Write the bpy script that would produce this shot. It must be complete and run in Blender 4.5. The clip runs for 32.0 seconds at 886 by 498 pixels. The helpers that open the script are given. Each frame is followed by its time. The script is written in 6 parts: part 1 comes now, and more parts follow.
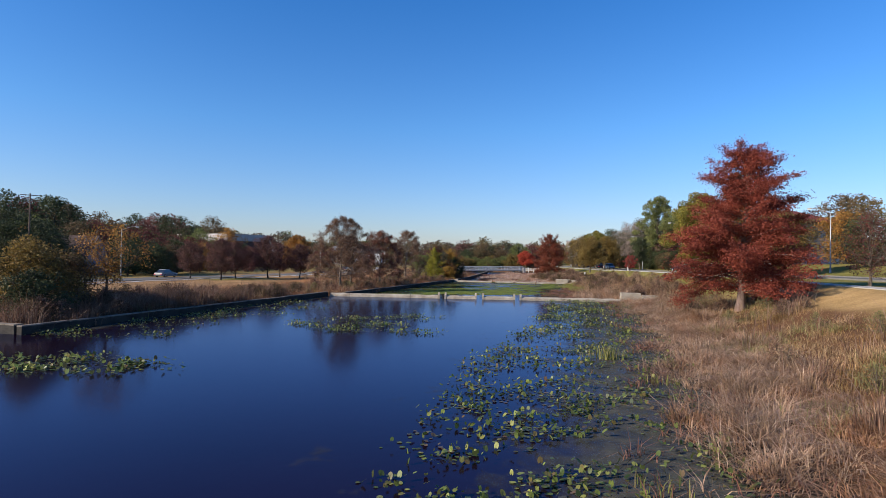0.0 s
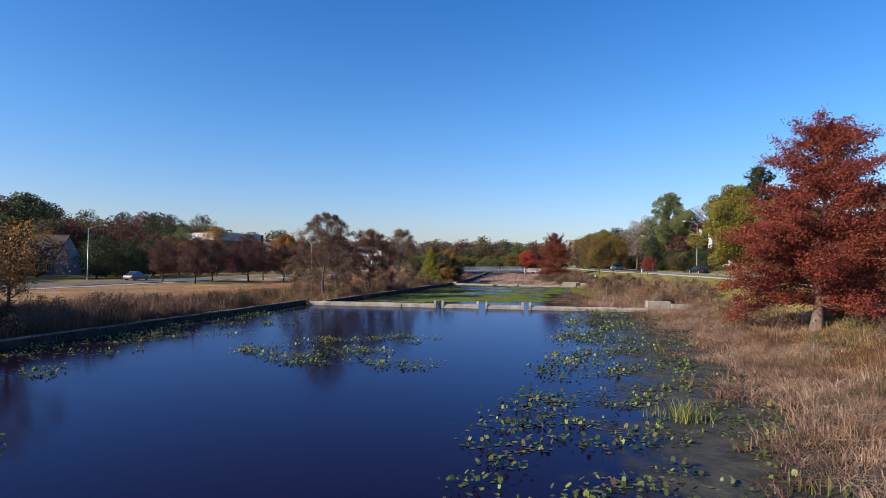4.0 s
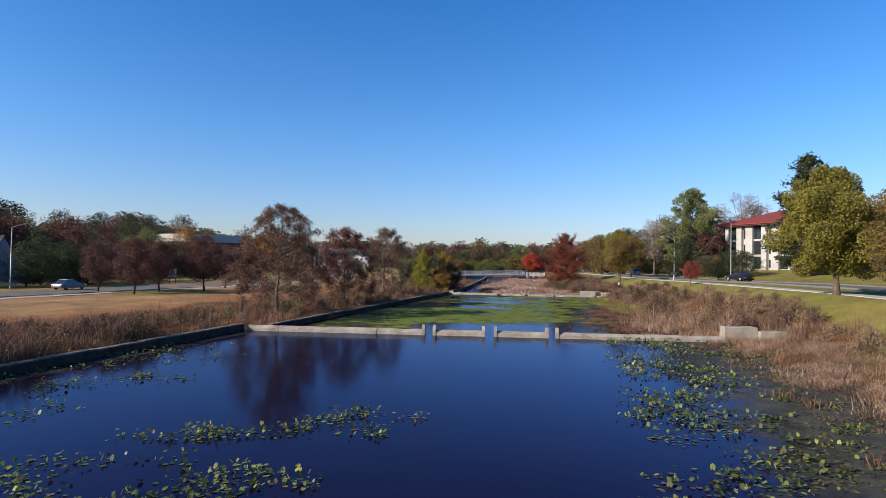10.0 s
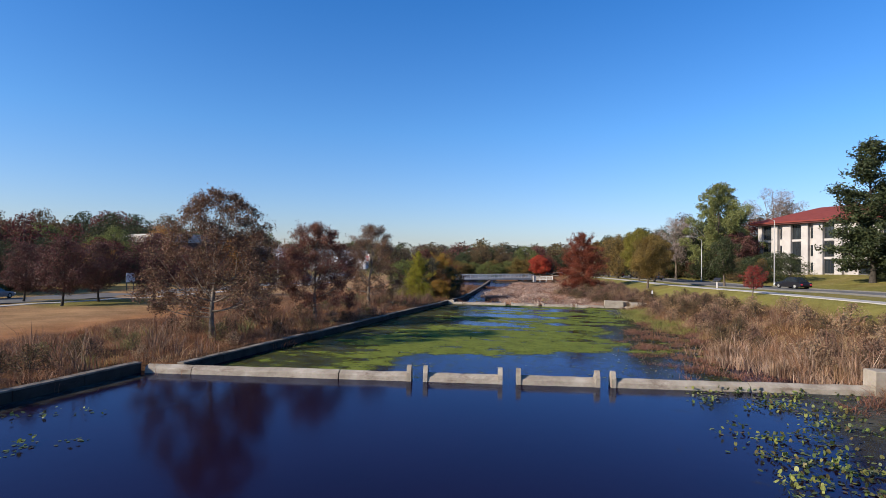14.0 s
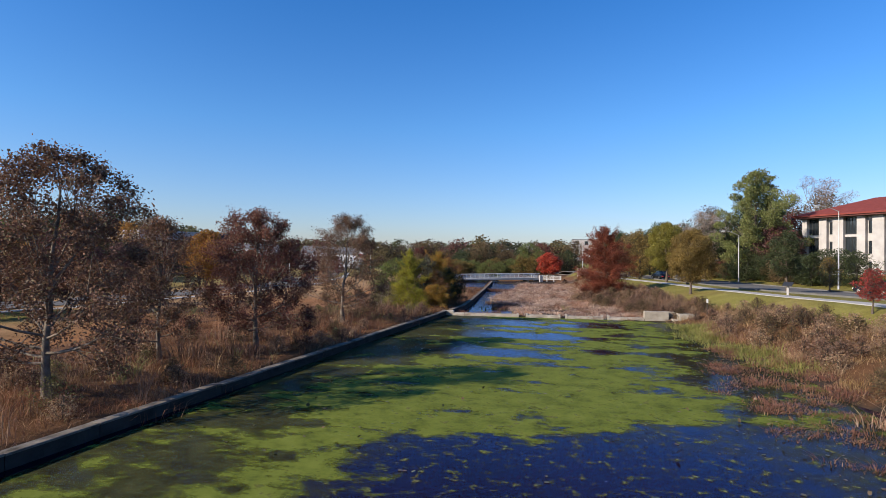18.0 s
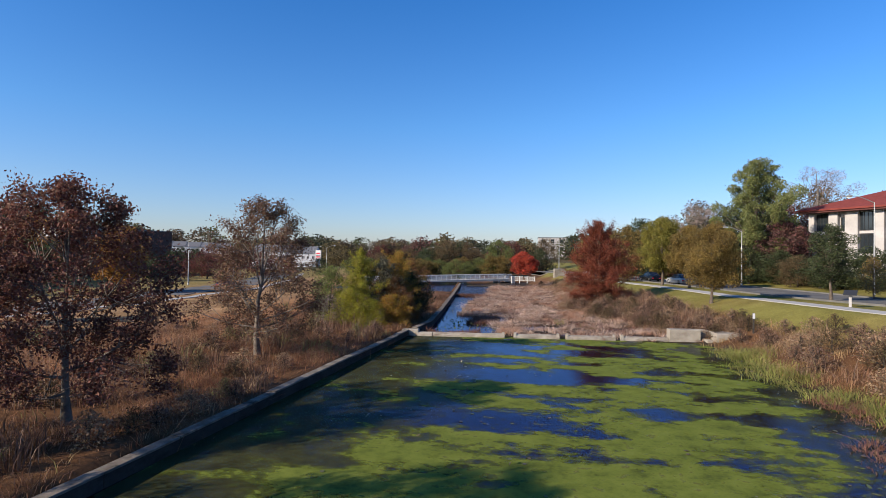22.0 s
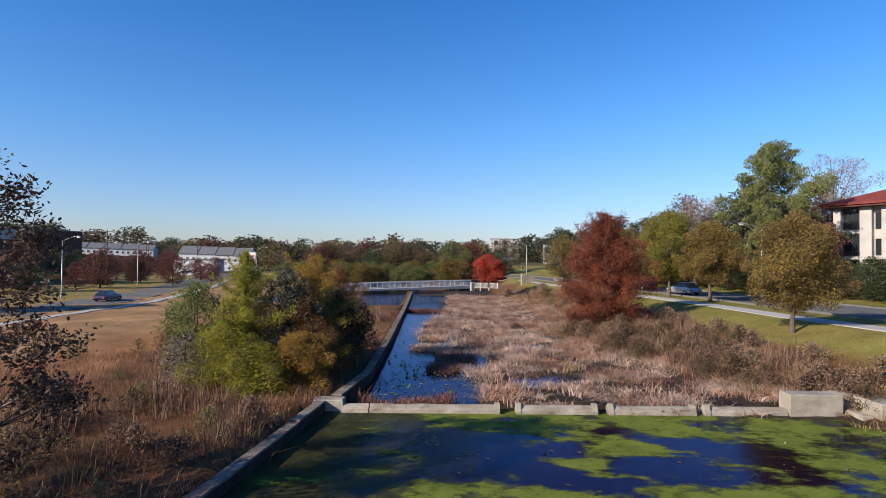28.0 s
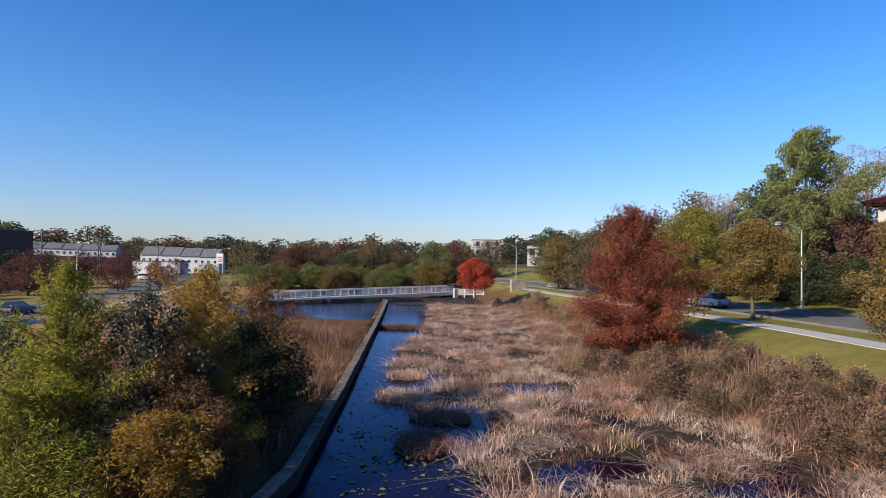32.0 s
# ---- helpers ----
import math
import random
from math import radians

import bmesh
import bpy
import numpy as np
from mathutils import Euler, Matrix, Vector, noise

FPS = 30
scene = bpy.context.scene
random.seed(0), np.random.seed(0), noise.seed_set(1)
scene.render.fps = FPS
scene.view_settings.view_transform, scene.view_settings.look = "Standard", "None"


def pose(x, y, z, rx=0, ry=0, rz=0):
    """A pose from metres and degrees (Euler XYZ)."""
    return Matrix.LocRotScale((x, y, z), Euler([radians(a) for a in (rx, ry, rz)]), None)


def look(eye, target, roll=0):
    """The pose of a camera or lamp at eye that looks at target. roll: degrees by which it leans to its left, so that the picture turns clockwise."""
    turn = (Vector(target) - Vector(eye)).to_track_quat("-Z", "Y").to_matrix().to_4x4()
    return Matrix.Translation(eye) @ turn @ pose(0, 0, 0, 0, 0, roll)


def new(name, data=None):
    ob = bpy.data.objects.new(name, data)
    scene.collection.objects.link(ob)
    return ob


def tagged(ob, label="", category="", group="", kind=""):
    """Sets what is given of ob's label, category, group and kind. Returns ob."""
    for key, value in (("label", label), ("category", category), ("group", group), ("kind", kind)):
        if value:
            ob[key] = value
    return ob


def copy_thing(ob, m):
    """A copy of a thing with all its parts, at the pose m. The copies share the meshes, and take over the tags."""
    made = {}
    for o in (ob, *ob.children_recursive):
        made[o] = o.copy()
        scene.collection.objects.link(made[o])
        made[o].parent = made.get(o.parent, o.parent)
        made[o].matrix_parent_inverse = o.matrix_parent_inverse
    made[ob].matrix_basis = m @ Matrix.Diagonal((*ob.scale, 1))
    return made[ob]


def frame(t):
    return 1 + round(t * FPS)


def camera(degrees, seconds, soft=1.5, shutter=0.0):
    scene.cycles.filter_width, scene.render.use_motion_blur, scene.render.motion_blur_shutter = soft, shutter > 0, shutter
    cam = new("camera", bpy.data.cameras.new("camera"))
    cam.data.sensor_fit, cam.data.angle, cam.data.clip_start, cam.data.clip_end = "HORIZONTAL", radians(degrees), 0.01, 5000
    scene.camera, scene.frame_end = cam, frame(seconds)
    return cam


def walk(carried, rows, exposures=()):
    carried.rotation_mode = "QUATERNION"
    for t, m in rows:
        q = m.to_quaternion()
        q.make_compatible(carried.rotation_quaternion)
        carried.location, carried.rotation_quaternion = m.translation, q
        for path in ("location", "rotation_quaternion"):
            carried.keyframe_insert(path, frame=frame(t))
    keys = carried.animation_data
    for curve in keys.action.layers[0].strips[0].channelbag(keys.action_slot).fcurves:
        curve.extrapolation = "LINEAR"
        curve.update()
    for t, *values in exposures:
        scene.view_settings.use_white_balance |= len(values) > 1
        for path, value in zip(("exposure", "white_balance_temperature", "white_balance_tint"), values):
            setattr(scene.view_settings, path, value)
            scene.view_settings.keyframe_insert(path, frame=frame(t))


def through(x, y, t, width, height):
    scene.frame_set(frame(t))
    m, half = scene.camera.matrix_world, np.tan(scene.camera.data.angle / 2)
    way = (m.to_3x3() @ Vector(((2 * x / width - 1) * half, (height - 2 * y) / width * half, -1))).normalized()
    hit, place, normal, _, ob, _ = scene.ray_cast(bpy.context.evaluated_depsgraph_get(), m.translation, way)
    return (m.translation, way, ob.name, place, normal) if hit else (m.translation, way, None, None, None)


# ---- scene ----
cam = camera(75.6, 32.0, soft=0.8)
METRES, EYE, TILT, LEAN, TURN = 100.0, 4.55, 0.0, 0.0, 14.9
ROWS = [
    (0.0, 0.0, 0.0, 0.0, -0.02, 0.95, -0.94),
    (0.5, 0.0001, 0.0104, 0.0006, -0.03, 0.94, -0.93),
    (1.0, 0.0, 0.021, 0.001, -0.06, 0.9, -0.93),
    (1.5, 0.0001, 0.032, 0.0015, -0.09, 0.88, -0.94),
    (2.0, 0.0002, 0.0434, 0.0018, -0.11, 0.88, -0.93),
    (2.5, 0.0003, 0.0549, 0.0023, -0.13, 0.85, -0.93),
    (3.0, 0.0006, 0.0669, 0.0026, -0.15, 0.87, -0.93),
    (3.5, 0.0009, 0.079, 0.003, -0.19, 0.86, -0.93),
    (5.5, 0.002, 0.1267, 0.0042, -0.37, 0.93, -0.84),
    (6.0, 0.0025, 0.1393, 0.0043, -0.4, 0.94, -0.86),
    (6.5, 0.0029, 0.1522, 0.0046, -0.42, 0.96, -0.85),
    (7.0, 0.003, 0.1653, 0.0049, -0.45, 0.95, -0.86),
    (7.5, 0.0033, 0.1786, 0.0052, -0.47, 0.93, -0.88),
    (8.0, 0.0036, 0.1921, 0.0054, -0.5, 0.97, -0.88),
    (8.5, 0.0041, 0.2062, 0.0057, -0.53, 1.0, -0.9),
    (9.0, 0.0045, 0.2206, 0.0061, -0.56, 1.03, -0.87),
    (9.5, 0.0047, 0.2355, 0.0066, -0.58, 1.04, -0.89),
    (10.0, 0.005, 0.2507, 0.0072, -0.59, 1.07, -0.9),
    (10.5, 0.0054, 0.2664, 0.0076, -0.6, 1.11, -0.92),
    (11.0, 0.0056, 0.2825, 0.0081, -0.6, 1.14, -0.92),
    (11.5, 0.0058, 0.2989, 0.0086, -0.62, 1.15, -0.91),
    (12.0, 0.0062, 0.3158, 0.0091, -0.62, 1.17, -0.94),
    (12.5, 0.0067, 0.3329, 0.0094, -0.61, 1.18, -0.92),
    (13.0, 0.0073, 0.3504, 0.0096, -0.61, 1.2, -0.9),
    (13.5, 0.0078, 0.3682, 0.0098, -0.6, 1.19, -0.93),
    (14.0, 0.0083, 0.3862, 0.0099, -0.59, 1.2, -0.92),
    (14.5, 0.0087, 0.4045, 0.0099, -0.59, 1.22, -0.89),
    (16.5, 0.0098, 0.4791, 0.012, -0.55, 1.08, -0.81),
    (17.0, 0.01, 0.4982, 0.0124, -0.53, 1.02, -0.84),
    (17.5, 0.0101, 0.5169, 0.013, -0.6, 0.95, -0.85),
    (18.0, 0.0104, 0.5356, 0.0133, -0.83, 0.9, -0.82),
    (18.5, 0.0106, 0.5542, 0.0137, -1.06, 0.85, -0.79),
    (19.0, 0.0109, 0.5726, 0.0141, -1.28, 0.83, -0.79),
    (19.5, 0.0109, 0.5906, 0.0147, -1.5, 0.79, -0.76),
    (20.0, 0.0114, 0.6086, 0.0153, -1.74, 0.8, -0.76),
    (20.5, 0.0119, 0.6265, 0.0156, -2.13, 0.78, -0.74),
    (21.0, 0.0125, 0.6443, 0.0157, -2.57, 0.78, -0.72),
    (21.5, 0.013, 0.6622, 0.0159, -3.1, 0.77, -0.72),
    (22.0, 0.0139, 0.6801, 0.016, -4.53, 0.78, -0.7),
    (22.5, 0.0148, 0.6978, 0.0159, -5.13, 0.82, -0.74),
    (23.0, 0.0155, 0.7151, 0.0159, -5.12, 0.82, -0.68),
    (23.5, 0.0166, 0.7321, 0.0158, -5.1, 0.84, -0.68),
    (24.0, 0.0177, 0.7491, 0.016, -5.08, 0.86, -0.73),
    (24.5, 0.0191, 0.7657, 0.0164, -5.42, 0.89, -0.71),
    (25.0, 0.0205, 0.7824, 0.017, -6.1, 0.91, -0.7),
    (25.5, 0.0219, 0.7991, 0.0174, -6.78, 0.91, -0.7),
    (27.5, 0.0291, 0.863, 0.0192, -9.11, 0.99, -0.57),
    (28.0, 0.0311, 0.8775, 0.0197, -9.66, 1.0, -0.56),
    (28.5, 0.0334, 0.8928, 0.0204, -10.22, 1.03, -0.55),
    (29.0, 0.0356, 0.9082, 0.0215, -10.78, 1.03, -0.56),
    (29.5, 0.0381, 0.9234, 0.0222, -11.31, 1.05, -0.55),
    (30.0, 0.0408, 0.9385, 0.0227, -11.73, 1.05, -0.56),
    (30.5, 0.0438, 0.9532, 0.0232, -11.73, 1.05, -0.58),
    (31.0, 0.0467, 0.9677, 0.0236, -11.69, 1.05, -0.6),
    (31.5, 0.0494, 0.9823, 0.024, -11.66, 1.07, -0.62),
    (32.0, 0.0522, 0.9967, 0.0245, -11.63, 1.09, -0.64),
]
walk(cam, [(t, pose(0, 0, EYE, TILT, LEAN, TURN) @ pose(METRES * x, METRES * y, METRES * z, 90 + pitch, roll, yaw)) for t, x, y, z, yaw, pitch, roll in ROWS], exposures=((0, 0.62), (32, 0.62)))

# ---- world, sun, exposure ----
SUN_AZ, SUN_EL = 231.0, 26.0          # degrees; the sun stands behind the camera, to the south-west
SUN_WAY = Vector((math.sin(radians(SUN_AZ)) * math.cos(radians(SUN_EL)), math.cos(radians(SUN_AZ)) * math.cos(radians(SUN_EL)), math.sin(radians(SUN_EL))))
world = bpy.data.worlds.new("sky")
scene.world = world
world.use_nodes = True
wn = world.node_tree.nodes
sky = wn.new("ShaderNodeTexSky")
sky.sky_type, sky.sun_disc = "NISHITA", False
sky.sun_elevation, sky.sun_rotation = radians(SUN_EL), radians(SUN_AZ)
sky.air_density, sky.dust_density, sky.ozone_density, sky.altitude = 1.0, 0.7, 1.6, 100
wn["Background"].inputs[1].default_value = 0.087
hsv = wn.new("ShaderNodeHueSaturation")      # the clip's camera shows a deep, saturated sky
hsv.inputs["Saturation"].default_value = 1.08
tint = wn.new("ShaderNodeMix")
tint.data_type, tint.blend_type = "RGBA", "MULTIPLY"
tint.inputs[0].default_value = 1.0
way = wn.new("ShaderNodeTexCoord")
split = wn.new("ShaderNodeSeparateXYZ")
haze = wn.new("ShaderNodeValToRGB")          # pale autumn haze low over the land, clear blue above
haze.color_ramp.elements[0].position, haze.color_ramp.elements[0].color = 0.0, (0.87, 0.89, 1.16, 1)
haze.color_ramp.elements[1].position, haze.color_ramp.elements[1].color = 0.22, (0.68, 0.99, 1.40, 1)
clear = haze.color_ramp.elements.new(0.5)
clear.color = (0.48, 0.88, 1.44, 1)
world.node_tree.links.new(way.outputs["Generated"], split.inputs[0])
world.node_tree.links.new(split.outputs[2], haze.inputs[0])
world.node_tree.links.new(haze.outputs[0], tint.inputs[7])
world.node_tree.links.new(sky.outputs[0], tint.inputs[6])
world.node_tree.links.new(tint.outputs[2], hsv.inputs["Color"])
world.node_tree.links.new(hsv.outputs[0], wn["Background"].inputs[0])
sun = new("sun", bpy.data.lights.new("sun", "SUN"))
sun.data.energy, sun.data.angle, sun.data.color = 5.0, radians(0.53), (1.0, 0.88, 0.72)
sun.matrix_world = look(SUN_WAY * 100, (0, 0, 0))


# ---- materials ----
def nodes_of(name, rough=0.8, metal=0.0, spec=0.3):
    m = bpy.data.materials.new(name)
    m.use_nodes = True
    n, l = m.node_tree.nodes, m.node_tree.links
    p = n["Principled BSDF"]
    p.inputs["Roughness"].default_value, p.inputs["Metallic"].default_value = rough, metal
    p.inputs["Specular IOR Level"].default_value = spec
    return m, n, l, p


def ramp(n, stops):
    r = n.new("ShaderNodeValToRGB")
    e = r.color_ramp.elements
    while len(e) < len(stops):
        e.new(0.5)
    for k, (at, c) in enumerate(stops):
        e[k].position, e[k].color = at, (*c, 1)
    return r


def noise_tex(n, l, scale, detail=5, rough=0.6, stretch=None):
    co = n.new("ShaderNodeTexCoord")
    t = n.new("ShaderNodeTexNoise")
    t.inputs["Scale"].default_value, t.inputs["Detail"].default_value, t.inputs["Roughness"].default_value = scale, detail, rough
    src = co.outputs["Object"]
    if stretch:
        mp = n.new("ShaderNodeMapping")
        mp.inputs["Scale"].default_value = stretch
        l.new(src, mp.inputs[0])
        src = mp.outputs[0]
    l.new(src, t.inputs["Vector"])
    return t


def bump_from(n, l, p, sock, strength=0.3, dist=0.02):
    b = n.new("ShaderNodeBump")
    b.inputs["Strength"].default_value, b.inputs["Distance"].default_value = strength, dist
    l.new(sock, b.inputs["Height"])
    l.new(b.outputs[0], p.inputs["Normal"])
    return b


def mix_col(n, l, fac, a, b, how="MIX"):
    x = n.new("ShaderNodeMix")
    x.data_type, x.blend_type = "RGBA", how
    for sock, v in ((x.inputs[0], fac), (x.inputs[6], a), (x.inputs[7], b)):
        if isinstance(v, (int, float)):
            sock.default_value = v
        elif isinstance(v, tuple):
            sock.default_value = (*v, 1)
        else:
            l.new(v, sock)
    return x.outputs[2]


def surface(name, a, b, scale=2.0, rough=0.85, fine=30.0, bump=0.3, dist=0.02, dirt=None, metal=0.0, stretch=None):
    """A worn surface: two base colours mixed at a coarse scale, grain at a fine one."""
    m, n, l, p = nodes_of(name, rough, metal, 0.3 if rough < 0.7 else 0.12)
    t1, t2 = noise_tex(n, l, scale, 6, 0.65, stretch), noise_tex(n, l, fine, 4, 0.6)
    r = ramp(n, [(0.32, a), (0.68, b)])
    l.new(t1.outputs[0], r.inputs[0])
    c = mix_col(n, l, 0.22, r.outputs[0], t2.outputs["Color"], "SOFT_LIGHT")
    if dirt:
        t3 = noise_tex(n, l, scale * 0.7, 7, 0.75, (1, 1, 2.5))
        r3 = ramp(n, [(0.52, (0, 0, 0)), (0.68, (1, 1, 1))])
        l.new(t3.outputs[0], r3.inputs[0])
        c = mix_col(n, l, r3.outputs[0], c, dirt)
    l.new(c, p.inputs["Base Color"])
    bump_from(n, l, p, t2.outputs[0], bump, dist)
    return m


def leaf_mat(name, stops, through=0.35, rough=0.6, scale=0.45, low=0.68, high=1.4, patch=None):
    """Leaves or blades: a colour of its own for each leaf, light passing through."""
    m, n, l, p = nodes_of(name, rough, spec=0.25)
    geo = n.new("ShaderNodeNewGeometry")
    r = ramp(n, [(k / (len(stops) - 1), c) for k, c in enumerate(stops)])
    l.new(geo.outputs["Random Per Island"], r.inputs[0])
    big = noise_tex(n, l, scale, 4)
    rb = ramp(n, [(0.34, (low, low, low)), (0.66, (high, high, high))])
    l.new(big.outputs[0], rb.inputs[0])
    c = mix_col(n, l, 1.0, r.outputs[0], rb.outputs[0], "MULTIPLY")
    if patch:                      # patches of another tint, a few metres across
        t2 = noise_tex(n, l, 0.33, 5, 0.7)
        r2 = ramp(n, [(0.48, (1, 1, 1)), (0.60, patch)])
        l.new(t2.outputs[0], r2.inputs[0])
        c = mix_col(n, l, 1.0, c, r2.outputs[0], "MULTIPLY")
    l.new(c, p.inputs["Base Color"])
    tr = n.new("ShaderNodeBsdfTranslucent")
    l.new(c, tr.inputs[0])
    mx = n.new("ShaderNodeMixShader")
    mx.inputs[0].default_value = through
    l.new(p.outputs[0], mx.inputs[1])
    l.new(tr.outputs[0], mx.inputs[2])
    l.new(mx.outputs[0], n["Material Output"].inputs[0])
    return m


def water_mat():
    """Dark pond water: a nearly black body under a blue-tinted mirror that strengthens towards grazing view."""
    m, n, l, p = nodes_of("water", 0.6, spec=0.0)
    t = noise_tex(n, l, 0.12, 3)
    r = ramp(n, [(0.3, (0.006, 0.002, 0.006)), (0.7, (0.009, 0.003, 0.010))])
    l.new(t.outputs[0], r.inputs[0])
    l.new(r.outputs[0], p.inputs["Base Color"])
    w = noise_tex(n, l, 2.4, 4, 0.55)
    b = bump_from(n, l, p, w.outputs[0], 0.07, 0.03)
    gloss = n.new("ShaderNodeBsdfGlossy")
    gloss.inputs["Color"].default_value, gloss.inputs["Roughness"].default_value = (0.52, 0.62, 0.88, 1), 0.12
    l.new(b.outputs[0], gloss.inputs["Normal"])
    fr = n.new("ShaderNodeFresnel")
    fr.inputs["IOR"].default_value = 1.28
    l.new(b.outputs[0], fr.inputs["Normal"])
    mx = n.new("ShaderNodeMixShader")
    l.new(fr.outputs[0], mx.inputs[0])
    l.new(p.outputs[0], mx.inputs[1])
    l.new(gloss.outputs[0], mx.inputs[2])
    l.new(mx.outputs[0], n["Material Output"].inputs[0])
    return m


def ground_mat():
    m, n, l, p = nodes_of("ground_cover", 0.95, spec=0.1)
    at = n.new("ShaderNodeVertexColor")
    at.layer_name = "cover"
    t1, t2, t3 = noise_tex(n, l, 0.35, 6, 0.7), noise_tex(n, l, 9, 5, 0.7), noise_tex(n, l, 60, 3, 0.7)
    r1 = ramp(n, [(0.3, (0.66, 0.6, 0.5)), (0.7, (1.18, 1.12, 1.05))])
    l.new(t1.outputs[0], r1.inputs[0])
    r2 = ramp(n, [(0.25, (0.55, 0.52, 0.45)), (0.75, (1.3, 1.3, 1.2))])
    l.new(t2.outputs[0], r2.inputs[0])
    c = mix_col(n, l, 1.0, at.outputs[0], r1.outputs[0], "MULTIPLY")
    c = mix_col(n, l, 0.8, c, r2.outputs[0], "MULTIPLY")
    l.new(c, p.inputs["Base Color"])
    bump_from(n, l, p, t3.outputs[0], 0.6, 0.05)
    return m


def weed_film_mat(name, a, b, d, layer, scale, soft=0.1, alpha=1.0, stretch=None):
    """A thin floating film: its cover, held by the mesh, is broken up by noise; open water shows between."""
    m, n, l, p = nodes_of(name, 0.8, spec=0.06)
    t1, t2 = noise_tex(n, l, scale, 9, 0.68, stretch), noise_tex(n, l, 1.1, 8, 0.75)
    r = ramp(n, [(0.36, a), (0.48, b), (0.66, d)])
    l.new(t2.outputs[0], r.inputs[0])
    l.new(r.outputs[0], p.inputs["Base Color"])
    at = n.new("ShaderNodeAttribute")
    at.attribute_name = layer
    add = n.new("ShaderNodeMath")
    l.new(at.outputs["Fac"], add.inputs[0])
    l.new(t1.outputs[0], add.inputs[1])
    mr = n.new("ShaderNodeMapRange")
    mr.inputs[1].default_value, mr.inputs[2].default_value, mr.inputs[4].default_value = 1.0 - soft, 1.0 + soft, alpha
    l.new(add.outputs[0], mr.inputs[0])
    tr = n.new("ShaderNodeBsdfTransparent")
    mx = n.new("ShaderNodeMixShader")
    l.new(mr.outputs[0], mx.inputs[0])
    l.new(tr.outputs[0], mx.inputs[1])
    l.new(p.outputs[0], mx.inputs[2])
    l.new(mx.outputs[0], n["Material Output"].inputs[0])
    return m


def plain(name, c, rough=0.6, metal=0.0, k=0.12, scale=6.0):
    a = tuple(v * (1 - k) for v in c)
    b = tuple(min(1.0, v * (1 + k)) for v in c)
    return surface(name, a, b, scale, rough, 40.0, 0.12, 0.005, metal=metal)


def glass_mat(name, tint=(0.02, 0.025, 0.03)):
    m, n, l, p = nodes_of(name, 0.06, spec=0.8)
    p.inputs["Base Color"].default_value = (*tint, 1)
    t = noise_tex(n, l, 0.8, 2)
    bump_from(n, l, p, t.outputs[0], 0.05, 0.02)
    return m


WATER, GROUND = water_mat(), ground_mat()
CONCRETE = surface("weathered_concrete", (0.21, 0.175, 0.135), (0.36, 0.32, 0.265), 1.1, 0.9, 14, 0.5, 0.03, dirt=(0.16, 0.12, 0.09))
# stained concrete, taken near black so the colour holds the wall faces' shade
CONCRETE_OLD_SHADED = surface("stained_shaded_concrete", (0.028, 0.025, 0.022), (0.06, 0.053, 0.046), 0.9, 0.92, 12, 0.6, 0.03, dirt=(0.018, 0.017, 0.015))
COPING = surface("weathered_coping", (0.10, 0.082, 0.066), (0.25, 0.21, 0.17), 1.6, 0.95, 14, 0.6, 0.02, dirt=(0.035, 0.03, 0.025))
PAVING = surface("pale_paving", (0.33, 0.31, 0.285), (0.43, 0.405, 0.37), 0.8, 0.9, 20, 0.2, 0.01)
KERB = surface("worn_kerb", (0.11, 0.105, 0.095), (0.17, 0.16, 0.145), 0.8, 0.9, 20, 0.2, 0.01)
ASPHALT = surface("asphalt", (0.10, 0.095, 0.09), (0.155, 0.148, 0.14), 0.5, 0.97, 50, 0.3, 0.01)
BARK = surface("grey_brown_bark", (0.07, 0.05, 0.04), (0.16, 0.13, 0.10), 5, 0.95, 25, 0.8, 0.03, stretch=(1, 1, 0.25))
BARK_RED = surface("reddish_bark", (0.12, 0.075, 0.06), (0.24, 0.17, 0.14), 5, 0.95, 25, 0.8, 0.03, stretch=(1, 1, 0.25))
BARK_PALE = surface("pale_mottled_bark", (0.07, 0.055, 0.045), (0.24, 0.20, 0.165), 2.2, 0.85, 12, 0.4, 0.02)
BARK_DARK = surface("dark_bark", (0.03, 0.025, 0.022), (0.07, 0.06, 0.05), 5, 0.95, 25, 0.6, 0.03)
L_RUST = leaf_mat("rust_needles", [(0.11, 0.022, 0.014), (0.19, 0.04, 0.024), (0.26, 0.062, 0.036), (0.15, 0.03, 0.019)], 0.3)
L_RUST_B = leaf_mat("rust_red_needles", [(0.12, 0.028, 0.016), (0.19, 0.042, 0.024), (0.24, 0.07, 0.034), (0.14, 0.05, 0.022)], 0.3)
L_SYC = leaf_mat("dry_brown_leaves", [(0.085, 0.046, 0.03), (0.15, 0.08, 0.05), (0.21, 0.115, 0.07), (0.11, 0.05, 0.034), (0.19, 0.145, 0.075)], 0.3)
L_SYC_RED = leaf_mat("dry_red_leaves", [(0.09, 0.034, 0.026), (0.14, 0.05, 0.036), (0.18, 0.08, 0.052), (0.13, 0.075, 0.045)], 0.3)
L_PEAR = leaf_mat("dark_red_leaves", [(0.06, 0.028, 0.026), (0.11, 0.042, 0.038), (0.15, 0.058, 0.052), (0.07, 0.04, 0.03), (0.13, 0.085, 0.06)], 0.25)
L_GOLD = leaf_mat("golden_green_leaves", [(0.16, 0.14, 0.024), (0.23, 0.20, 0.036), (0.12, 0.12, 0.024), (0.29, 0.23, 0.045)], 0.35)
L_OLIVE = leaf_mat("bronze_olive_leaves", [(0.13, 0.09, 0.024), (0.19, 0.13, 0.036), (0.24, 0.15, 0.045), (0.095, 0.08, 0.024)], 0.35)
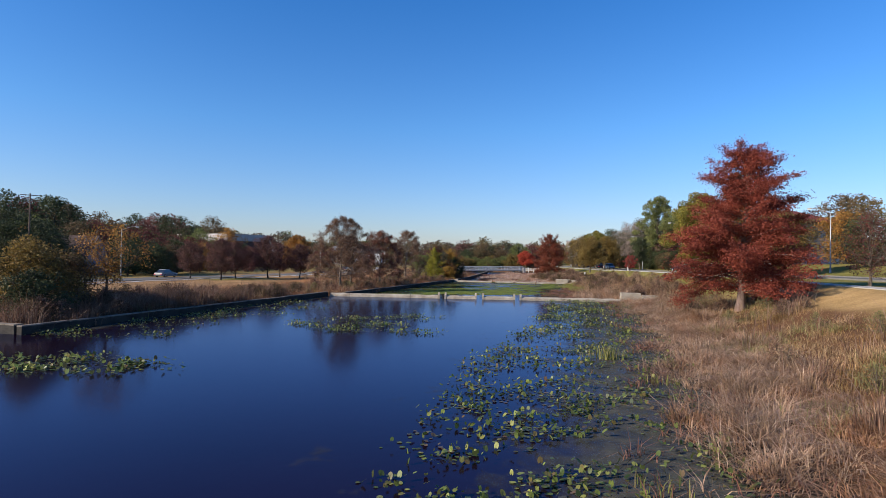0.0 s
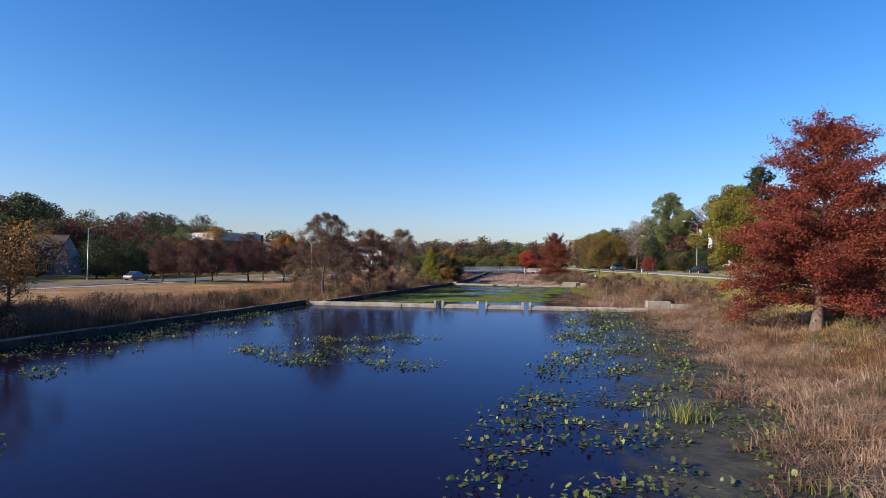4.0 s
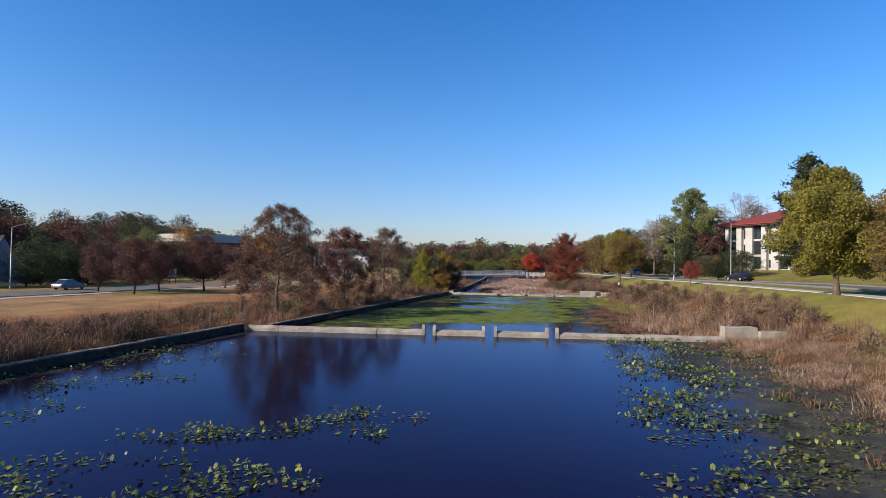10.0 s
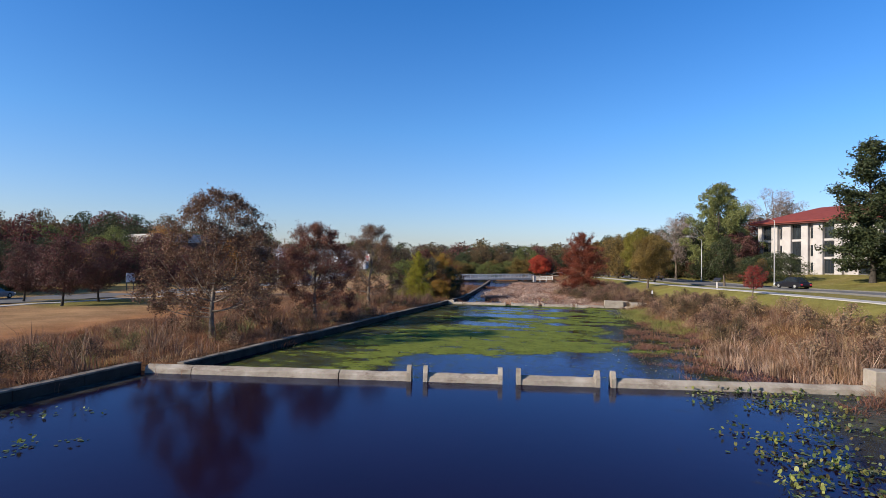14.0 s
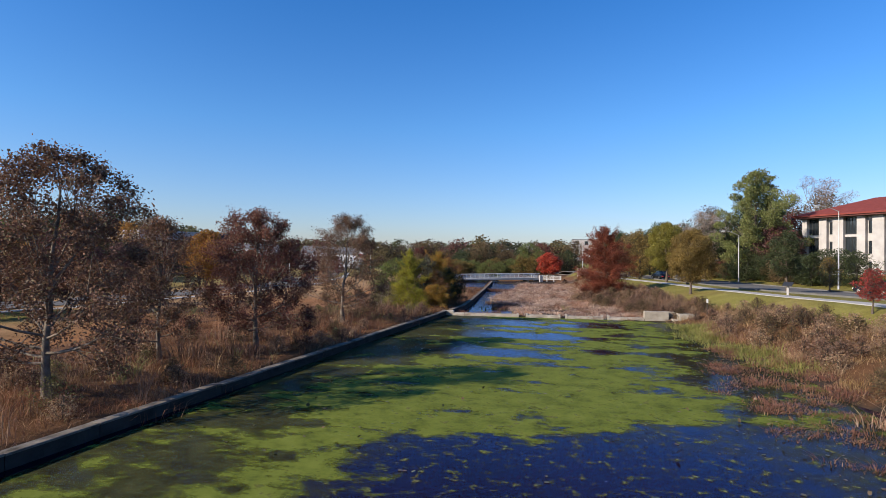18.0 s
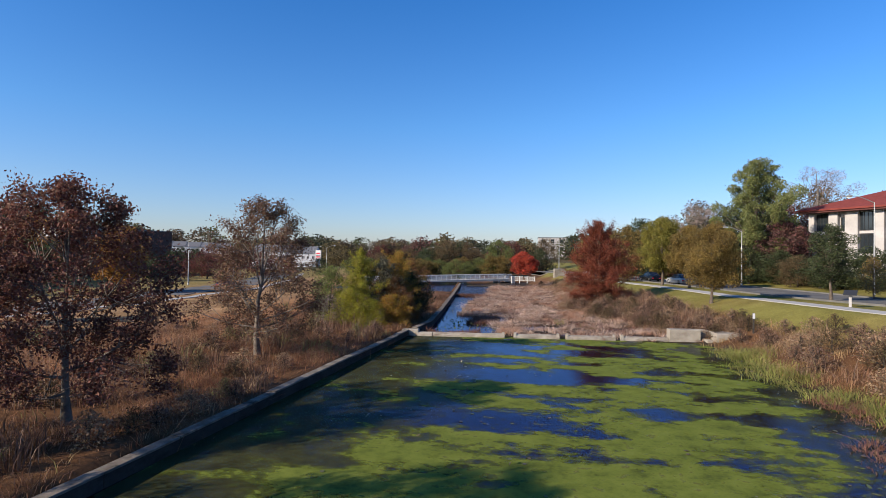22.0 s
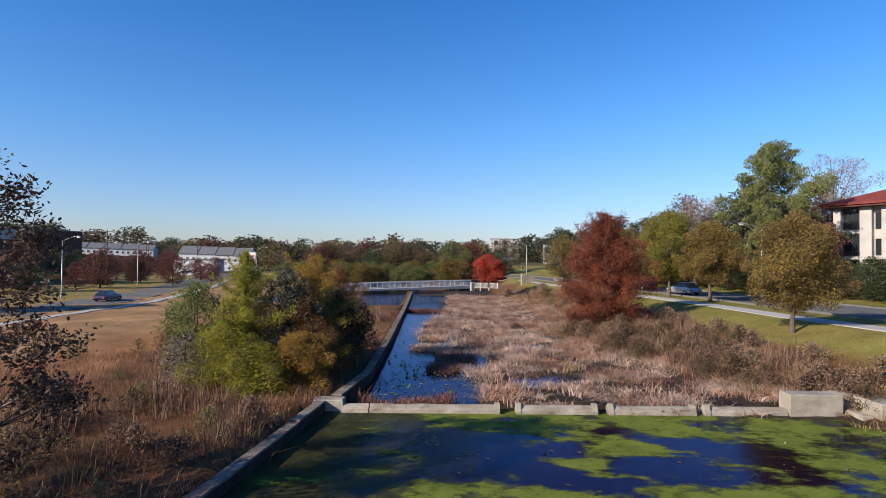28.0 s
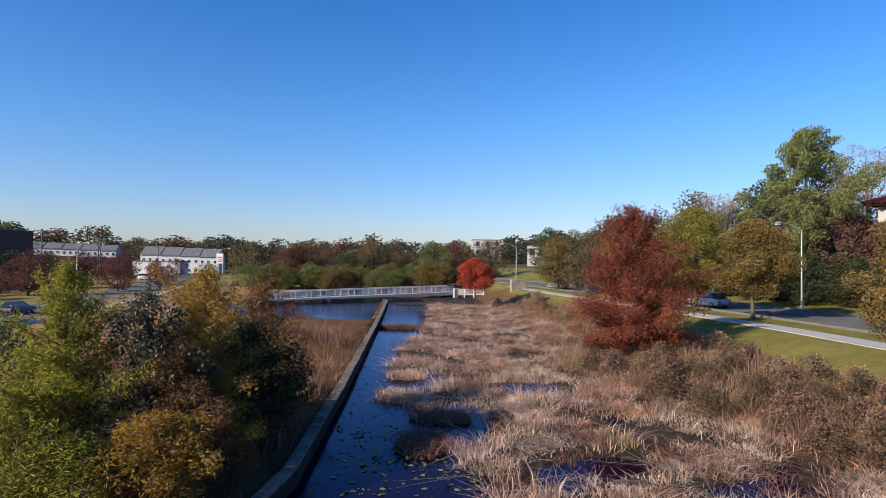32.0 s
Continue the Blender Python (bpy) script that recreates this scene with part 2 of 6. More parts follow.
L_ORANGE = leaf_mat("orange_leaves", [(0.30, 0.13, 0.03), (0.38, 0.19, 0.04), (0.22, 0.09, 0.03), (0.30, 0.20, 0.05)], 0.35)
L_GREEN = leaf_mat("mid_green_leaves", [(0.085, 0.11, 0.03), (0.13, 0.15, 0.042), (0.17, 0.18, 0.055), (0.07, 0.08, 0.026)], 0.35)
L_DARK = leaf_mat("dark_green_leaves", [(0.025, 0.035, 0.016), (0.045, 0.06, 0.022), (0.06, 0.065, 0.025)], 0.2)
L_BROWN = leaf_mat("dull_brown_leaves", [(0.09, 0.06, 0.03), (0.14, 0.095, 0.045), (0.12, 0.07, 0.04), (0.08, 0.075, 0.03)], 0.3)
L_MAROON = leaf_mat("maroon_leaves", [(0.085, 0.028, 0.024), (0.145, 0.04, 0.034), (0.10, 0.048, 0.03)], 0.25)
L_SCARLET = leaf_mat("scarlet_leaves", [(0.38, 0.04, 0.025), (0.48, 0.07, 0.035), (0.28, 0.03, 0.02), (0.45, 0.12, 0.05)], 0.35)
L_CRIMSON = leaf_mat("crimson_leaves", [(0.26, 0.035, 0.03), (0.33, 0.05, 0.04), (0.20, 0.04, 0.03)], 0.35)
L_LIME = leaf_mat("yellow_green_needles", [(0.27, 0.28, 0.026), (0.37, 0.35, 0.036), (0.15, 0.17, 0.022), (0.40, 0.27, 0.04)], 0.3, 0.6, 0.8, 0.5, 1.3)
L_AMBER = leaf_mat("amber_green_needles", [(0.38, 0.19, 0.03), (0.30, 0.25, 0.04), (0.40, 0.15, 0.035), (0.22, 0.21, 0.03)], 0.35)
# muted, lightened tones put distance haze into the far crowns' colours
F_BROWN = leaf_mat("far_brown_leaves", [(0.111, 0.081, 0.052), (0.13, 0.098, 0.062), (0.117, 0.075, 0.055)], 0.5)
F_DARK = leaf_mat("far_dark_leaves", [(0.058, 0.062, 0.036), (0.075, 0.078, 0.042), (0.065, 0.065, 0.039)], 0.5)
F_GREEN = leaf_mat("far_green_leaves", [(0.111, 0.117, 0.052), (0.13, 0.137, 0.062), (0.117, 0.107, 0.052)], 0.5)
F_MAROON = leaf_mat("far_maroon_leaves", [(0.13, 0.058, 0.049), (0.156, 0.072, 0.058), (0.13, 0.072, 0.052)], 0.5)
F_OLIVE = leaf_mat("far_bronze_leaves", [(0.156, 0.111, 0.052), (0.176, 0.13, 0.058), (0.137, 0.111, 0.052)], 0.5)
L_ELM = leaf_mat("light_green_leaves", [(0.14, 0.17, 0.05), (0.20, 0.225, 0.07), (0.27, 0.275, 0.10), (0.11, 0.12, 0.04), (0.17, 0.15, 0.06)], 0.4)
L_RUSSET = leaf_mat("russet_needles", [(0.22, 0.09, 0.03), (0.16, 0.07, 0.028), (0.12, 0.07, 0.025), (0.26, 0.13, 0.035)], 0.3)
L_TWIG = leaf_mat("fine_grey_twigs", [(0.22, 0.17, 0.15), (0.30, 0.23, 0.20), (0.17, 0.13, 0.11)], 0.1)
L_SHINE = leaf_mat("grey_green_leaves", [(0.04, 0.045, 0.026), (0.08, 0.08, 0.048), (0.16, 0.15, 0.10), (0.07, 0.05, 0.03)], 0.25, 0.4)
L_WILLOW = leaf_mat("thin_olive_leaves", [(0.12, 0.16, 0.04), (0.17, 0.20, 0.055), (0.14, 0.12, 0.045)], 0.4)
REED = leaf_mat("dry_cattail", [(0.31, 0.19, 0.13), (0.40, 0.265, 0.185), (0.50, 0.37, 0.27), (0.25, 0.135, 0.085), (0.40, 0.275, 0.17), (0.17, 0.09, 0.055)], 0.3, 0.6, 0.9, 0.45, 1.4, (0.70, 0.55, 0.45))
REED_PINK = leaf_mat("bleached_cattail", [(0.46, 0.33, 0.255), (0.58, 0.44, 0.35), (0.32, 0.20, 0.145), (0.68, 0.54, 0.44), (0.44, 0.29, 0.20), (0.24, 0.135, 0.095)], 0.3, 0.6, 1.0, 0.5, 1.55, (0.85, 0.66, 0.55))
REED_RED = leaf_mat("red_brown_stems", [(0.15, 0.06, 0.045), (0.22, 0.095, 0.06), (0.10, 0.05, 0.04), (0.26, 0.15, 0.09)], 0.25)
GRASS_RUST = leaf_mat("rust_grass", [(0.30, 0.17, 0.10), (0.38, 0.24, 0.145), (0.20, 0.11, 0.07), (0.44, 0.31, 0.19), (0.24, 0.19, 0.10)], 0.3, 0.6, 0.6, 0.6, 1.4, (0.75, 0.6, 0.55))
GRASS_ORANGE = leaf_mat("orange_plume_grass", [(0.36, 0.18, 0.09), (0.44, 0.25, 0.13), (0.28, 0.12, 0.06), (0.50, 0.32, 0.19)], 0.35, 0.6, 0.5, 0.65, 1.35)
MEADOW = leaf_mat("brown_meadow_grass", [(0.19, 0.088, 0.05), (0.27, 0.13, 0.07), (0.125, 0.06, 0.038), (0.34, 0.195, 0.115), (0.19, 0.13, 0.062)], 0.3, 0.6, 0.5, 0.55, 1.5, (0.8, 0.62, 0.55))
GRASS_TAN = leaf_mat("tan_grass", [(0.40, 0.265, 0.14), (0.48, 0.34, 0.20), (0.32, 0.18, 0.095), (0.27, 0.19, 0.085), (0.20, 0.11, 0.06)], 0.3, 0.6, 0.6, 0.6, 1.4, (0.75, 0.68, 0.5))
GRASS_OLIVE = leaf_mat("olive_weeds", [(0.15, 0.14, 0.05), (0.22, 0.19, 0.08), (0.12, 0.12, 0.04), (0.28, 0.22, 0.10)], 0.3)
GRASS_GREEN = leaf_mat("fresh_green_blades", [(0.13, 0.16, 0.035), (0.20, 0.21, 0.05), (0.27, 0.25, 0.075), (0.24, 0.18, 0.07)], 0.35)
WEED_DARK = leaf_mat("dark_seed_weeds", [(0.11, 0.055, 0.036), (0.165, 0.085, 0.055), (0.23, 0.15, 0.105), (0.075, 0.045, 0.028)], 0.2)
PAD = leaf_mat("pond_lily_leaf", [(0.03, 0.048, 0.018), (0.085, 0.12, 0.028), (0.18, 0.215, 0.048), (0.042, 0.066, 0.024), (0.30, 0.31, 0.08), (0.12, 0.075, 0.035), (0.11, 0.14, 0.033), (0.06, 0.072, 0.03)], 0.35, 0.4)
PAD_DULL = leaf_mat("fading_lily_leaf", [(0.06, 0.075, 0.03), (0.10, 0.10, 0.05), (0.13, 0.08, 0.045), (0.05, 0.045, 0.03)], 0.15, 0.4)
DUCKWEED = weed_film_mat("duckweed", (0.06, 0.072, 0.014), (0.115, 0.138, 0.022), (0.165, 0.185, 0.034), "cover", 0.45, 0.045, 0.97, (0.8, 1.25, 1))
FLECKS = weed_film_mat("duckweed_flecks", (0.08, 0.11, 0.02), (0.12, 0.15, 0.025), (0.14, 0.13, 0.05), "cover", 2.2, 0.05, 0.85)
THIN_WEED = weed_film_mat("thin_weed_film", (0.03, 0.032, 0.014), (0.055, 0.058, 0.022), (0.085, 0.09, 0.033), "cover", 0.8, 0.25, 0.66)
SCUM = weed_film_mat("mud_scum", (0.048, 0.05, 0.042), (0.074, 0.074, 0.06), (0.11, 0.10, 0.078), "cover", 0.7, 0.2, 0.8)
WHITE_WALL = surface("white_render", (0.34, 0.315, 0.30), (0.45, 0.42, 0.40), 0.6, 0.85, 20, 0.2, 0.01)
ROOF_RED = surface("red_tiles", (0.15, 0.035, 0.028), (0.21, 0.05, 0.04), 1.2, 0.8, 18, 0.4, 0.02)
ROOF_DARK = surface("dark_brown_shingles", (0.045, 0.032, 0.03), (0.08, 0.058, 0.054), 1.2, 0.9, 18, 0.4, 0.02)
ROOF_GREY = surface("grey_shingles", (0.10, 0.10, 0.11), (0.16, 0.16, 0.17), 1.2, 0.9, 18, 0.4, 0.02)
BRICK_DARK = surface("dark_brick", (0.07, 0.045, 0.04), (0.11, 0.07, 0.06), 1.0, 0.9, 20, 0.3, 0.02)
# siding darkened in its colour for the shade of the trees around it
SIDING_SHADED = surface("tree_shaded_siding", (0.16, 0.16, 0.18), (0.24, 0.24, 0.26), 0.5, 0.85, 12, 0.2, 0.01)
SIDING = surface("white_siding", (0.46, 0.45, 0.46), (0.58, 0.57, 0.57), 0.5, 0.8, 12, 0.2, 0.01)
GLASS = glass_mat("dark_window_glass")
METAL_PALE = plain("galvanised_steel", (0.34, 0.335, 0.32), 0.45, 0.4)
RAIL = plain("pale_painted_rail", (0.56, 0.55, 0.52), 0.6)
DARK_PAINT = plain("dark_paint", (0.03, 0.03, 0.032), 0.5)
WOOD_POLE = surface("weathered_pole_wood", (0.10, 0.075, 0.055), (0.18, 0.14, 0.11), 3, 0.95, 20, 0.5, 0.02, stretch=(1, 1, 0.2))
RUBBER = plain("tyre_rubber", (0.02, 0.02, 0.02), 0.9)
LAMP_GLASS = plain("lamp_lens", (0.7, 0.7, 0.66), 0.3)
RED_PAINT = plain("red_paint", (0.5, 0.03, 0.05), 0.4)


# ---- mesh helpers ----
class Soup:
    """Vertices and faces gathered fast; n-gons of one size per block."""

    def __init__(self):
        self.v, self.f, self.count = [], [], 0

    def add(self, v, f):
        v, f = np.asarray(v, float).reshape(-1, 3), np.asarray(f, int)
        self.v.append(v)
        self.f.append(f + self.count)
        self.count += len(v)

    def mesh(self, name, mat, smooth=False):
        me = bpy.data.meshes.new(name)
        v = np.concatenate(self.v)
        loops = np.concatenate([b.ravel() for b in self.f])
        sizes = np.concatenate([np.full(len(b), b.shape[1]) for b in self.f])
        me.vertices.add(len(v))
        me.vertices.foreach_set("co", v.ravel())
        me.loops.add(len(loops))
        me.loops.foreach_set("vertex_index", loops)
        me.polygons.add(len(sizes))
        me.polygons.foreach_set("loop_start", np.concatenate([[0], np.cumsum(sizes)[:-1]]))
        me.polygons.foreach_set("use_smooth", np.full(len(sizes), bool(smooth)))
        me.update(calc_edges=True)
        me.validate()
        me.materials.append(mat)
        return me


def add_box(s, x0, x1, y0, y1, z0, z1, bevel=0.0):
    """A box, its upper edges chamfered."""
    b = bevel
    if b <= 0:
        v = [(x, y, z) for z in (z0, z1) for x, y in ((x0, y0), (x1, y0), (x1, y1), (x0, y1))]
        f = [(3, 2, 1, 0), (4, 5, 6, 7), (0, 1, 5, 4), (1, 2, 6, 5), (2, 3, 7, 6), (3, 0, 4, 7)]
        s.add(v, f)
        return
    ring = lambda d, z: [(x0 + d, y0 + d, z), (x1 - d, y0 + d, z), (x1 - d, y1 - d, z), (x0 + d, y1 - d, z)]
    v = ring(0, z0) + ring(0, z1 - b) + ring(b, z1)
    f = [(3, 2, 1, 0), (8, 9, 10, 11)]
    for k in (0, 4):
        f += [(k + a, k + (a + 1) % 4, k + 4 + (a + 1) % 4, k + 4 + a) for a in range(4)]
    s.add(v, f)


def add_tube(s, pts, radii, sides=5, cap=True):
    pts, radii = np.asarray(pts, float), np.asarray(radii, float)
    d = np.gradient(pts, axis=0)
    d /= np.linalg.norm(d, axis=1)[:, None] + 1e-9
    ref = np.where(np.abs(d[:, 2:3]) > 0.9, np.array([[1.0, 0, 0]]), np.array([[0, 0, 1.0]]))
    u = np.cross(d, ref)
    u /= np.linalg.norm(u, axis=1)[:, None] + 1e-9
    w = np.cross(d, u)
    a = np.arange(sides) * 2 * np.pi / sides
    v = pts[:, None] + radii[:, None, None] * (np.cos(a)[None, :, None] * u[:, None] + np.sin(a)[None, :, None] * w[:, None])
    n = len(pts)
    i, j = np.meshgrid(np.arange(n - 1), np.arange(sides), indexing="ij")
    f = np.stack([i * sides + j, i * sides + (j + 1) % sides, (i + 1) * sides + (j + 1) % sides, (i + 1) * sides + j], -1).reshape(-1, 4)
    s.add(v.reshape(-1, 3), f)
    if cap:
        s.add(v[-1], [list(range(sides))])


def add_leaves(s, at, size, rng, slim=0.6, flat=0.0):
    """Small kite-shaped leaves round the given places, turned at random; flat: how far they lie level."""
    n = len(at)
    a = rng.normal(size=(n, 3))
    a[:, 2] *= 1 - flat
    a /= np.linalg.norm(a, axis=1)[:, None]
    b = rng.normal(size=(n, 3))
    b[:, 2] *= 1 - flat
    b -= (a * b).sum(1)[:, None] * a
    b /= np.linalg.norm(b, axis=1)[:, None]
    k = (size * rng.uniform(0.6, 1.3, n))[:, None]
    c = np.cross(a, b)
    v = np.stack([at - a * k * 0.5, at + b * k * slim * 0.5 - c * k * 0.08, at + a * k * 0.6, at - b * k * slim * 0.5 - c * k * 0.08], 1)
    s.add(v.reshape(-1, 3), np.arange(4 * n).reshape(-1, 4))


def add_blades(s, base, height, width, rng, lean=0.25, bend=0.5, way=None):
    """Upright blades or stalks, each two quads tall, leaning and bent over."""
    n = len(base)
    h = height * rng.uniform(0.6, 1.15, n)
    a = rng.uniform(0, 2 * np.pi, n)
    side = np.stack([np.cos(a), np.sin(a), np.zeros(n)], 1) * (width * rng.uniform(0.6, 1.4, n))[:, None] * 0.5
    az = rng.uniform(0, 2 * np.pi, n) if way is None else way
    out = np.stack([np.cos(az), np.sin(az), np.zeros(n)], 1)
    tilt = (np.abs(rng.normal(0, lean, n)) * h)[:, None]
    up = np.array([[0, 0, 1.0]])
    mid = base + up * h[:, None] * 0.55 + out * tilt * 0.4
    tip = base + up * (h * (1 - 0.35 * np.clip(rng.normal(0, bend, n), 0, 1.5)))[:, None] + out * tilt * (1 + bend)
    v = np.stack([base - side, base + side, mid + side * 0.8, mid - side * 0.8, tip + side * 0.15, tip - side * 0.15], 1)
    f = np.arange(6 * n).reshape(-1, 6)
    s.add(v.reshape(-1, 3), np.concatenate([f[:, [0, 1, 2, 3]], f[:, [3, 2, 4, 5]]]))


def part(name, soup, mat, parent=None, label="", smooth=False):
    ob = new(name, soup.mesh(name, mat, smooth) if isinstance(soup, Soup) else soup)
    if parent is not None:
        ob.parent = parent
    return tagged(ob, label)


def base_of(name, x, y, z, turn=0.0):
    ob = new(name)
    ob.empty_display_size = 0.3
    ob.matrix_basis = pose(x, y, z, 0, 0, turn)
    return ob


# ---- lie of the land ----
def along(y, *knots):
    ks = np.array(knots, float)
    return np.interp(y, ks[:, 0], ks[:, 1])


def smooth01(t):
    t = np.clip(t, 0, 1)
    return t * t * (3 - 2 * t)


def wall_x(y):
    """The left bank's edge: first wall, second wall, channel wall."""
    y = np.asarray(y, float)
    first = np.where(y < 24.3, -46.0, -30.2)
    ch = along(y, (109, -26.6), (115, -26.0), (127, -27.2), (141, -28.8), (156, -30.5), (171, -32.3), (205, -36.5))
    return np.where(y < 60.6, first, np.where(y < 109.3, along(y, (60.6, -27.9), (109.3, -26.9)), ch))


def shore_x(y):
    """Where the right bank begins to climb."""
    return along(y, (-60, 4.2), (0, 4.0), (14, 3.6), (30, 4.3), (45, 4.8), (58, 3.6), (66, 4.0), (72, 0.5), (80, -2.0), (86, -1.6), (92, -2.2), (98, -4.2), (107, -3.6), (113, -6.0), (122, -11.0), (135, -15.5), (150, -15.0), (175, -18.0), (200, -21.0))


def channel_x(y):
    """The right edge of the open channel past the second weir."""
    return along(y, (110, -20.3), (115, -20.2), (125, -24.0), (134, -25.8), (142, -26.6), (150, -26.0), (162, -25.8), (180, -27.6), (205, -31.0))


def path_x(y):
    return along(y, (-60, 26), (30, 20.5), (48, 18), (66, 15.6), (77, 14.0), (87, 10.8), (96, 7.6), (107, 5.0), (114, 4.1), (125, 2.6), (137, 1.0), (150, -1.6), (165, -5.5), (182, -10), (205, -14))


def road_x(y):
    return along(y, (-60, 36), (40, 34), (64, 31), (76, 28), (95, 20.0), (107, 15.5), (120, 12.6), (138, 9.8), (149, 7.8), (165, 4.5), (182, 0), (205, -6), (260, -24), (420, -70))


def path_z(y):
    return along(y, (-60, 3.0), (100, 3.0), (130, 2.5), (200, 2.3))


def left_road_x(y):
    return along(y, (-100, -90), (40, -82), (72, -76), (100, -72), (125, -70.5), (160, -74), (200, -86), (300, -125))


def land(x, y):
    """The ground's height."""
    x, y = np.asarray(x, float), np.asarray(y, float)
    xs, xp, xr, xw = shore_x(y), path_x(y), road_x(y), wall_x(y)
    zp = path_z(y)
    bumps = 0.10 * np.sin(x * 0.83 + 1.3 * np.sin(y * 0.37)) * np.sin(y * 0.61 + np.sin(x * 0.29))
    rise = np.clip((x - xs - 0.4) / np.maximum(xp - 2.0 - xs, 1), 0, 1)
    right = 0.12 + (zp - 0.12) * np.where(y < 70, rise ** 1.45, rise ** 1.15) + bumps * np.clip(rise * 6, 0, 1) * np.clip((xp - 2.5 - x) / 3, 0, 1)
    beyond = np.clip((x - xr - 4.8) / 22, 0, 1)
    right = right + 1.9 * smooth01(beyond)
    wet = smooth01((xs + 0.5 - x) / 2.2)
    z = right * (1 - wet) - 0.6 * wet
    swamp = (y > 110.6) & (x > channel_x(y)) & (x < xs + 0.6)
    z = np.where(swamp, np.maximum(z, 0.05 + 0.07 * np.sin(x * 1.1 + 2 * np.sin(y * 0.4)) * np.sin(y * 0.9 + np.sin(x * 0.7))), z)
    for px_, py_, rx_, ry_ in ((-18.4, 129.6, 1.9, 1.2), (-15.6, 117.6, 1.1, 0.8), (-21.6, 122.0, 1.5, 2.4), (-11.6, 116.0, 1.5, 0.45), (-24.0, 131, 1.6, 2.2), (-17.8, 116.3, 0.7, 1.0), (-20.2, 137.6, 0.9, 0.9), (-13.2, 118.8, 1.2, 0.4), (-18, 146, 1.2, 1.0)):
        z = z - np.where(swamp, 0.5, 0) * np.exp(-(((x - px_) / rx_) ** 2 + ((y - py_) / ry_) ** 2) ** 2)
    left = 0.36 + 0.8 * bumps * np.clip((xw - x) / 4, 0, 1) - 0.2 * smooth01((-45 - x) / 30)
    z = np.where(x < xw - 0.25, left, z)
    pond = smooth01((xw - 0.9 - x) / 0.6) * smooth01((x + 58) / 4) * smooth01((y - 160.0 - 0.55 * (x + 34) * -1 * 0.35) / 3) * smooth01((222 - y) / 5)
    z = np.where(pond > 0, z * (1 - pond) - 0.7 * pond, z)
    z = np.where(y > 205, np.where(x > -36, np.maximum(z, 0.9 * smooth01((y - 205) / 12) + 0.3), z), z)
    z = np.where((y < 24.3) & (x < -46), 0.4, z)
    far = np.hypot(x + 15, y - 70)
    z = z + 8.0 * smooth01((far - 260) / 500)
    return z


def land1(x, y):
    return float(land(np.array([x]), np.array([y]))[0])


def axis(lo, a, b, hi, step, grow=1.25):
    mid = list(np.arange(a, b + 1e-6, step))
    up, d, v = [], step, b
    while v < hi:
        d *= grow
        v += d
        up.append(v)
    dn, d, v = [], step, a
    while v > lo:
        d *= grow
        v -= d
        dn.append(v)
    return np.array(dn[::-1] + mid + up)


GX, GY = axis(-2600, -62, 40, 2600, 0.7), axis(-1500, -6, 212, 3200, 0.7)
X, Y = np.meshgrid(GX, GY, indexing="ij")
Z = land(X, Y)
s = Soup()
ni, nj = X.shape
i, j = np.meshgrid(np.arange(ni - 1), np.arange(nj - 1), indexing="ij")
s.add(np.stack([X, Y, Z], -1).reshape(-1, 3), np.stack([i * nj + j, (i + 1) * nj + j, (i + 1) * nj + j + 1, i * nj + j + 1], -1).reshape(-1, 4))
ground = part("ground", s, GROUND, None, "", True)
tagged(ground, "grassy park ground with mown lawns, dry banks and mud", "ground", kind="structure")
# plant cover: mown green, dry tan, rusty meadow, mud
green, tan, rust, mud, wood = [np.array(c) for c in ((0.195, 0.185, 0.056), (0.40, 0.27, 0.145), (0.14, 0.075, 0.042), (0.045, 0.035, 0.03), (0.10, 0.085, 0.045))]
xs_, xp_, xw_ = shore_x(Y), path_x(Y), wall_x(Y)
wob = 1.6 * np.sin(Y * 0.23) + 1.0 * np.sin(Y * 0.71 + X * 0.4)
mown = smooth01((X - (xp_ - along(Y, (20, 4.5), (40, 6.0), (58, 6.5), (70, 6.4), (90, 4.6), (104, 4.4), (110, 5.4), (125, 6.4), (140, 6.2), (155, 3.8), (200, 3.2)) - 0.9 + wob * 0.4)) / 2.0)
dry = smooth01((62 - Y) / 12)
lawn = green + (tan - green) * (dry * smooth01((xp_ + 1 - X) / 3))[..., None] * 0.9
worn = np.clip(1.6 * (0.5 + 0.25 * np.sin(X * 0.5 + 2.0 * np.sin(Y * 0.21)) + 0.25 * np.sin(Y * 0.43 + 1.6 * np.sin(X * 0.37))) - 0.75, 0, 1)
lawn = lawn + (np.array([0.26, 0.20, 0.085]) - lawn) * (worn * 0.55)[..., None]
col = rust + (lawn - rust) * mown[..., None]
leftlawn = smooth01((xw_ - 14.5 - 7 * np.exp(-((Y - 96) / 9) ** 2) + wob - X) / 2.0)
edge_l = np.exp(-((xw_ - 16.5 - 7 * np.exp(-((Y - 96) / 9) ** 2) - X) / 4.5) ** 2)
sward = tan * np.array([0.92, 0.86, 0.90]) * (0.82 + 0.30 * worn)[..., None]
sward = sward + (np.array([0.30, 0.135, 0.06]) - sward) * (edge_l * 0.75)[..., None]       # an orange fringe of taller grass
lc = rust + (sward - rust) * leftlawn[..., None]
under = smooth01(1.4 - np.hypot((X + 64) / 9, (Y - 91) / 7))
lc = lc + (green * 0.85 - lc) * under[..., None]
lc = lc + (green - lc) * smooth01((-76 - X) / 6)[..., None] * 0.6
col = np.where((X < xw_)[..., None], lc, col)
col = np.where(((Z < 0.16) & ((X > xw_ - 0.5) | (Z < 0.0)))[..., None], mud, col)
col = np.where((np.hypot(X + 15, Y - 70) > 260)[..., None], wood, col)
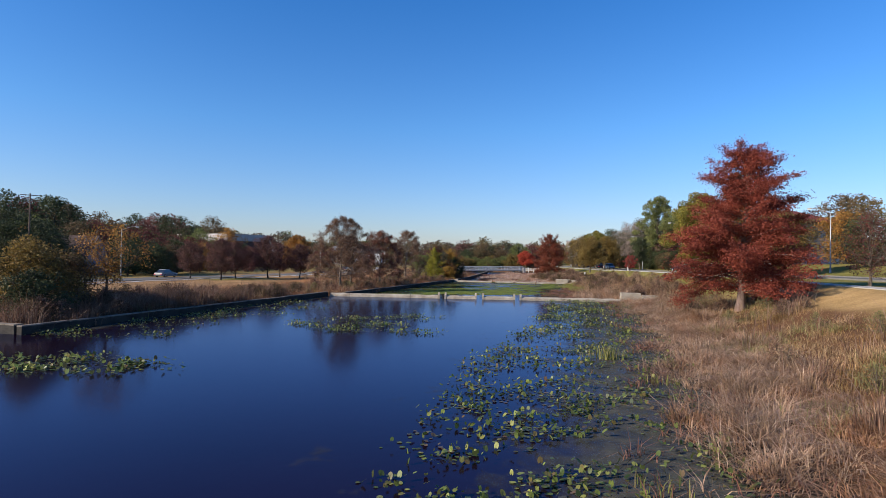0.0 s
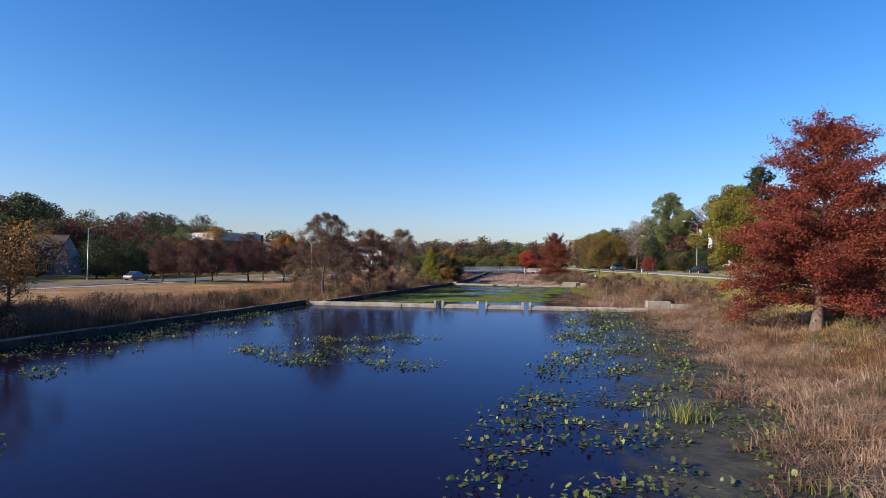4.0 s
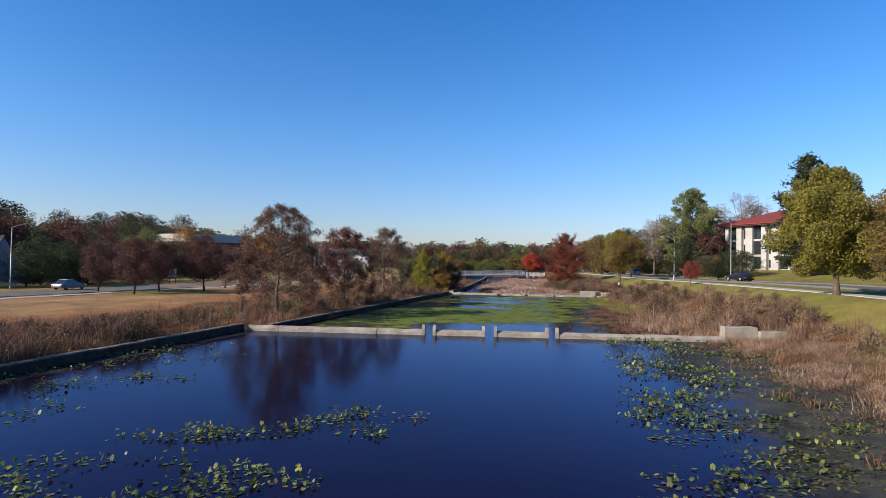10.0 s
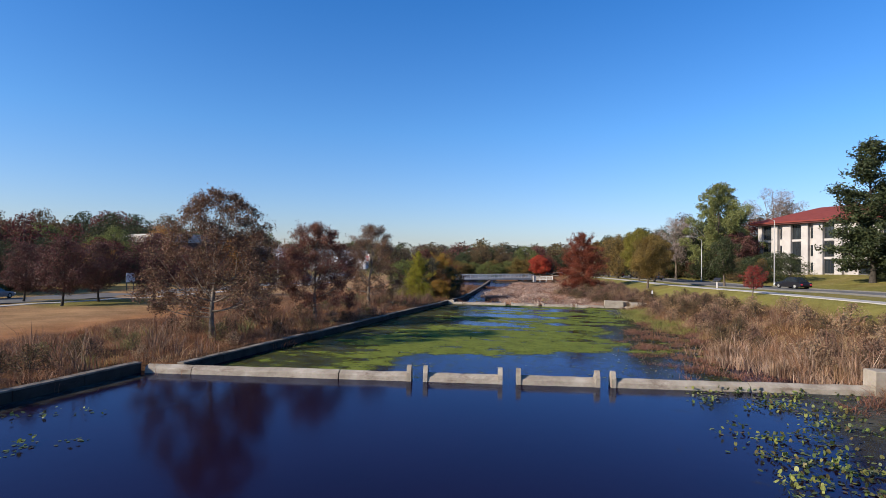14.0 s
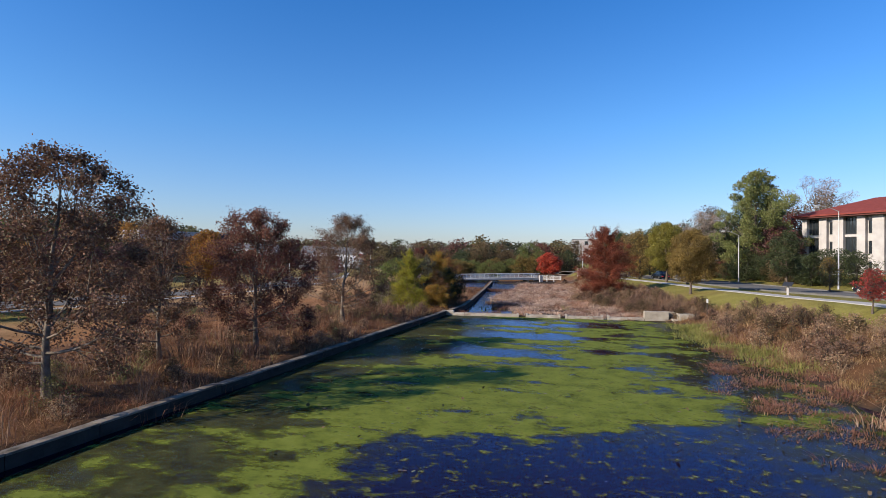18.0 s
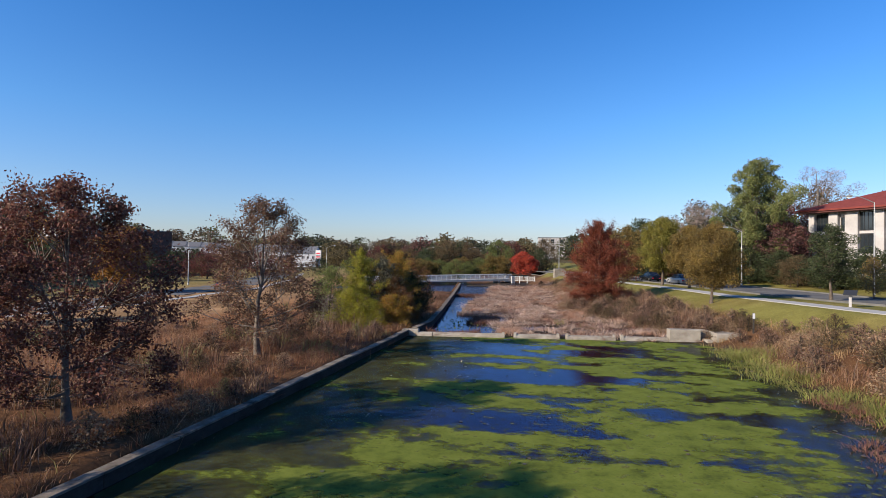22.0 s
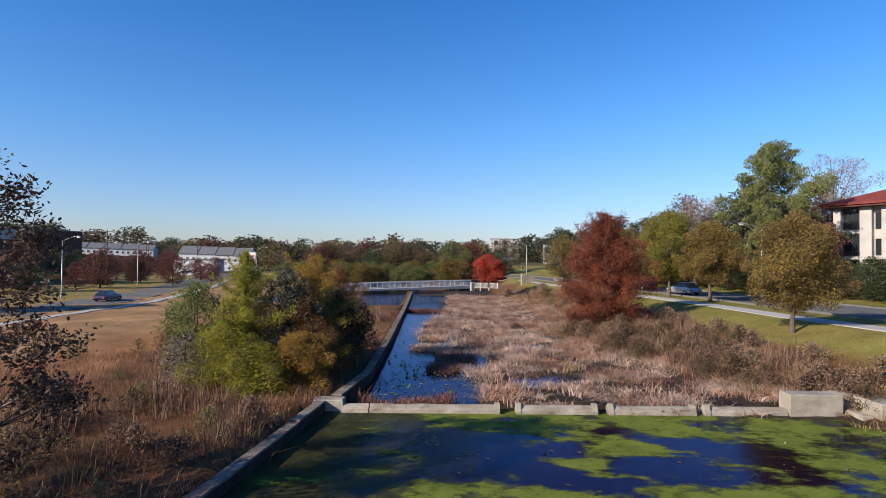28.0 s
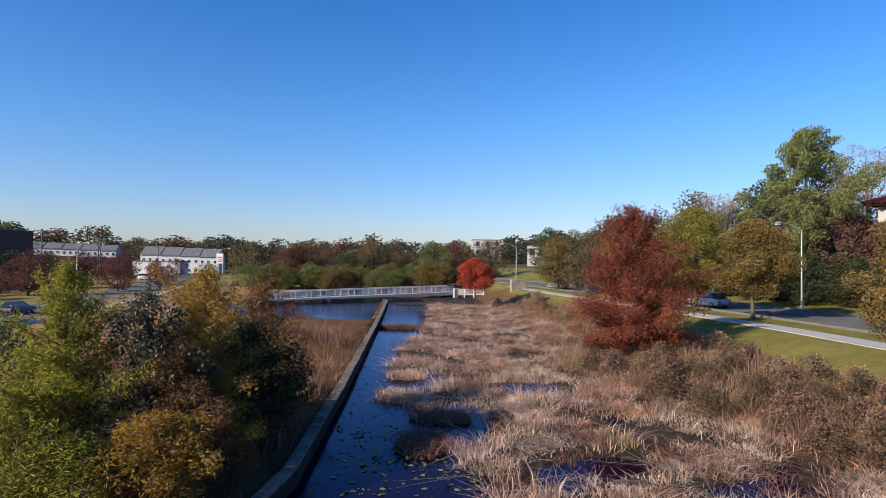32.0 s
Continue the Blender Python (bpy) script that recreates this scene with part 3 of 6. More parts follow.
lay = ground.data.color_attributes.new("cover", "FLOAT_COLOR", "POINT")
lay.data.foreach_set("color", np.concatenate([col.reshape(-1, 3), np.ones((col.size // 3, 1))], 1).astype(np.float32).ravel())

s = Soup()
s.add([(-75, -150, 0), (7.5, -150, 0), (7.5, 226, 0), (-75, 226, 0)], [(0, 1, 2, 3)])
tagged(part("water", s, WATER), "still dark blue pond water mirroring the sky", "water", kind="structure")


def strip(name, centre, half, y0, y1, lift, mat, label, category, thick=0.12, step=2.0, off=0.0):
    ys = np.arange(y0, y1 + 0.01, step)
    xc = centre(ys) + off
    tx = np.gradient(xc, ys)
    nrm = np.stack([np.ones_like(ys), -tx], 1) / np.hypot(1, tx)[:, None]
    zc = land(xc, ys) + lift
    l0, r0 = np.stack([xc, ys], 1) - nrm * half, np.stack([xc, ys], 1) + nrm * half
    s = Soup()
    rows = np.stack([np.c_[l0, zc - thick], np.c_[l0, zc], np.c_[r0, zc], np.c_[r0, zc - thick]], 1)
    n = len(ys)
    i, j = np.meshgrid(np.arange(n - 1), np.arange(3), indexing="ij")
    s.add(rows.reshape(-1, 3), np.stack([i * 4 + j, i * 4 + j + 1, (i + 1) * 4 + j + 1, (i + 1) * 4 + j], -1).reshape(-1, 4))
    return tagged(part(name, s, mat), label, category, kind="structure")


strip("pavement", path_x, 1.05, -40, 204, 0.05, PAVING, "pale concrete footpath along the bank", "path")
strip("road", road_x, 4.4, -60, 400, 0.05, ASPHALT, "grey asphalt road beside the park", "road")
strip("kerb_near", road_x, 0.09, -60, 300, 0.17, KERB, "pale concrete kerb", "kerb", 0.25, off=-4.5)
strip("kerb_far", road_x, 0.12, -60, 300, 0.19, KERB, "pale concrete kerb", "kerb", 0.3, off=4.5)
strip("road_left", left_road_x, 4.2, -60, 290, 0.05, ASPHALT, "grey asphalt road across the lawn", "road")
strip("pavement_left", left_road_x, 0.6, -60, 240, 0.06, PAVING, "pale concrete footpath beside the road", "path", off=7.5)


# ---- walls and weirs ----
def sheet_profile(s, prof, u0, u1):
    """A closed outline (v, z) drawn out from u0 to u1."""
    n = len(prof)
    v = [(u, a, b) for u in (u0, u1) for a, b in prof]
    s.add(v, [(k, (k + 1) % n, n + (k + 1) % n, n + k) for k in range(n)])
    s.add([v[k] for k in range(n)], [list(range(n))[::-1]])
    s.add([v[n + k] for k in range(n)], [list(range(n))])


def weir(name, start, slope, pieces, top, label):
    turn = math.degrees(math.atan(slope))
    ob = tagged(base_of(name, start[0], start[1], 0, turn), label, "weir", kind="structure")
    c = math.cos(radians(turn))
    for x0, x1, ear0, ear1 in pieces:
        u0, u1 = (x0 - start[0]) / c, (x1 - start[0]) / c
        s = Soup()
        cuts = np.linspace(u0, u1, max(2, int((u1 - u0) / 0.5)))
        rng = np.random.default_rng(int(abs(x0) * 100))
        hs = top + rng.normal(0, 0.012, len(cuts))
        prof = lambda h: [(0.0, -0.8), (-0.02, 0.02), (0.0, h - 0.17), (0.04, h - 0.12), (0.24, h - 0.02), (0.34, h), (0.48, h - 0.03), (0.54, h - 0.12), (0.56, -0.8)]
        rows = np.array([[(u, a + (rng.normal(0, 0.008) if 1 < q < 7 else 0), b) for q, (a, b) in enumerate(prof(h))] for u, h in zip(cuts, hs)])
        m, n = len(cuts), rows.shape[1]
        i, j = np.meshgrid(np.arange(m - 1), np.arange(n), indexing="ij")
        s.add(rows.reshape(-1, 3), np.stack([i * n + j, (i + 1) * n + j, (i + 1) * n + (j + 1) % n, i * n + (j + 1) % n], -1).reshape(-1, 4))
        s.add(rows[0], [list(range(n))])
        s.add(rows[-1], [list(range(n))[::-1]])
        seg = part("weir_segment", s, CONCRETE, ob)
        for on, u in ((ear0, u0), (ear1, u1 - 0.2)):
            if on:
                e = Soup()
                sheet_profile(e, [(-0.05, -0.8), (-0.05, on - 0.3), (0.12, on - 0.02), (0.2, on), (0.34, on), (0.44, on - 0.2), (0.58, on - 0.34), (0.6, -0.8)], u - 0.003, u + 0.203)
                part("gate_post", e, CONCRETE, ob)
    return ob


weir("weir_1", (-29.7, 60.42), 0.177, [(-29.5, -27.28, 0, 0), (-27.24, -20.32, 0, 0), (-20.27, -16.97, 0, 0.7), (-16.42, -12.86, 0.7, 0.7), (-12.24, -8.58, 0.7, 0.7), (-8.09, -2.2, 0.7, 0), (-2.16, 2.85, 0, 0)], 0.38, "stained pale concrete weir with three narrow gaps and upright gate posts")
weir("weir_2", (-26.6, 109.26), 0.0927, [(-26.0, -24.85, 0, 0), (-24.8, -19.32, 0, 0.42), (-18.62, -15.2, 0.42, 0.42), (-14.72, -11.06, 0.42, 0.42), (-10.66, -9.0, 0.42, 0), (-8.96, -7.2, 0, 0)], 0.31, "pale concrete weir with low narrow notches")


def block(name, x, y, turn, boxes, label, mat=CONCRETE):
    ob = tagged(base_of(name, x, y, 0, turn), label, "wall", kind="structure")
    for x0, x1, y0, y1, z1 in boxes:
        s = Soup()
        add_box(s, x0, x1, y0, y1, -0.8, z1, 0.04)
        part("concrete_block", s, mat, ob)
    return ob


block("abutment_1", 2.87, 66.15, 10.0, [(0, 2.1, -0.12, 0.75, 1.08), (2.13, 4.6, -0.55, 0.2, 0.86), (4.63, 7.5, -0.5, 0.15, 0.98)], "pale concrete end block of the weir in the bank")
block("abutment_2", -7.15, 111.05, 5.3, [(0, 2.2, -0.1, 0.75, 0.95), (2.23, 2.9, 0.35, 0.95, 0.93), (2.45, 2.9, -0.9, 0.3, 0.3), (2.95, 6.3, -1.25, 0.6, 0.86)], "pale concrete outlet blocks beside the weir with a dark slot")


def wall_run(name, knots, thick, top, label, piece=3.0, side=-1):
    """A bank wall cast in lengths, with fine open joints; side: where its back lies."""
    ob = tagged(base_of(name, knots[0][0], knots[0][1], 0), label, "wall", kind="structure")
    rng = np.random.default_rng(len(name) + len(knots))
    o = np.array(knots[0], float)
    for (ax, ay), (bx, by) in zip(knots[:-1], knots[1:]):
        a, b = np.array((ax, ay)) - o, np.array((bx, by)) - o
        length = np.linalg.norm(b - a)
        d = (b - a) / length
        nrm = np.array((d[1], -d[0])) * -side
        n = max(1, round(length / piece))
        for k in range(n):
            p, q = a + d * (length * k / n + 0.012), a + d * (length * (k + 1) / n - 0.012)
            h = top + rng.normal(0, 0.018)
            w = thick + rng.normal(0, 0.012)
            # the face's shade is in its colour; the lighter coping is a separate part
            for nm, mat, prof in (("wall_length", CONCRETE_OLD_SHADED, [(0, -0.9), (0, h - 0.07), (w, h - 0.07), (w, -0.9)]), ("coping", COPING, [(-0.02, h - 0.066), (-0.02, h - 0.015), (0, h), (w, h), (w + 0.02, h - 0.015), (w + 0.02, h - 0.066)])):
                s = Soup()
                v = [(*(e - nrm * t), z) for e in (p, q) for t, z in prof]
                m = len(prof)
                s.add(v, [(i, (i + 1) % m, m + (i + 1) % m, m + i) for i in range(m)])
                s.add(v[:m], [list(range(m))[::-1]])
                s.add(v[m:], [list(range(m))])
                part(nm, s, mat, ob)
    return ob


wall_run("wall_first", [(-30.2, 24.3), (-30.2, 42), (-29.75, 60.5)], 0.38, 0.47, "stained concrete bank wall with a shade-darkened face at the pond's edge")
wall_run("wall_return", [(-46, 24.3), (-30.7, 24.3)], 0.5, 0.55, "stained, shade-toned concrete wall end facing the pond", side=-1)
wall_run("wall_second", [(-27.9, 61.1), (-26.7, 109.4)], 0.38, 0.44, "long concrete wall with a shade-darkened face along the second basin")
wall_run("wall_channel", [(-26.2, 110.1), (-26.0, 115), (-27.2, 127), (-28.8, 141), (-30.5, 156), (-32.3, 171), (-34.4, 188)], 0.42, 0.58, "curving concrete wall with a shade-darkened face along the channel")
block("wall_corner", -27.7, 109.2, 5.3, [(0.45, 1.75, 0.12, 0.9, 0.47)], "pale concrete corner block where two walls meet")


# ---- trees ----
def outline(*knots):
    """A crown's half-width by height, both from 0 to 1."""
    ks = np.array(knots, float)
    return lambda c: np.interp(c, ks[:, 0], ks[:, 1])


DOME = outline((0, 0.50), (0.18, 0.88), (0.42, 1.0), (0.65, 0.90), (0.85, 0.62), (1, 0.18))
STYLES = {
    # how it grows, clear trunk, masses or limbs, size of a mass, flatness, outline
    "round": ("masses", 0.20, 60, 0.25, 0.8, DOME),
    "oval": ("masses", 0.16, 54, 0.26, 0.85, outline((0, 0.45), (0.2, 0.82), (0.45, 1.0), (0.7, 0.8), (0.88, 0.5), (1, 0.12))),
    "vase": ("masses", 0.30, 44, 0.24, 0.8, outline((0, 0.35), (0.3, 0.7), (0.65, 1.0), (0.88, 0.75), (1, 0.3))),
    "elm": ("masses", 0.14, 96, 0.16, 0.75, outline((0, 0.45), (0.2, 0.75), (0.45, 1.0), (0.62, 0.9), (0.80, 0.66), (0.93, 0.42), (1, 0.15))),
    "sycamore": ("masses", 0.16, 84, 0.17, 0.7, outline((0, 0.80), (0.12, 1.0), (0.35, 0.98), (0.6, 0.78), (0.8, 0.60), (0.93, 0.40), (1, 0.12))),
    "bush": ("masses", 0.02, 46, 0.30, 0.85, outline((0, 0.8), (0.2, 1.0), (0.5, 0.92), (0.8, 0.6), (1, 0.15))),
    "cone": ("limbs", 0.10, 92, 0.175, 0.56, outline((0, 0.84), (0.08, 1.0), (0.25, 0.93), (0.5, 0.70), (0.68, 0.56), (0.82, 0.38), (0.93, 0.18), (1, 0.04))),
    "young_cone": ("limbs", 0.02, 96, 0.17, 0.95, outline((0, 0.88), (0.12, 1.0), (0.38, 0.93), (0.6, 0.70), (0.8, 0.38), (0.92, 0.16), (1, 0.03))),
    "pine": ("limbs", 0.10, 60, 0.22, 0.6, outline((0, 0.75), (0.15, 1.0), (0.4, 0.9), (0.7, 0.6), (0.9, 0.35), (1, 0.1))),
}


def bent(a, b, sag, n=5):
    """A limb from a to b that leaves level and sweeps upwards (sag > 0)."""
    f = np.linspace(0, 1, n)[:, None]
    mid = (a + b) / 2 - np.array([0, 0, sag])
    return a * (1 - f) ** 2 + mid * 2 * f * (1 - f) + b * f ** 2


def at_of(path, g):
    f = np.linspace(0, 1, len(path))
    return np.array([np.interp(g, f, path[:, k]) for k in range(3)])


def grow(seed, h, r, style, leaves, size, thick=1.0, slim=0.6, flat=0.0, lean=0.0, rag=0.16, clear_up=None, sparse=False, hull=0.0, rise=None):
    """Trunk, limbs and twigs, with a crown of small leaves gathered in uneven masses at the limbs' ends or in sprays along them."""
    how, clear, count, lobe, squash, prof = STYLES[style]
    clear = clear if clear_up is None else clear_up
    sides = (5, 3, 3) if sparse else (9, 5, 3)
    rng = np.random.default_rng(seed)
    wood, crown = Soup(), Soup()
    r0 = h * 0.0155 * thick
    k = np.linspace(0, 1, 9)
    wob = np.cumsum(rng.normal(0, h * 0.007, (9, 2)), 0) + np.outer(k, (lean * h, 0))
    tr = np.c_[wob - wob[0], k * h * 0.95]
    add_tube(wood, tr + np.array([0, 0, -0.15]) * (k[:, None] < 0.01), r0 * (1 + 0.6 * np.exp(-k * 20)) * (1 - 0.93 * k) + 0.008, sides[0])
    hearts, radii, axes = [], [], []
    if how == "masses":
        lumpy = rng.uniform(0, 6.28, 4)
        for q in range(count):
            c = (q + rng.uniform(0, 1)) / count
            az = q * 2.39996 + rng.normal(0, 0.3)
            lump = 1 + rag * (np.sin(2 * az + lumpy[0] + 5 * c) + 0.7 * np.sin(3 * az + lumpy[1] - 9 * c)) * 0.7
            rad = r * prof(c) * max(0.12, math.sqrt(rng.uniform(0.06, 1.0)) - 0.5 * lobe) * lump
            hearts.append((rad * math.cos(az), rad * math.sin(az), h * (clear + (0.97 - clear) * c)))
            radii.append(r * lobe * rng.uniform(0.7, 1.35) * (1 if c < 0.85 else 0.75))
        hearts, radii = np.array(hearts), np.array(radii)
        hearts[:, :2] += np.array([np.interp(hearts[:, 2], tr[:, 2], tr[:, a]) for a in (0, 1)]).T
        main = rng.permutation(count)[:max(5, count // 5)]
        paths = {}
        for q in main:
            z = hearts[q, 2]
            u = np.clip(clear * 0.8 + (z / h - clear) * 0.5, 0.03, 0.9)
            a = np.array([np.interp(u, k, tr[:, 0]), np.interp(u, k, tr[:, 1]), u * h * 0.95])
            paths[q] = bent(a, hearts[q], 0.10 * np.linalg.norm(hearts[q] - a))
            lr = max(0.012, r0 * 0.45 * (1 - u) ** 0.7)
            add_tube(wood, paths[q], lr * (1 - 0.75 * np.linspace(0, 1, 5)) + 0.005, sides[1], False)
        for q in range(count):
            if q not in paths:
                near = min(main, key=lambda m: np.linalg.norm(hearts[m] - hearts[q]))
                p = bent(at_of(paths[near], rng.uniform(0.35, 0.75)), hearts[q], 0.03 * r)
                add_tube(wood, p, np.linspace(r0 * 0.17, 0.006, 5) + 0.003, 3, False)
        twigs = []
        if not sparse:
            for q in range(count):
                for _ in range(7):
                    d = rng.normal(0, 1, 3) + np.array([0, 0, 0.35]) + 0.8 * hearts[q] * np.array([1, 1, 0]) / r
                    d *= np.array([1, 1, squash]) / np.linalg.norm(d)
                    end = hearts[q] + d * radii[q] * rng.uniform(0.8, 1.35)
                    add_tube(wood, np.array([hearts[q], (hearts[q] + end) / 2 + rng.normal(0, 0.05 * radii[q], 3), end]), [0.012 + r0 * 0.03, 0.008, 0.004], 3, False)
                    twigs.append((hearts[q], end))
        if leaves:
            own = rng.choice(count, leaves, p=radii ** 2 / (radii ** 2).sum())
            d = rng.normal(0, 1, (leaves, 3))
            d /= np.linalg.norm(d, axis=1)[:, None]
            spot = hearts[own] + d * (radii[own] * rng.uniform(0.15, 1, leaves) ** 0.45)[:, None] * np.array([1, 1, squash])
            if hull and twigs:                  # thin crowns: most leaves hang on the twigs
                tw = np.array(twigs)[rng.integers(0, len(twigs), leaves)]
                g = rng.uniform(0.25, 1.08, leaves)[:, None]
                spot = np.where((rng.random(leaves) < hull)[:, None], tw[:, 0] + (tw[:, 1] - tw[:, 0]) * g + rng.normal(0, 0.15, (leaves, 3)), spot)
            add_leaves(crown, spot, size, rng, slim, flat)
    else:
        lo, hi = rise or ((0, 36) if style == "cone" else (4, 46) if style == "young_cone" else (-6, 42))
        for q in range(count):
            c = ((q + rng.uniform(0, 1)) / count) ** 0.95
            u = clear + (0.985 - clear) * c
            a = np.array([np.interp(u, k, tr[:, 0]), np.interp(u, k, tr[:, 1]), u * h * 0.95])
            az = q * 2.39996 + rng.normal(0, 0.4)
            el = radians(lo + (hi - lo) * c ** 1.2 + rng.normal(0, 11))
            length = r * prof(c) * rng.uniform(1 - 2.0 * rag, 1 + 0.8 * rag) / max(0.6, math.cos(el))
            out = np.array([math.cos(az) * math.cos(el), math.sin(az) * math.cos(el), math.sin(el)])
            p = bent(a, a + out * length, (0.05 if style != "cone" else -0.10) * length)
            lr = max(0.010, r0 * 0.40 * (1 - u) ** 0.7 + 0.006)
            add_tube(wood, p, lr * (1 - 0.85 * np.linspace(0, 1, 5)) + 0.004, sides[1], False)
            m = max(2, int(round(6 * length / r + 1)))
            for w in range(m):
                g = 0.14 + 0.88 * (w + rng.uniform(0, 1)) / m
                fr = at_of(p, min(g, 1.0))
                ta = az + rng.choice((-1, 1)) * rng.uniform(0.1, 1.0)
                te = el * 0.6 + rng.normal(0.05 if squash < 0.6 else 0.35, 0.32)
                d = np.array([math.cos(ta) * math.cos(te), math.sin(ta) * math.cos(te), math.sin(te)])
                rad = r * lobe * rng.uniform(0.65, 1.3) * (1.15 - 0.45 * g) * (0.55 + 0.45 * prof(c))
                hearts.append(fr + d * rad * 0.7)
                radii.append(rad)
                axes.append(d)
                if not sparse:
                    add_tube(wood, np.array([fr, fr + d * rad * 0.8, fr + d * rad * 1.5]), [lr * 0.3 + 0.004, 0.007, 0.003], 3, False)
        hearts, radii, axes = np.array(hearts), np.array(radii), np.array(axes)
        own = rng.choice(len(radii), leaves, p=radii ** 1.7 / (radii ** 1.7).sum())
        d = rng.normal(0, 0.44, (leaves, 3))
        d[:, 2] *= squash
        spot = hearts[own] + (d + axes[own] * rng.normal(0.1, 0.45, leaves)[:, None]) * radii[own][:, None]
        add_leaves(crown, spot, size, rng, slim, flat)
    # bring the grown shape to its true height and spread
    ref = np.concatenate(crown.v if leaves else wood.v)
    kz = h / np.percentile(ref[:, 2], 99.8)
    kr = r / np.percentile(np.hypot(ref[:, 0], ref[:, 1]), 97.5)
    for so in (wood, crown):
        so.v = [a * np.array([kr, kr, kz]) for a in so.v]
    return wood, crown


def tree(name, x, y, h, r, style, seed, leaf, bark, leaves, size, label, category="tree", group="", z=None, turn=0.0, **kw):
    ob = tagged(base_of(name, x, y, land1(x, y) - 0.05 if z is None else z, turn), label, category, group)
    wood, crown = grow(seed, h, r, style, leaves, size, **kw)
    part("trunk", wood, bark, ob, "", True)
    if leaves:
        part("crown", crown, leaf, ob)
    return ob


# the right bank
tree("bald_cypress", 10.4, 46.5, 12.1, 4.85, "cone", 11, L_RUST, BARK_RED, 115000, 0.135, "tall rust-red bald cypress with layered drooping branches on the bank", thick=1.3, flat=0.12, slim=0.5, rag=0.10)
tree("bald_cypress", -10.3, 135.6, 9.9, 3.9, "young_cone", 12, L_RUST_B, BARK_RED, 72000, 0.155, "dense conical rust-red bald cypress beside the reeds", flat=0.1, slim=0.35, rag=0.1)
tree("shade_tree", -1.0, 123.4, 7.6, 3.0, "oval", 13, L_OLIVE, BARK, 36000, 0.12, "young shade tree with bronze-olive leaves on the lawn", "tree", "trees along the path", clear_up=0.24, rag=0.25)
tree("shade_tree", 2.4, 146.5, 8.2, 3.3, "oval", 14, L_OLIVE, BARK, 36000, 0.14, "shade tree with dull gold leaves beside the path", "tree", "trees along the path", clear_up=0.27)
tree("shade_tree", 0.2, 153.0, 9.9, 3.6, "oval", 15, L_GOLD, BARK, 36000, 0.15, "shade tree with yellow-green leaves beside the road", "tree", "trees along the path", clear_up=0.25)
tree("red_maple_sapling", 5.35, 95.0, 3.0, 1.15, "round", 16, L_CRIMSON, BARK, 4200, 0.085, "small crimson young maple on the mown lawn", clear_up=0.36)
tree("shade_tree", 12.9, 75.5, 10.0, 4.3, "round", 17, L_GOLD, BARK, 56000, 0.18, "broad golden-green shade tree beside the path", "tree", "trees along the path", thick=1.2)
tree("shade_tree", 14.2, 66.5, 8.0, 3.3, "round", 18, L_OLIVE, BARK, 26000, 0.15, "olive-bronze shade tree on the lawn", "tree", "trees along the path")
tree("shade_tree", 25.6, 90, 9.0, 4.0, "round", 19, L_OLIVE, BARK_DARK, 20000, 0.19, "bronze shade tree across the footpath", "tree", "trees along the path")
tree("street_sapling", 19.4, 48.3, 5.6, 1.9, "oval", 20, L_MAROON, BARK, 3000, 0.11, "thin young tree with sparse maroon leaves")
tree("street_sapling", 15.0, 128.0, 4.2, 1.5, "oval", 21, L_OLIVE, BARK, 2500, 0.11, "thin young tree with sparse pale leaves beside the road")

# the left bank
SYC = "sycamore with pale bark and sparse dry brown leaves above the wall"
tree("sycamore", -32.3, 69.3, 9.4, 4.3, "sycamore", 22, L_SYC, BARK_PALE, 34000, 0.115, SYC, "tree", "sycamores on the bank", thick=0.95, rag=0.1, hull=0.92)
tree("sycamore", -34.6, 77.8, 7.6, 2.7, "sycamore", 23, L_SYC, BARK_PALE, 15000, 0.11, "slim sycamore with pale bark and thin brown leaves", "tree", "sycamores on the bank", thick=0.85, hull=0.92)
tree("sycamore", -32.0, 82.8, 8.3, 4.0, "sycamore", 24, L_SYC_RED, BARK_PALE, 32000, 0.115, "sycamore with reddish dry leaves on the bank", "tree", "sycamores on the bank", thick=0.95, hull=0.92)
tree("sycamore", -32.6, 96.8, 9.1, 3.5, "sycamore", 25, L_SYC, BARK_PALE, 22000, 0.11, SYC, "tree", "sycamores on the bank", thick=0.9, hull=0.92)
LIME, AMBER = "yellow-green young bald cypress beside the channel wall", "amber-green young bald cypress beside the channel wall"
tree("young_cypress", -32.0, 112.7, 6.4, 2.3, "young_cone", 26, L_LIME, BARK_RED, 37500, 0.135, LIME, flat=0.35, slim=0.26, rag=0.4)
tree("young_cypress", -31.9, 111.4, 3.2, 2.0, "bush", 43, L_LIME, BARK_RED, 21250, 0.127, "low spreading yellow-green cypress sapling above the wall", flat=0.45, slim=0.26, rag=0.35)
tree("young_cypress", -30.4, 110.9, 2.3, 1.7, "bush", 45, L_LIME, BARK_RED, 16250, 0.127, "low spreading yellow-green cypress sapling above the wall", flat=0.45, slim=0.26, rag=0.35)
tree("young_cypress", -28.8, 111.9, 2.7, 1.8, "bush", 44, L_AMBER, BARK_RED, 17500, 0.127, "low amber-green cypress sapling beside the wall", flat=0.45, slim=0.26, rag=0.35)
tree("alder", -30.0, 113.9, 5.8, 1.8, "oval", 27, L_SHINE, BARK_DARK, 6500, 0.12, "bare-stemmed alder with glinting grey-green leaves beside the channel", clear_up=0.1, hull=0.85)
tree("young_cypress", -29.3, 115.6, 6.3, 2.5, "young_cone", 28, L_AMBER, BARK_RED, 37500, 0.135, AMBER, flat=0.35, slim=0.26, rag=0.4)
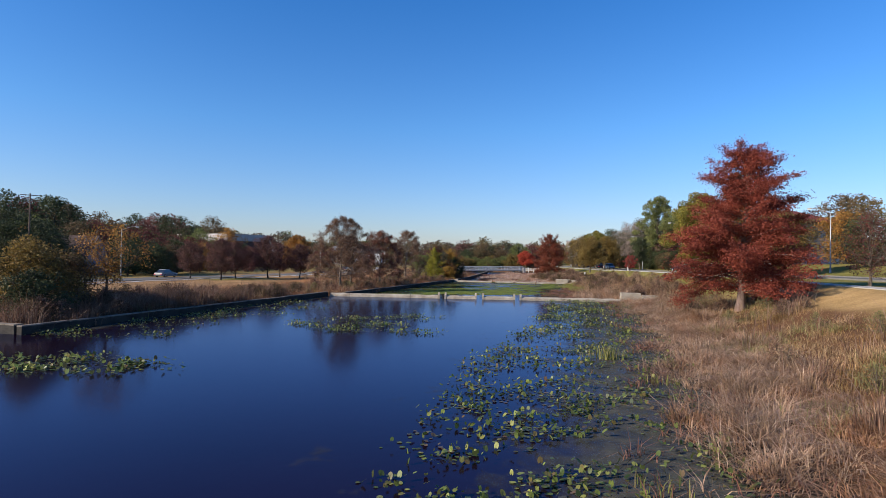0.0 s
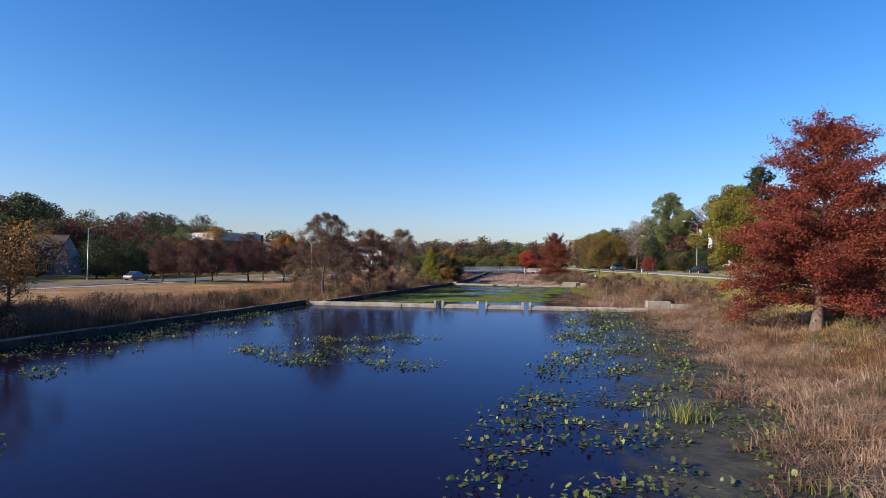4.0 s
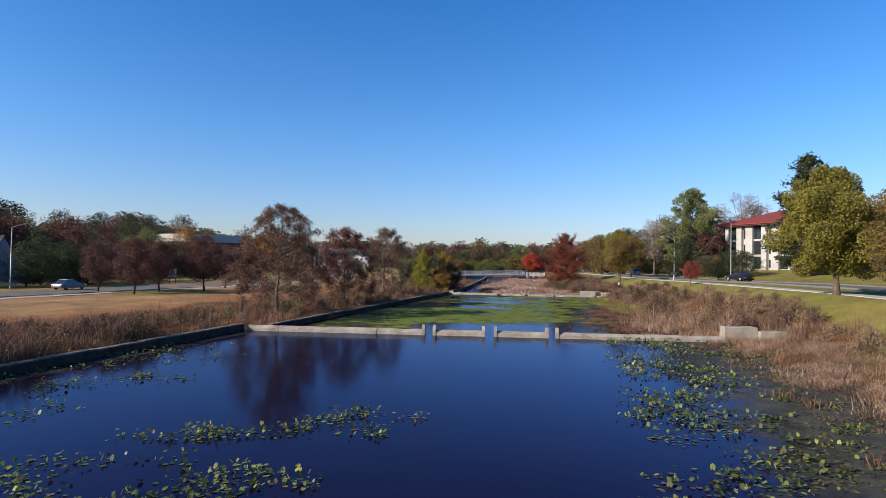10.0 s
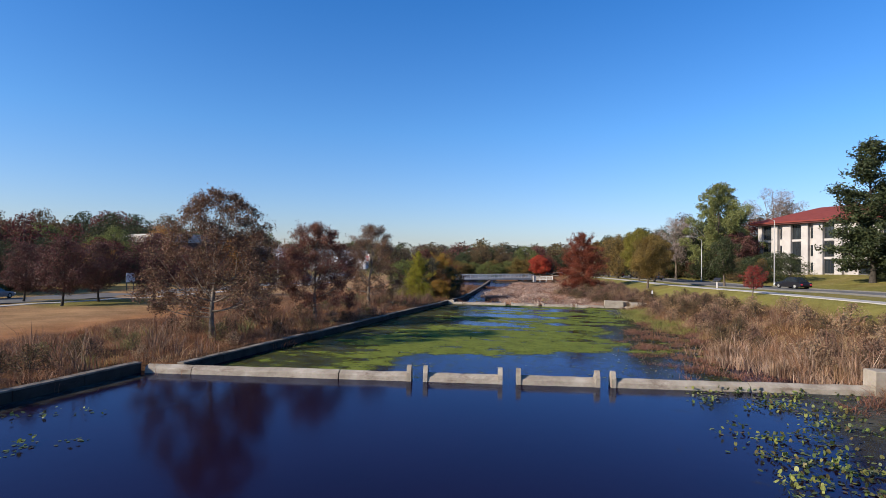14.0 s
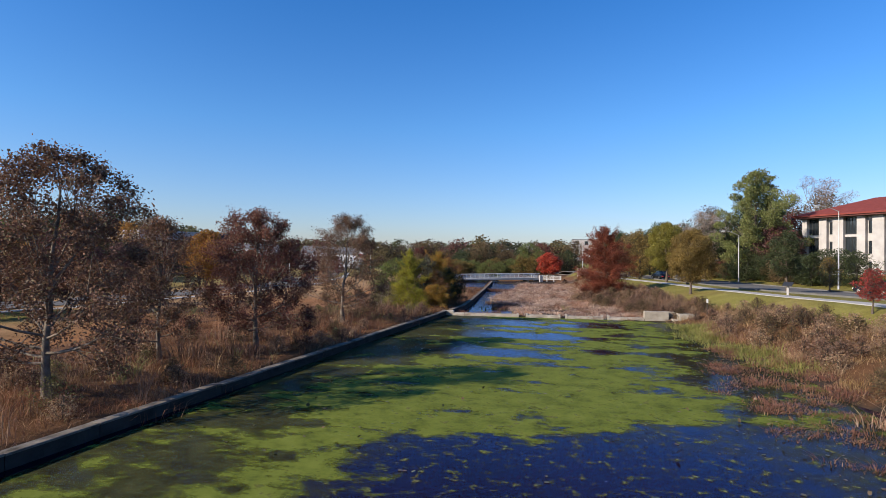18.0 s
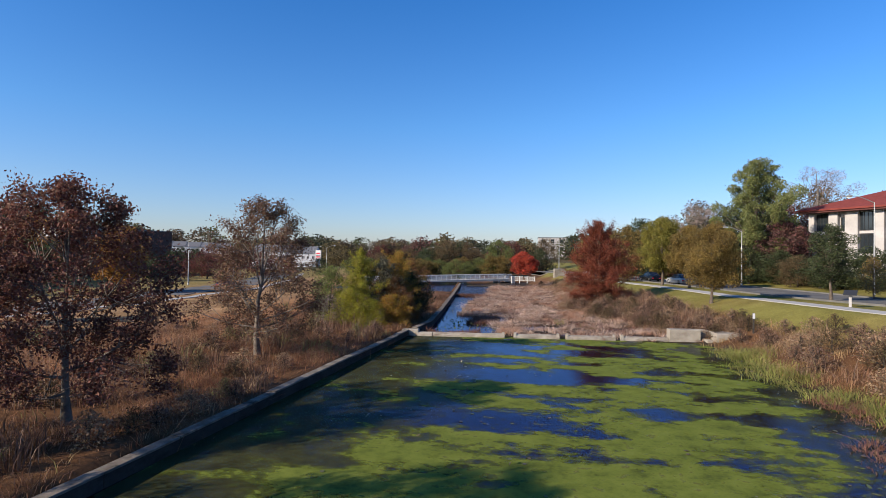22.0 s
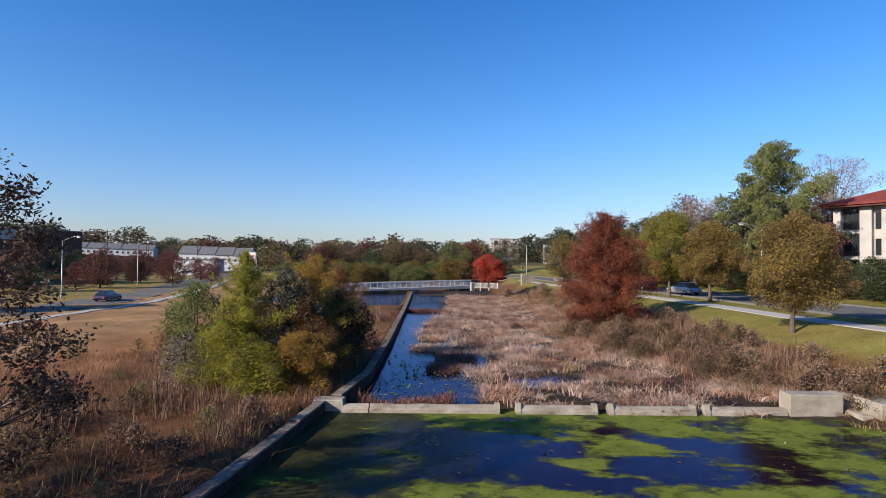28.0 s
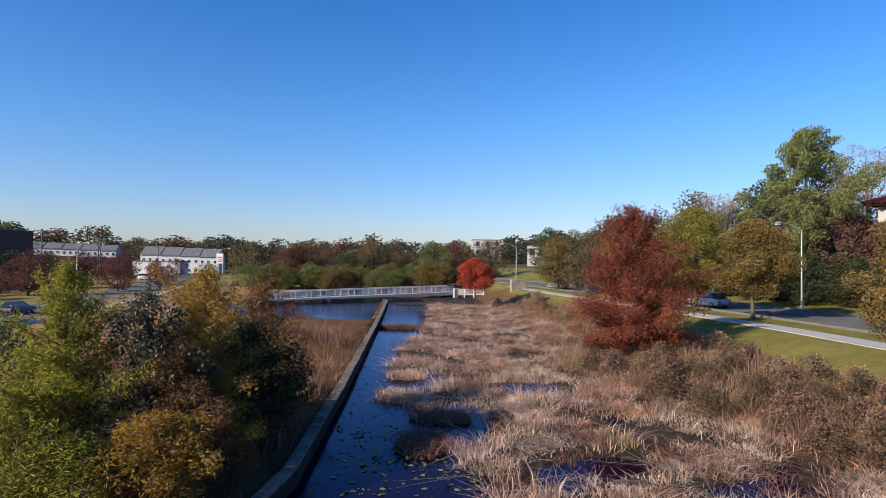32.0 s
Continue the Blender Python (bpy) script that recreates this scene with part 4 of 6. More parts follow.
tree("young_cypress", -29.0, 113.6, 4.2, 1.8, "bush", 46, L_RUSSET, BARK_RED, 20000, 0.127, "russet young bald cypress in the thicket beside the wall", flat=0.4, slim=0.26, rag=0.35)
tree("young_cypress", -29.2, 120.6, 5.8, 2.5, "young_cone", 29, L_RUSSET, BARK_RED, 25000, 0.135, "russet young bald cypress beside the channel wall", flat=0.35, slim=0.26, rag=0.4)
tree("dark_shrub", -28.6, 117.3, 4.4, 2.2, "bush", 30, L_DARK, BARK_DARK, 14000, 0.13, "dense dark shrub under the cypresses", "shrub")
tree("dark_shrub", -30.8, 117.5, 4.6, 2.2, "bush", 47, L_BROWN, BARK_DARK, 12000, 0.13, "dense brown shrub under the cypresses", "shrub")
tree("willow_shrub", -35.0, 113.8, 4.9, 2.3, "bush", 31, L_WILLOW, BARK, 10000, 0.12, "loose olive-green willow shrub on the meadow", "shrub", hull=0.7)
tree("willow_shrub", -34.0, 111.2, 2.6, 1.7, "bush", 48, L_TWIG, BARK_DARK, 2600, 0.12, "thin half-bare shrub with grey twigs beside the cypresses", "shrub", slim=0.25)
tree("bank_thicket", -36.8, 30.0, 5.2, 3.3, "bush", 32, L_OLIVE, BARK_DARK, 15000, 0.16, "overgrown thicket with olive-yellow leaves behind the wall", "shrub")
tree("bank_thicket", -37.5, 33.6, 4.2, 2.6, "bush", 49, L_BROWN, BARK_DARK, 9000, 0.15, "dark tangled thicket behind the wall", "shrub")
tree("bank_thicket", -34.0, 28.0, 3.2, 2.2, "bush", 50, L_DARK, BARK_DARK, 7000, 0.14, "dark tangled thicket behind the wall", "shrub")
tree("orange_sapling", -34.7, 34.3, 6.4, 2.7, "vase", 33, L_ORANGE, BARK, 2800, 0.15, "thin sapling with orange-yellow leaves behind the wall", clear_up=0.35, thick=1.1, hull=0.9)
PEAR = "dark red pear tree with a round crown on the lawn"
pear = tree("pear_tree", -71.0, 88.5, 6.8, 3.2, "round", 34, L_PEAR, BARK_DARK, 15000, 0.14, PEAR, "tree", "pear trees on the lawn", clear_up=0.24, rag=0.3)
for x, y, k, a in ((-62.5, 85.7, 1.05, 70), (-63.4, 91.2, 1.0, 150), (-59.2, 95.2, 1.18, 220), (-54.5, 98.5, 0.95, 20), (-62.0, 104, 1.0, 300)):
    c = copy_thing(pear, pose(x, y, land1(x, y), 0, 0, a))
    c.scale = (k, k, k)
tree("orange_tree", -80.0, 142.5, 10.2, 4.6, "round", 35, L_ORANGE, BARK_DARK, 14000, 0.3, "orange-gold shade tree beside the road")
tree("big_elm", 16.3, 164.0, 19.3, 7.6, "elm", 36, L_ELM, BARK, 52000, 0.24, "very tall light-green tree beside the white building", thick=0.8, rag=0.5, clear_up=0.12, hull=0.35)
tree("bare_tree", 29.5, 173.0, 18.0, 6.0, "vase", 37, L_TWIG, BARK_PALE, 7000, 0.5, "tall leafless tree with pale grey twigs behind the building", slim=0.1)
tree("bare_tree", 9.5, 172.0, 13.5, 5.0, "vase", 38, L_TWIG, BARK, 6000, 0.45, "grey half-bare tree beside the tall elm", slim=0.12)
tree("conifer", 27.6, 125.6, 19.0, 5.2, "pine", 39, L_DARK, BARK_DARK, 22000, 0.36, "tall dark ragged conifer in front of the building", flat=0.4)
tree("scarlet_maple", -20.6, 177.0, 5.2, 2.9, "round", 40, L_SCARLET, BARK, 11000, 0.17, "bright scarlet maple beside the footbridge", z=2.1)
tree("street_tree", 19.5, 160.0, 9.0, 4.2, "round", 41, L_PEAR, BARK_DARK, 10000, 0.28, "maroon tree in the shade beside the building")
tree("street_tree", 8.8, 122.6, 6.9, 2.0, "oval", 42, L_DARK, BARK, 12000, 0.13, "slim dark green street tree beside the road", clear_up=0.3)


# ---- woods and rows behind, from a few kinds of tree ----
def kind_of(name, h, r, style, seed, leaf, n, label):
    ob = base_of(name, 0, 0, -60)
    wood, crown = grow(seed, h, r, style, n, h * 0.026, clear_up=0.1, rag=0.22, sparse=True)
    part("trunk", wood, BARK_DARK, ob)
    part("crown", crown, leaf, ob)
    return tagged(ob, label, "tree")


KINDS = [[kind_of("wood_tree", 12, r, st, sd + 40 * v, leaf, n, lab) for v in (0, 1)] for r, st, sd, leaf, n, lab in (
    (5.4, "round", 61, L_BROWN, 5600, "dull brown autumn tree in a belt of trees"),
    (5.0, "round", 62, L_GREEN, 5600, "faded green tree in a belt of trees"),
    (5.2, "round", 63, L_DARK, 5600, "dark green tree in a belt of trees"),
    (5.2, "round", 64, L_MAROON, 5600, "maroon autumn tree in a belt of trees"),
    (5.0, "oval", 65, L_OLIVE, 5600, "bronze autumn tree in a belt of trees"),
    (5.0, "round", 66, L_ORANGE, 5600, "orange autumn tree in a belt of trees"),
    (5.0, "vase", 67, L_BROWN, 1500, "half-bare grey tree in a belt of trees"))]
rng = random.Random(5)


def plant(kind, x, y, h, wide=1.0, group="woods"):
    k = h / 12.0
    c = copy_thing(KINDS[kind][rng.randrange(2)], pose(x, y, land1(x, y) - 0.1, 0, 0, rng.uniform(0, 360)))
    c.scale = (k * wide, k * wide, k)
    tagged(c, group=group)
    return c


def heading(px_, dist, at, turn=14.9):
    """A place by its bearing from a stand: px_ is the sideways slope of the view."""
    a = radians(turn)
    return at[0] + dist * (px_ * math.cos(a) - math.sin(a)), at[1] + dist * (px_ * math.sin(a) + math.cos(a))


# dark belt behind the left road
for k in range(64):
    f = k / 63
    x = -100 - 32 * rng.random() - 12 * f
    y = 40 + 122 * f + rng.uniform(-5, 5)
    plant(rng.choice((2, 2, 0, 3, 2, 1, 5)), x, y, rng.uniform(8, 13.5), 1.15, "trees behind the road")
for x, y, h, kd in ((-185, 160, 24, 2), (-178, 148, 22, 2), (-172, 138, 20, 2), (-196, 176, 22, 0), (-160, 176, 15, 3), (-150, 190, 16, 2), (-204, 236, 23.5, 2), (-190, 252, 24, 0), (-218, 256, 25.5, 3), (-232, 262, 26.5, 3), (-226, 274, 26, 2), (-246, 262, 26.5, 2), (-258, 250, 26.5, 0), (-131, 114, 18.5, 2), (-139, 107, 19.5, 2), (-138, 122, 18, 0), (-149, 103, 19, 2), (-146, 116, 19, 3)):
    plant(kd, x, y, h, 1.15, "trees behind the road")
for x, y, h, kd in ((-92, 118, 7.5, 5), (-88, 132, 7, 3), (-96, 190, 8, 3), (-90, 205, 7, 3), (-104, 215, 8, 3), (-112, 240, 8, 3), (-64, 225, 7, 0), (-60, 232, 6, 4), (-72, 240, 6, 2), (-92, 103, 7.5, 2), (-91, 109, 8, 2), (-95, 114, 9, 3), (-88, 100.5, 6, 2), (-98, 84, 9, 2), (-102, 78, 10, 2), (-99, 90, 5, 2), (-93, 76, 6, 5), (-97, 68, 9, 2), (-100, 60, 9, 2), (-106, 52, 10, 2), (-110, 44, 10, 0), (-106, 215, 6, 2), (-116, 205, 7, 2), (-122, 216, 8, 2), (-101, 128, 8, 2), (-104, 134, 8.5, 3), (-108, 140, 8, 2), (-103, 146, 8, 2), (-110, 150, 9, 0), (-106, 156, 8, 2), (-114, 160, 9, 2), (-118, 152, 9, 3), (-120, 166, 9, 2), (-142, 275, 7.5, 3), (-136, 277, 7.5, 3), (-148, 272, 6.5, 3), (-124, 277, 6.0, 3), (-118, 279, 6.5, 3), (-154, 262, 7, 2), (-126, 158, 9.5, 2), (-130, 170, 9, 2), (-134, 162, 10, 0)):
    plant(kd, x, y, h, 1.2, "roadside trees")
for k in range(11):
    plant(2 if k % 3 else 0, -159 + 3.2 * k + rng.uniform(-1, 1), 184.5 - 0.3 * 3.2 * k + rng.uniform(-1, 1), rng.uniform(7.5, 9.5), 1.2, "trees behind the road")
for x, y, h, kd in ((-86, 97, 6.5, 2), (-89.5, 93.5, 7, 2), (-88, 103, 6.5, 0), (-92, 98, 8, 2), (-94, 105, 8, 3)):
    plant(kd, x, y, h, 1.2, "roadside trees")
# thicket past the bridge
for k in range(44):
    plant(rng.choice((1, 1, 4, 0, 1)), -70 + 44 * rng.random(), 217 + 10 * rng.random(), rng.uniform(4, 6), 1.5, "thicket past the bridge")
for k in range(24):
    plant(rng.choice((0, 2, 0, 3, 0, 1)), -74 + 60 * rng.random(), 240 + 30 * rng.random(), rng.uniform(7, 11), 1.3, "thicket past the bridge")
for k in range(16):
    plant(rng.choice((0, 6, 4, 3)), -36 + 13 * rng.random(), 236 + 40 * rng.random(), rng.uniform(5, 7.5), 1.3, "thicket past the bridge")
# mostly dark low growth, added to stand for the shade below the crowns
for k in range(26):
    y = 138 + 2.1 * k + rng.uniform(-0.8, 0.8)
    plant(rng.choice((2, 2, 2, 0, 3)), float(road_x(y)) + rng.uniform(8.5, 13.0), y, rng.uniform(3.2, 5.4), 1.5, "shrubs under the street trees")
for x, y, h, kd in ((-104, 168, 5, 2), (-99, 176, 5.5, 2), (-108, 181, 6, 3), (-112, 190, 6, 2), (-101, 190, 5, 3), (-118, 198, 6.5, 2), (-108, 206, 5.5, 0), (-124, 228, 7, 2), (-132, 236, 7, 3), (-112, 226, 5.5, 2), (-140, 250, 8, 2), (-98, 232, 5.5, 3), (-90, 222, 5, 3), (-84, 230, 5.5, 2)):
    plant(kd, x, y, h, 1.4, "roadside trees")
# far woods on the skyline: too far to tell the trees apart
FAR = [grow(640 + v, 1.0, 0.46, "round", 820, 0.054, sparse=True, clear_up=0.0, rag=0.3, slim=0.8) for v in range(4)]


def far_woods(mat, seed, n, label):
    r = np.random.default_rng(seed)
    s = Soup()
    for _ in range(n):
        px_ = r.uniform(-1.1, 1.0)
        d = r.uniform(280, 520)
        x, y = heading(px_, d, (-20, 98))
        if abs(px_ - 0.286) < 0.035 or (abs(px_ + 0.40) < 0.10 and d < 410):
            continue                   # clearings before the far houses
        h = r.choice((10, 11, 12, 13, 15)) * r.uniform(0.9, 1.12) + (11 if px_ < -0.35 else 3)
        z = land1(x, y) - 0.4
        a = r.uniform(0, 6.28)
        m = np.array([[math.cos(a), -math.sin(a), 0], [math.sin(a), math.cos(a), 0], [0, 0, 1]]) * h
        w = np.array([r.uniform(1.3, 1.9)] * 2 + [1.0])
        wood, crown = FAR[r.integers(0, 4)]
        for so in (wood, crown):
            for v, f, base in zip(so.v, so.f, np.cumsum([0] + [len(q) for q in so.v[:-1]])):
                if so is crown or len(v) > 40:
                    s.add(v * w @ m.T + np.array([x, y, z]), f - base)
    return tagged(part("far_woods", s, mat), label, "woods", kind="stuff")


for mat, seed, n, lab in ((F_BROWN, 701, 130, "dull brown woods on the skyline"), (F_DARK, 702, 110, "dark green woods on the skyline"), (F_GREEN, 703, 60, "faded green woods on the skyline"), (F_MAROON, 704, 45, "maroon autumn woods on the skyline"), (F_OLIVE, 705, 60, "bronze autumn woods on the skyline")):
    far_woods(mat, seed, n, lab)
# row along the right road, the wood behind it, dark trees added as shade
for x, y, h, kd, w in ((-3, 166, 9.5, 4, 1.0), (-4.5, 178, 9, 0, 1.0), (4, 176, 9.5, 4, 1.0), (-7, 192, 9, 4, 1.0), (12, 182, 12, 2, 1.0), (2, 196, 11, 2, 1.1), (-4, 214, 11, 2, 1.2), (6, 206, 13, 2, 1.2), (-2, 238, 12, 2, 1.2),
                       (18, 176, 13, 2, 1.1), (23, 182, 15, 2, 1.1), (14, 190, 15, 0, 1.0), (20, 168, 9, 2, 1.3), (24, 167, 8, 2, 1.2), (14, 160, 6, 2, 1.3), (17, 156, 5, 2, 1.2), (36, 188, 17, 0, 1.0), (44, 178, 16, 3, 1.0), (6, 186, 10, 6, 1.0),
                       (44, 120, 13, 0, 1.1), (50, 128, 14, 4, 1.1), (40, 108, 9, 5, 1.1), (56, 112, 14, 3, 1.1), (38, 96, 8, 2, 1.1), (62, 98, 15, 0, 1.1), (52, 88, 12, 4, 1.1), (46, 80, 9, 3, 1.0), (66, 84, 15, 2, 1.1), (58, 70, 12, 5, 1.1), (70, 66, 14, 0, 1.1), (60, 56, 10, 3, 1.0),
                       (78, 78, 16, 4, 1.1), (84, 60, 15, 0, 1.1), (74, 46, 14, 5, 1.1), (31, 132, 6.0, 2, 1.4), (30, 126, 4.0, 2, 1.6), (9, 178, 8, 2, 1.3), (13, 174, 9, 2, 1.3), (17, 184, 12, 2, 1.2), (8, 196, 12, 2, 1.2), (0, 206, 10, 2, 1.2), (22, 172, 7, 2, 1.4), (27, 178, 12, 3, 1.1), (25, 188, 16, 2, 1.1), (19, 165, 5, 2, 1.4), (1, 226, 11, 0, 1.2)):
    plant(kd, x, y, h, w, "trees along the right road")
for k in sum(KINDS, []):
    for o in (*k.children_recursive, k):
        bpy.data.objects.remove(o)


# ---- reeds, meadow and weeds ----
def scatter(n, seed, x0, x1, y0, y1, keep):
    r = np.random.default_rng(seed)
    x, y = r.uniform(x0, x1, n), r.uniform(y0, y1, n)
    m = keep(x, y, r)
    x, y = x[m], y[m]
    return np.c_[x, y, land(x, y) - 0.03], r


def clumpy(x, y, scale, seed=0.0):
    return 0.5 + 0.25 * np.sin(x * scale + 2.1 * np.sin(y * scale * 0.6 + seed)) + 0.25 * np.sin(y * scale * 1.3 + 1.7 * np.sin(x * scale * 0.8 - seed))


def stuff(name, s, mat, label, category):
    return tagged(part(name, s, mat), label, category, kind="stuff")


def stand(name, n, seed, box, keep, height, width, mat, label, category="grass", lean=0.25, bend=0.5, over=0.0, flatten=0.0, tuft=0.24, per=26):
    """Blades gathered in tussocks that fan outwards, a few of them loose between; flatten: how far whole mats are thrown over."""
    at, r = scatter(n, seed, *box, keep)
    m = len(at)
    way = r.uniform(0, 2 * np.pi, m)
    tall = np.ones(m)
    if tuft:
        heart = at[r.integers(0, m, max(1, m // per))]
        own = r.integers(0, len(heart), m)
        off = r.normal(0, 1, (m, 2)) * (tuft * r.uniform(0.5, 1.4, len(heart)))[own][:, None]
        loose = r.random(m) < 0.22
        at[:, :2] = np.where(loose[:, None], at[:, :2], heart[own, :2] + off)
        at[:, 2] = land(at[:, 0], at[:, 1]) - 0.03
        way = np.where(loose, way, np.arctan2(off[:, 1], off[:, 0]) + r.normal(0, 0.6, m))
        tall = np.where(loose, 0.7, r.uniform(0.6, 1.35, len(heart))[own])
        lean = lean + 0.12
    at[:, 2] = np.maximum(at[:, 2], -0.08) + over
    s = Soup()
    hh = tall * height * (0.25 + 0.7 * clumpy(at[:, 0], at[:, 1], 0.9, seed) + 0.8 * clumpy(at[:, 0], at[:, 1], 2.6, seed + 3))
    fall = np.zeros(m)
    if flatten:
        thrown = 7.0 * clumpy(at[:, 0], at[:, 1], 0.7, seed + 5) + r.normal(0, 0.9, m)
        fall = np.clip((clumpy(at[:, 0], at[:, 1], 1.05, seed + 8) * 0.6 + 0.4 * clumpy(at[:, 0], at[:, 1], 2.3, seed + 9) - 0.45) * 4, 0, 1) * flatten
        way = np.where(r.random(m) < fall, thrown, way)
    add_blades(s, at, hh * (1 - 0.45 * fall), width, r, lean + 0.9 * fall, bend, way)
    return stuff(name, s, mat, label, category)


def wobble(y, seed):
    return 0.55 * np.sin(y * 0.9 + seed) + 0.35 * np.sin(y * 2.3 + seed * 2)


mow_edge = lambda y: path_x(y) - along(y, (20, 4.5), (40, 6.0), (58, 6.5), (70, 6.4), (90, 4.6), (104, 4.4), (110, 5.4), (125, 6.4), (140, 6.2), (155, 3.8), (200, 3.2))
# first basin, right bank
stand("cattails", 150000, 71, (1.2, 11, 3, 66.5), lambda x, y, r: (x > shore_x(y) - 1.0 + wobble(y, 1)) & (x < shore_x(y) + 3.6 + wobble(y, 4)) & (clumpy(x, y, 1.1, 1) > 0.18 + 0.5 * r.random(len(x)) * (x < shore_x(y) + 0.4)), 0.54, 0.023, REED, "dry tan cattails along the pond's edge", lean=0.6, bend=1.2, flatten=0.9, tuft=0.26, per=40)
stand("bank_grass", 80000, 72, (4, 20, 3, 70), lambda x, y, r: (x > shore_x(y) + 2.2 + wobble(y, 2)) & (x < mow_edge(y) + wobble(y, 3)) & (clumpy(x, y, 0.6, 3) + 0.3 * r.random(len(x)) > 0.3), 0.38, 0.017, GRASS_TAN, "tall dry tan grass on the bank", lean=0.5, bend=0.8, flatten=0.7)
stand("bank_weeds", 40000, 73, (4, 20, 3, 70), lambda x, y, r: (x > shore_x(y) + 1.6) & (x < mow_edge(y)) & (clumpy(x, y, 0.5, 7) > 0.52), 0.45, 0.024, GRASS_OLIVE, "olive-green weeds among the dry grass", lean=0.6, bend=0.8)
stand("seed_weeds", 16000, 74, (5, 18, 3, 70), lambda x, y, r: (x > shore_x(y) + 2.6) & (x < mow_edge(y) + 0.5) & (clumpy(x, y, 0.7, 11) > 0.66), 1.15, 0.026, WEED_DARK, "dark dead weeds with seed heads", lean=0.2)
stand("wet_sedge", 16000, 75, (0.5, 6, 3, 66), lambda x, y, r: (x > shore_x(y) - 2.6 + wobble(y, 5)) & (x < shore_x(y) + 0.6) & (clumpy(x, y, 1.3, 5) > 0.45 + 0.4 * r.random(len(x))), 0.35, 0.03, REED_RED, "short red-brown stems in the shallows", lean=0.8, bend=0.9, over=0.03)
# second basin, right bank
stand("bank_grass", 38000, 76, (-7, 14, 66.5, 124), lambda x, y, r: (x > shore_x(y) - 0.3 + wobble(y, 2)) & (x < mow_edge(y) + wobble(y, 3)) & (clumpy(x, y, 0.6, 2) + 0.4 * r.random(len(x)) > 0.35), 0.5, 0.02, GRASS_TAN, "tall tan grass on the slope", lean=0.5, bend=0.7, flatten=0.6)
stand("bank_weeds", 60000, 77, (-8, 12, 66.5, 126), lambda x, y, r: (x > shore_x(y) + 0.6) & (x < mow_edge(y) - 0.3 + wobble(y, 6)) & (clumpy(x, y, 0.55, 4) > 0.42 + 0.25 * r.random(len(x))), 0.65, 0.022, GRASS_RUST, "rust-brown tall weeds on the slope", lean=0.5, bend=0.8, flatten=0.6)
stand("seed_weeds", 16000, 78, (-10, 10, 68, 130), lambda x, y, r: (x > shore_x(y) + 1.0) & (x < mow_edge(y) - 0.8) & (clumpy(x, y, 0.65, 9) > 0.60), 1.15, 0.028, WEED_DARK, "dark brown seed heads on dead weeds", lean=0.2)
stand("red_stems", 46000, 79, (-9, 1, 66.8, 95), lambda x, y, r: (x > -4.3 - 2.2 * np.sin((y - 66) / 27 * 3.14) + 1.2 * wobble(y, 2)) & (x < shore_x(y) + 1.0) & (clumpy(x, y, 1.2, 3) > 0.25 + 0.4 * r.random(len(x))), 0.22, 0.026, REED_RED, "red-brown dead stems standing in the shallow water", lean=0.6, bend=0.8, over=0.04)
stand("cattails", 7000, 80, (-6, 4, 66.9, 76), lambda x, y, r: (x > shore_x(y) - 2.5 + wobble(y, 3)) & (x < shore_x(y) + 2.5), 0.95, 0.028, REED, "dry cattails behind the weir", lean=0.3)
stand("green_sedge", 24000, 81, (-7, 1.5, 86, 108), lambda x, y, r: (x > shore_x(y) - 1.3 + 0.5 * wobble(y, 2)) & (x < shore_x(y) + 0.9 + 0.5 * wobble(y, 7)), 0.42, 0.03, GRASS_GREEN, "yellow-green sedge fringing the second basin", lean=0.4, bend=0.6, flatten=0.5, tuft=0.4, per=50)
# the marsh past the second weir
pool = lambda x, y: land(x, y) > -0.12
stand("marsh_cattails", 330000, 82, (-28, -3, 110.9, 186), lambda x, y, r: (x > channel_x(y) + 0.9 * wobble(y, 3)) & (x < shore_x(y) + 3.2 + wobble(y, 1)) & pool(x, y) & (clumpy(x, y, 0.9, 2) * 0.7 + 0.3 * clumpy(x, y, 2.7, 5) + 0.25 * r.random(len(x)) > 0.62), 0.46, 0.028, REED_PINK, "bleached pinkish cattails filling the marsh", lean=0.6, bend=1.3, flatten=1.0, tuft=0.3, per=44)
stand("marsh_stems", 64000, 83, (-28, -3, 110.9, 186), lambda x, y, r: (x > channel_x(y) + 0.3 + 0.9 * wobble(y, 3)) & (x < shore_x(y) + 2.5) & pool(x, y) & (clumpy(x, y, 0.55, 8) > 0.55), 0.46, 0.028, REED_RED, "red-brown dead stems among the cattails", lean=0.7, bend=1.2, tuft=0.3, per=40)
stand("bank_weeds", 80000, 84, (-18, 2, 111, 186), lambda x, y, r: (x > shore_x(y) + 1.2 + wobble(y, 6)) & (x < mow_edge(y) + wobble(y, 2)) & (clumpy(x, y, 0.6, 5) > 0.2 + 0.4 * r.random(len(x))), 0.7, 0.022, GRASS_RUST, "rust-brown weeds between marsh and lawn", lean=0.5, bend=0.8, flatten=0.5)
stand("bank_grass", 26000, 93, (-18, 2, 111, 170), lambda x, y, r: (x > shore_x(y) + 0.6 + wobble(y, 6)) & (x < mow_edge(y) + 0.5 + wobble(y, 2)) & (clumpy(x, y, 0.8, 14) > 0.45), 0.55, 0.02, GRASS_TAN, "pale tan grass tufts between marsh and lawn", lean=0.5, bend=0.7, flatten=0.5)
stand("seed_weeds", 18000, 85, (-18, 2, 111, 150), lambda x, y, r: (x > shore_x(y) + 1.2) & (x < mow_edge(y) - 0.5) & (clumpy(x, y, 0.8, 12) > 0.56), 1.15, 0.03, WEED_DARK, "dark weeds with grey seed heads", lean=0.25)
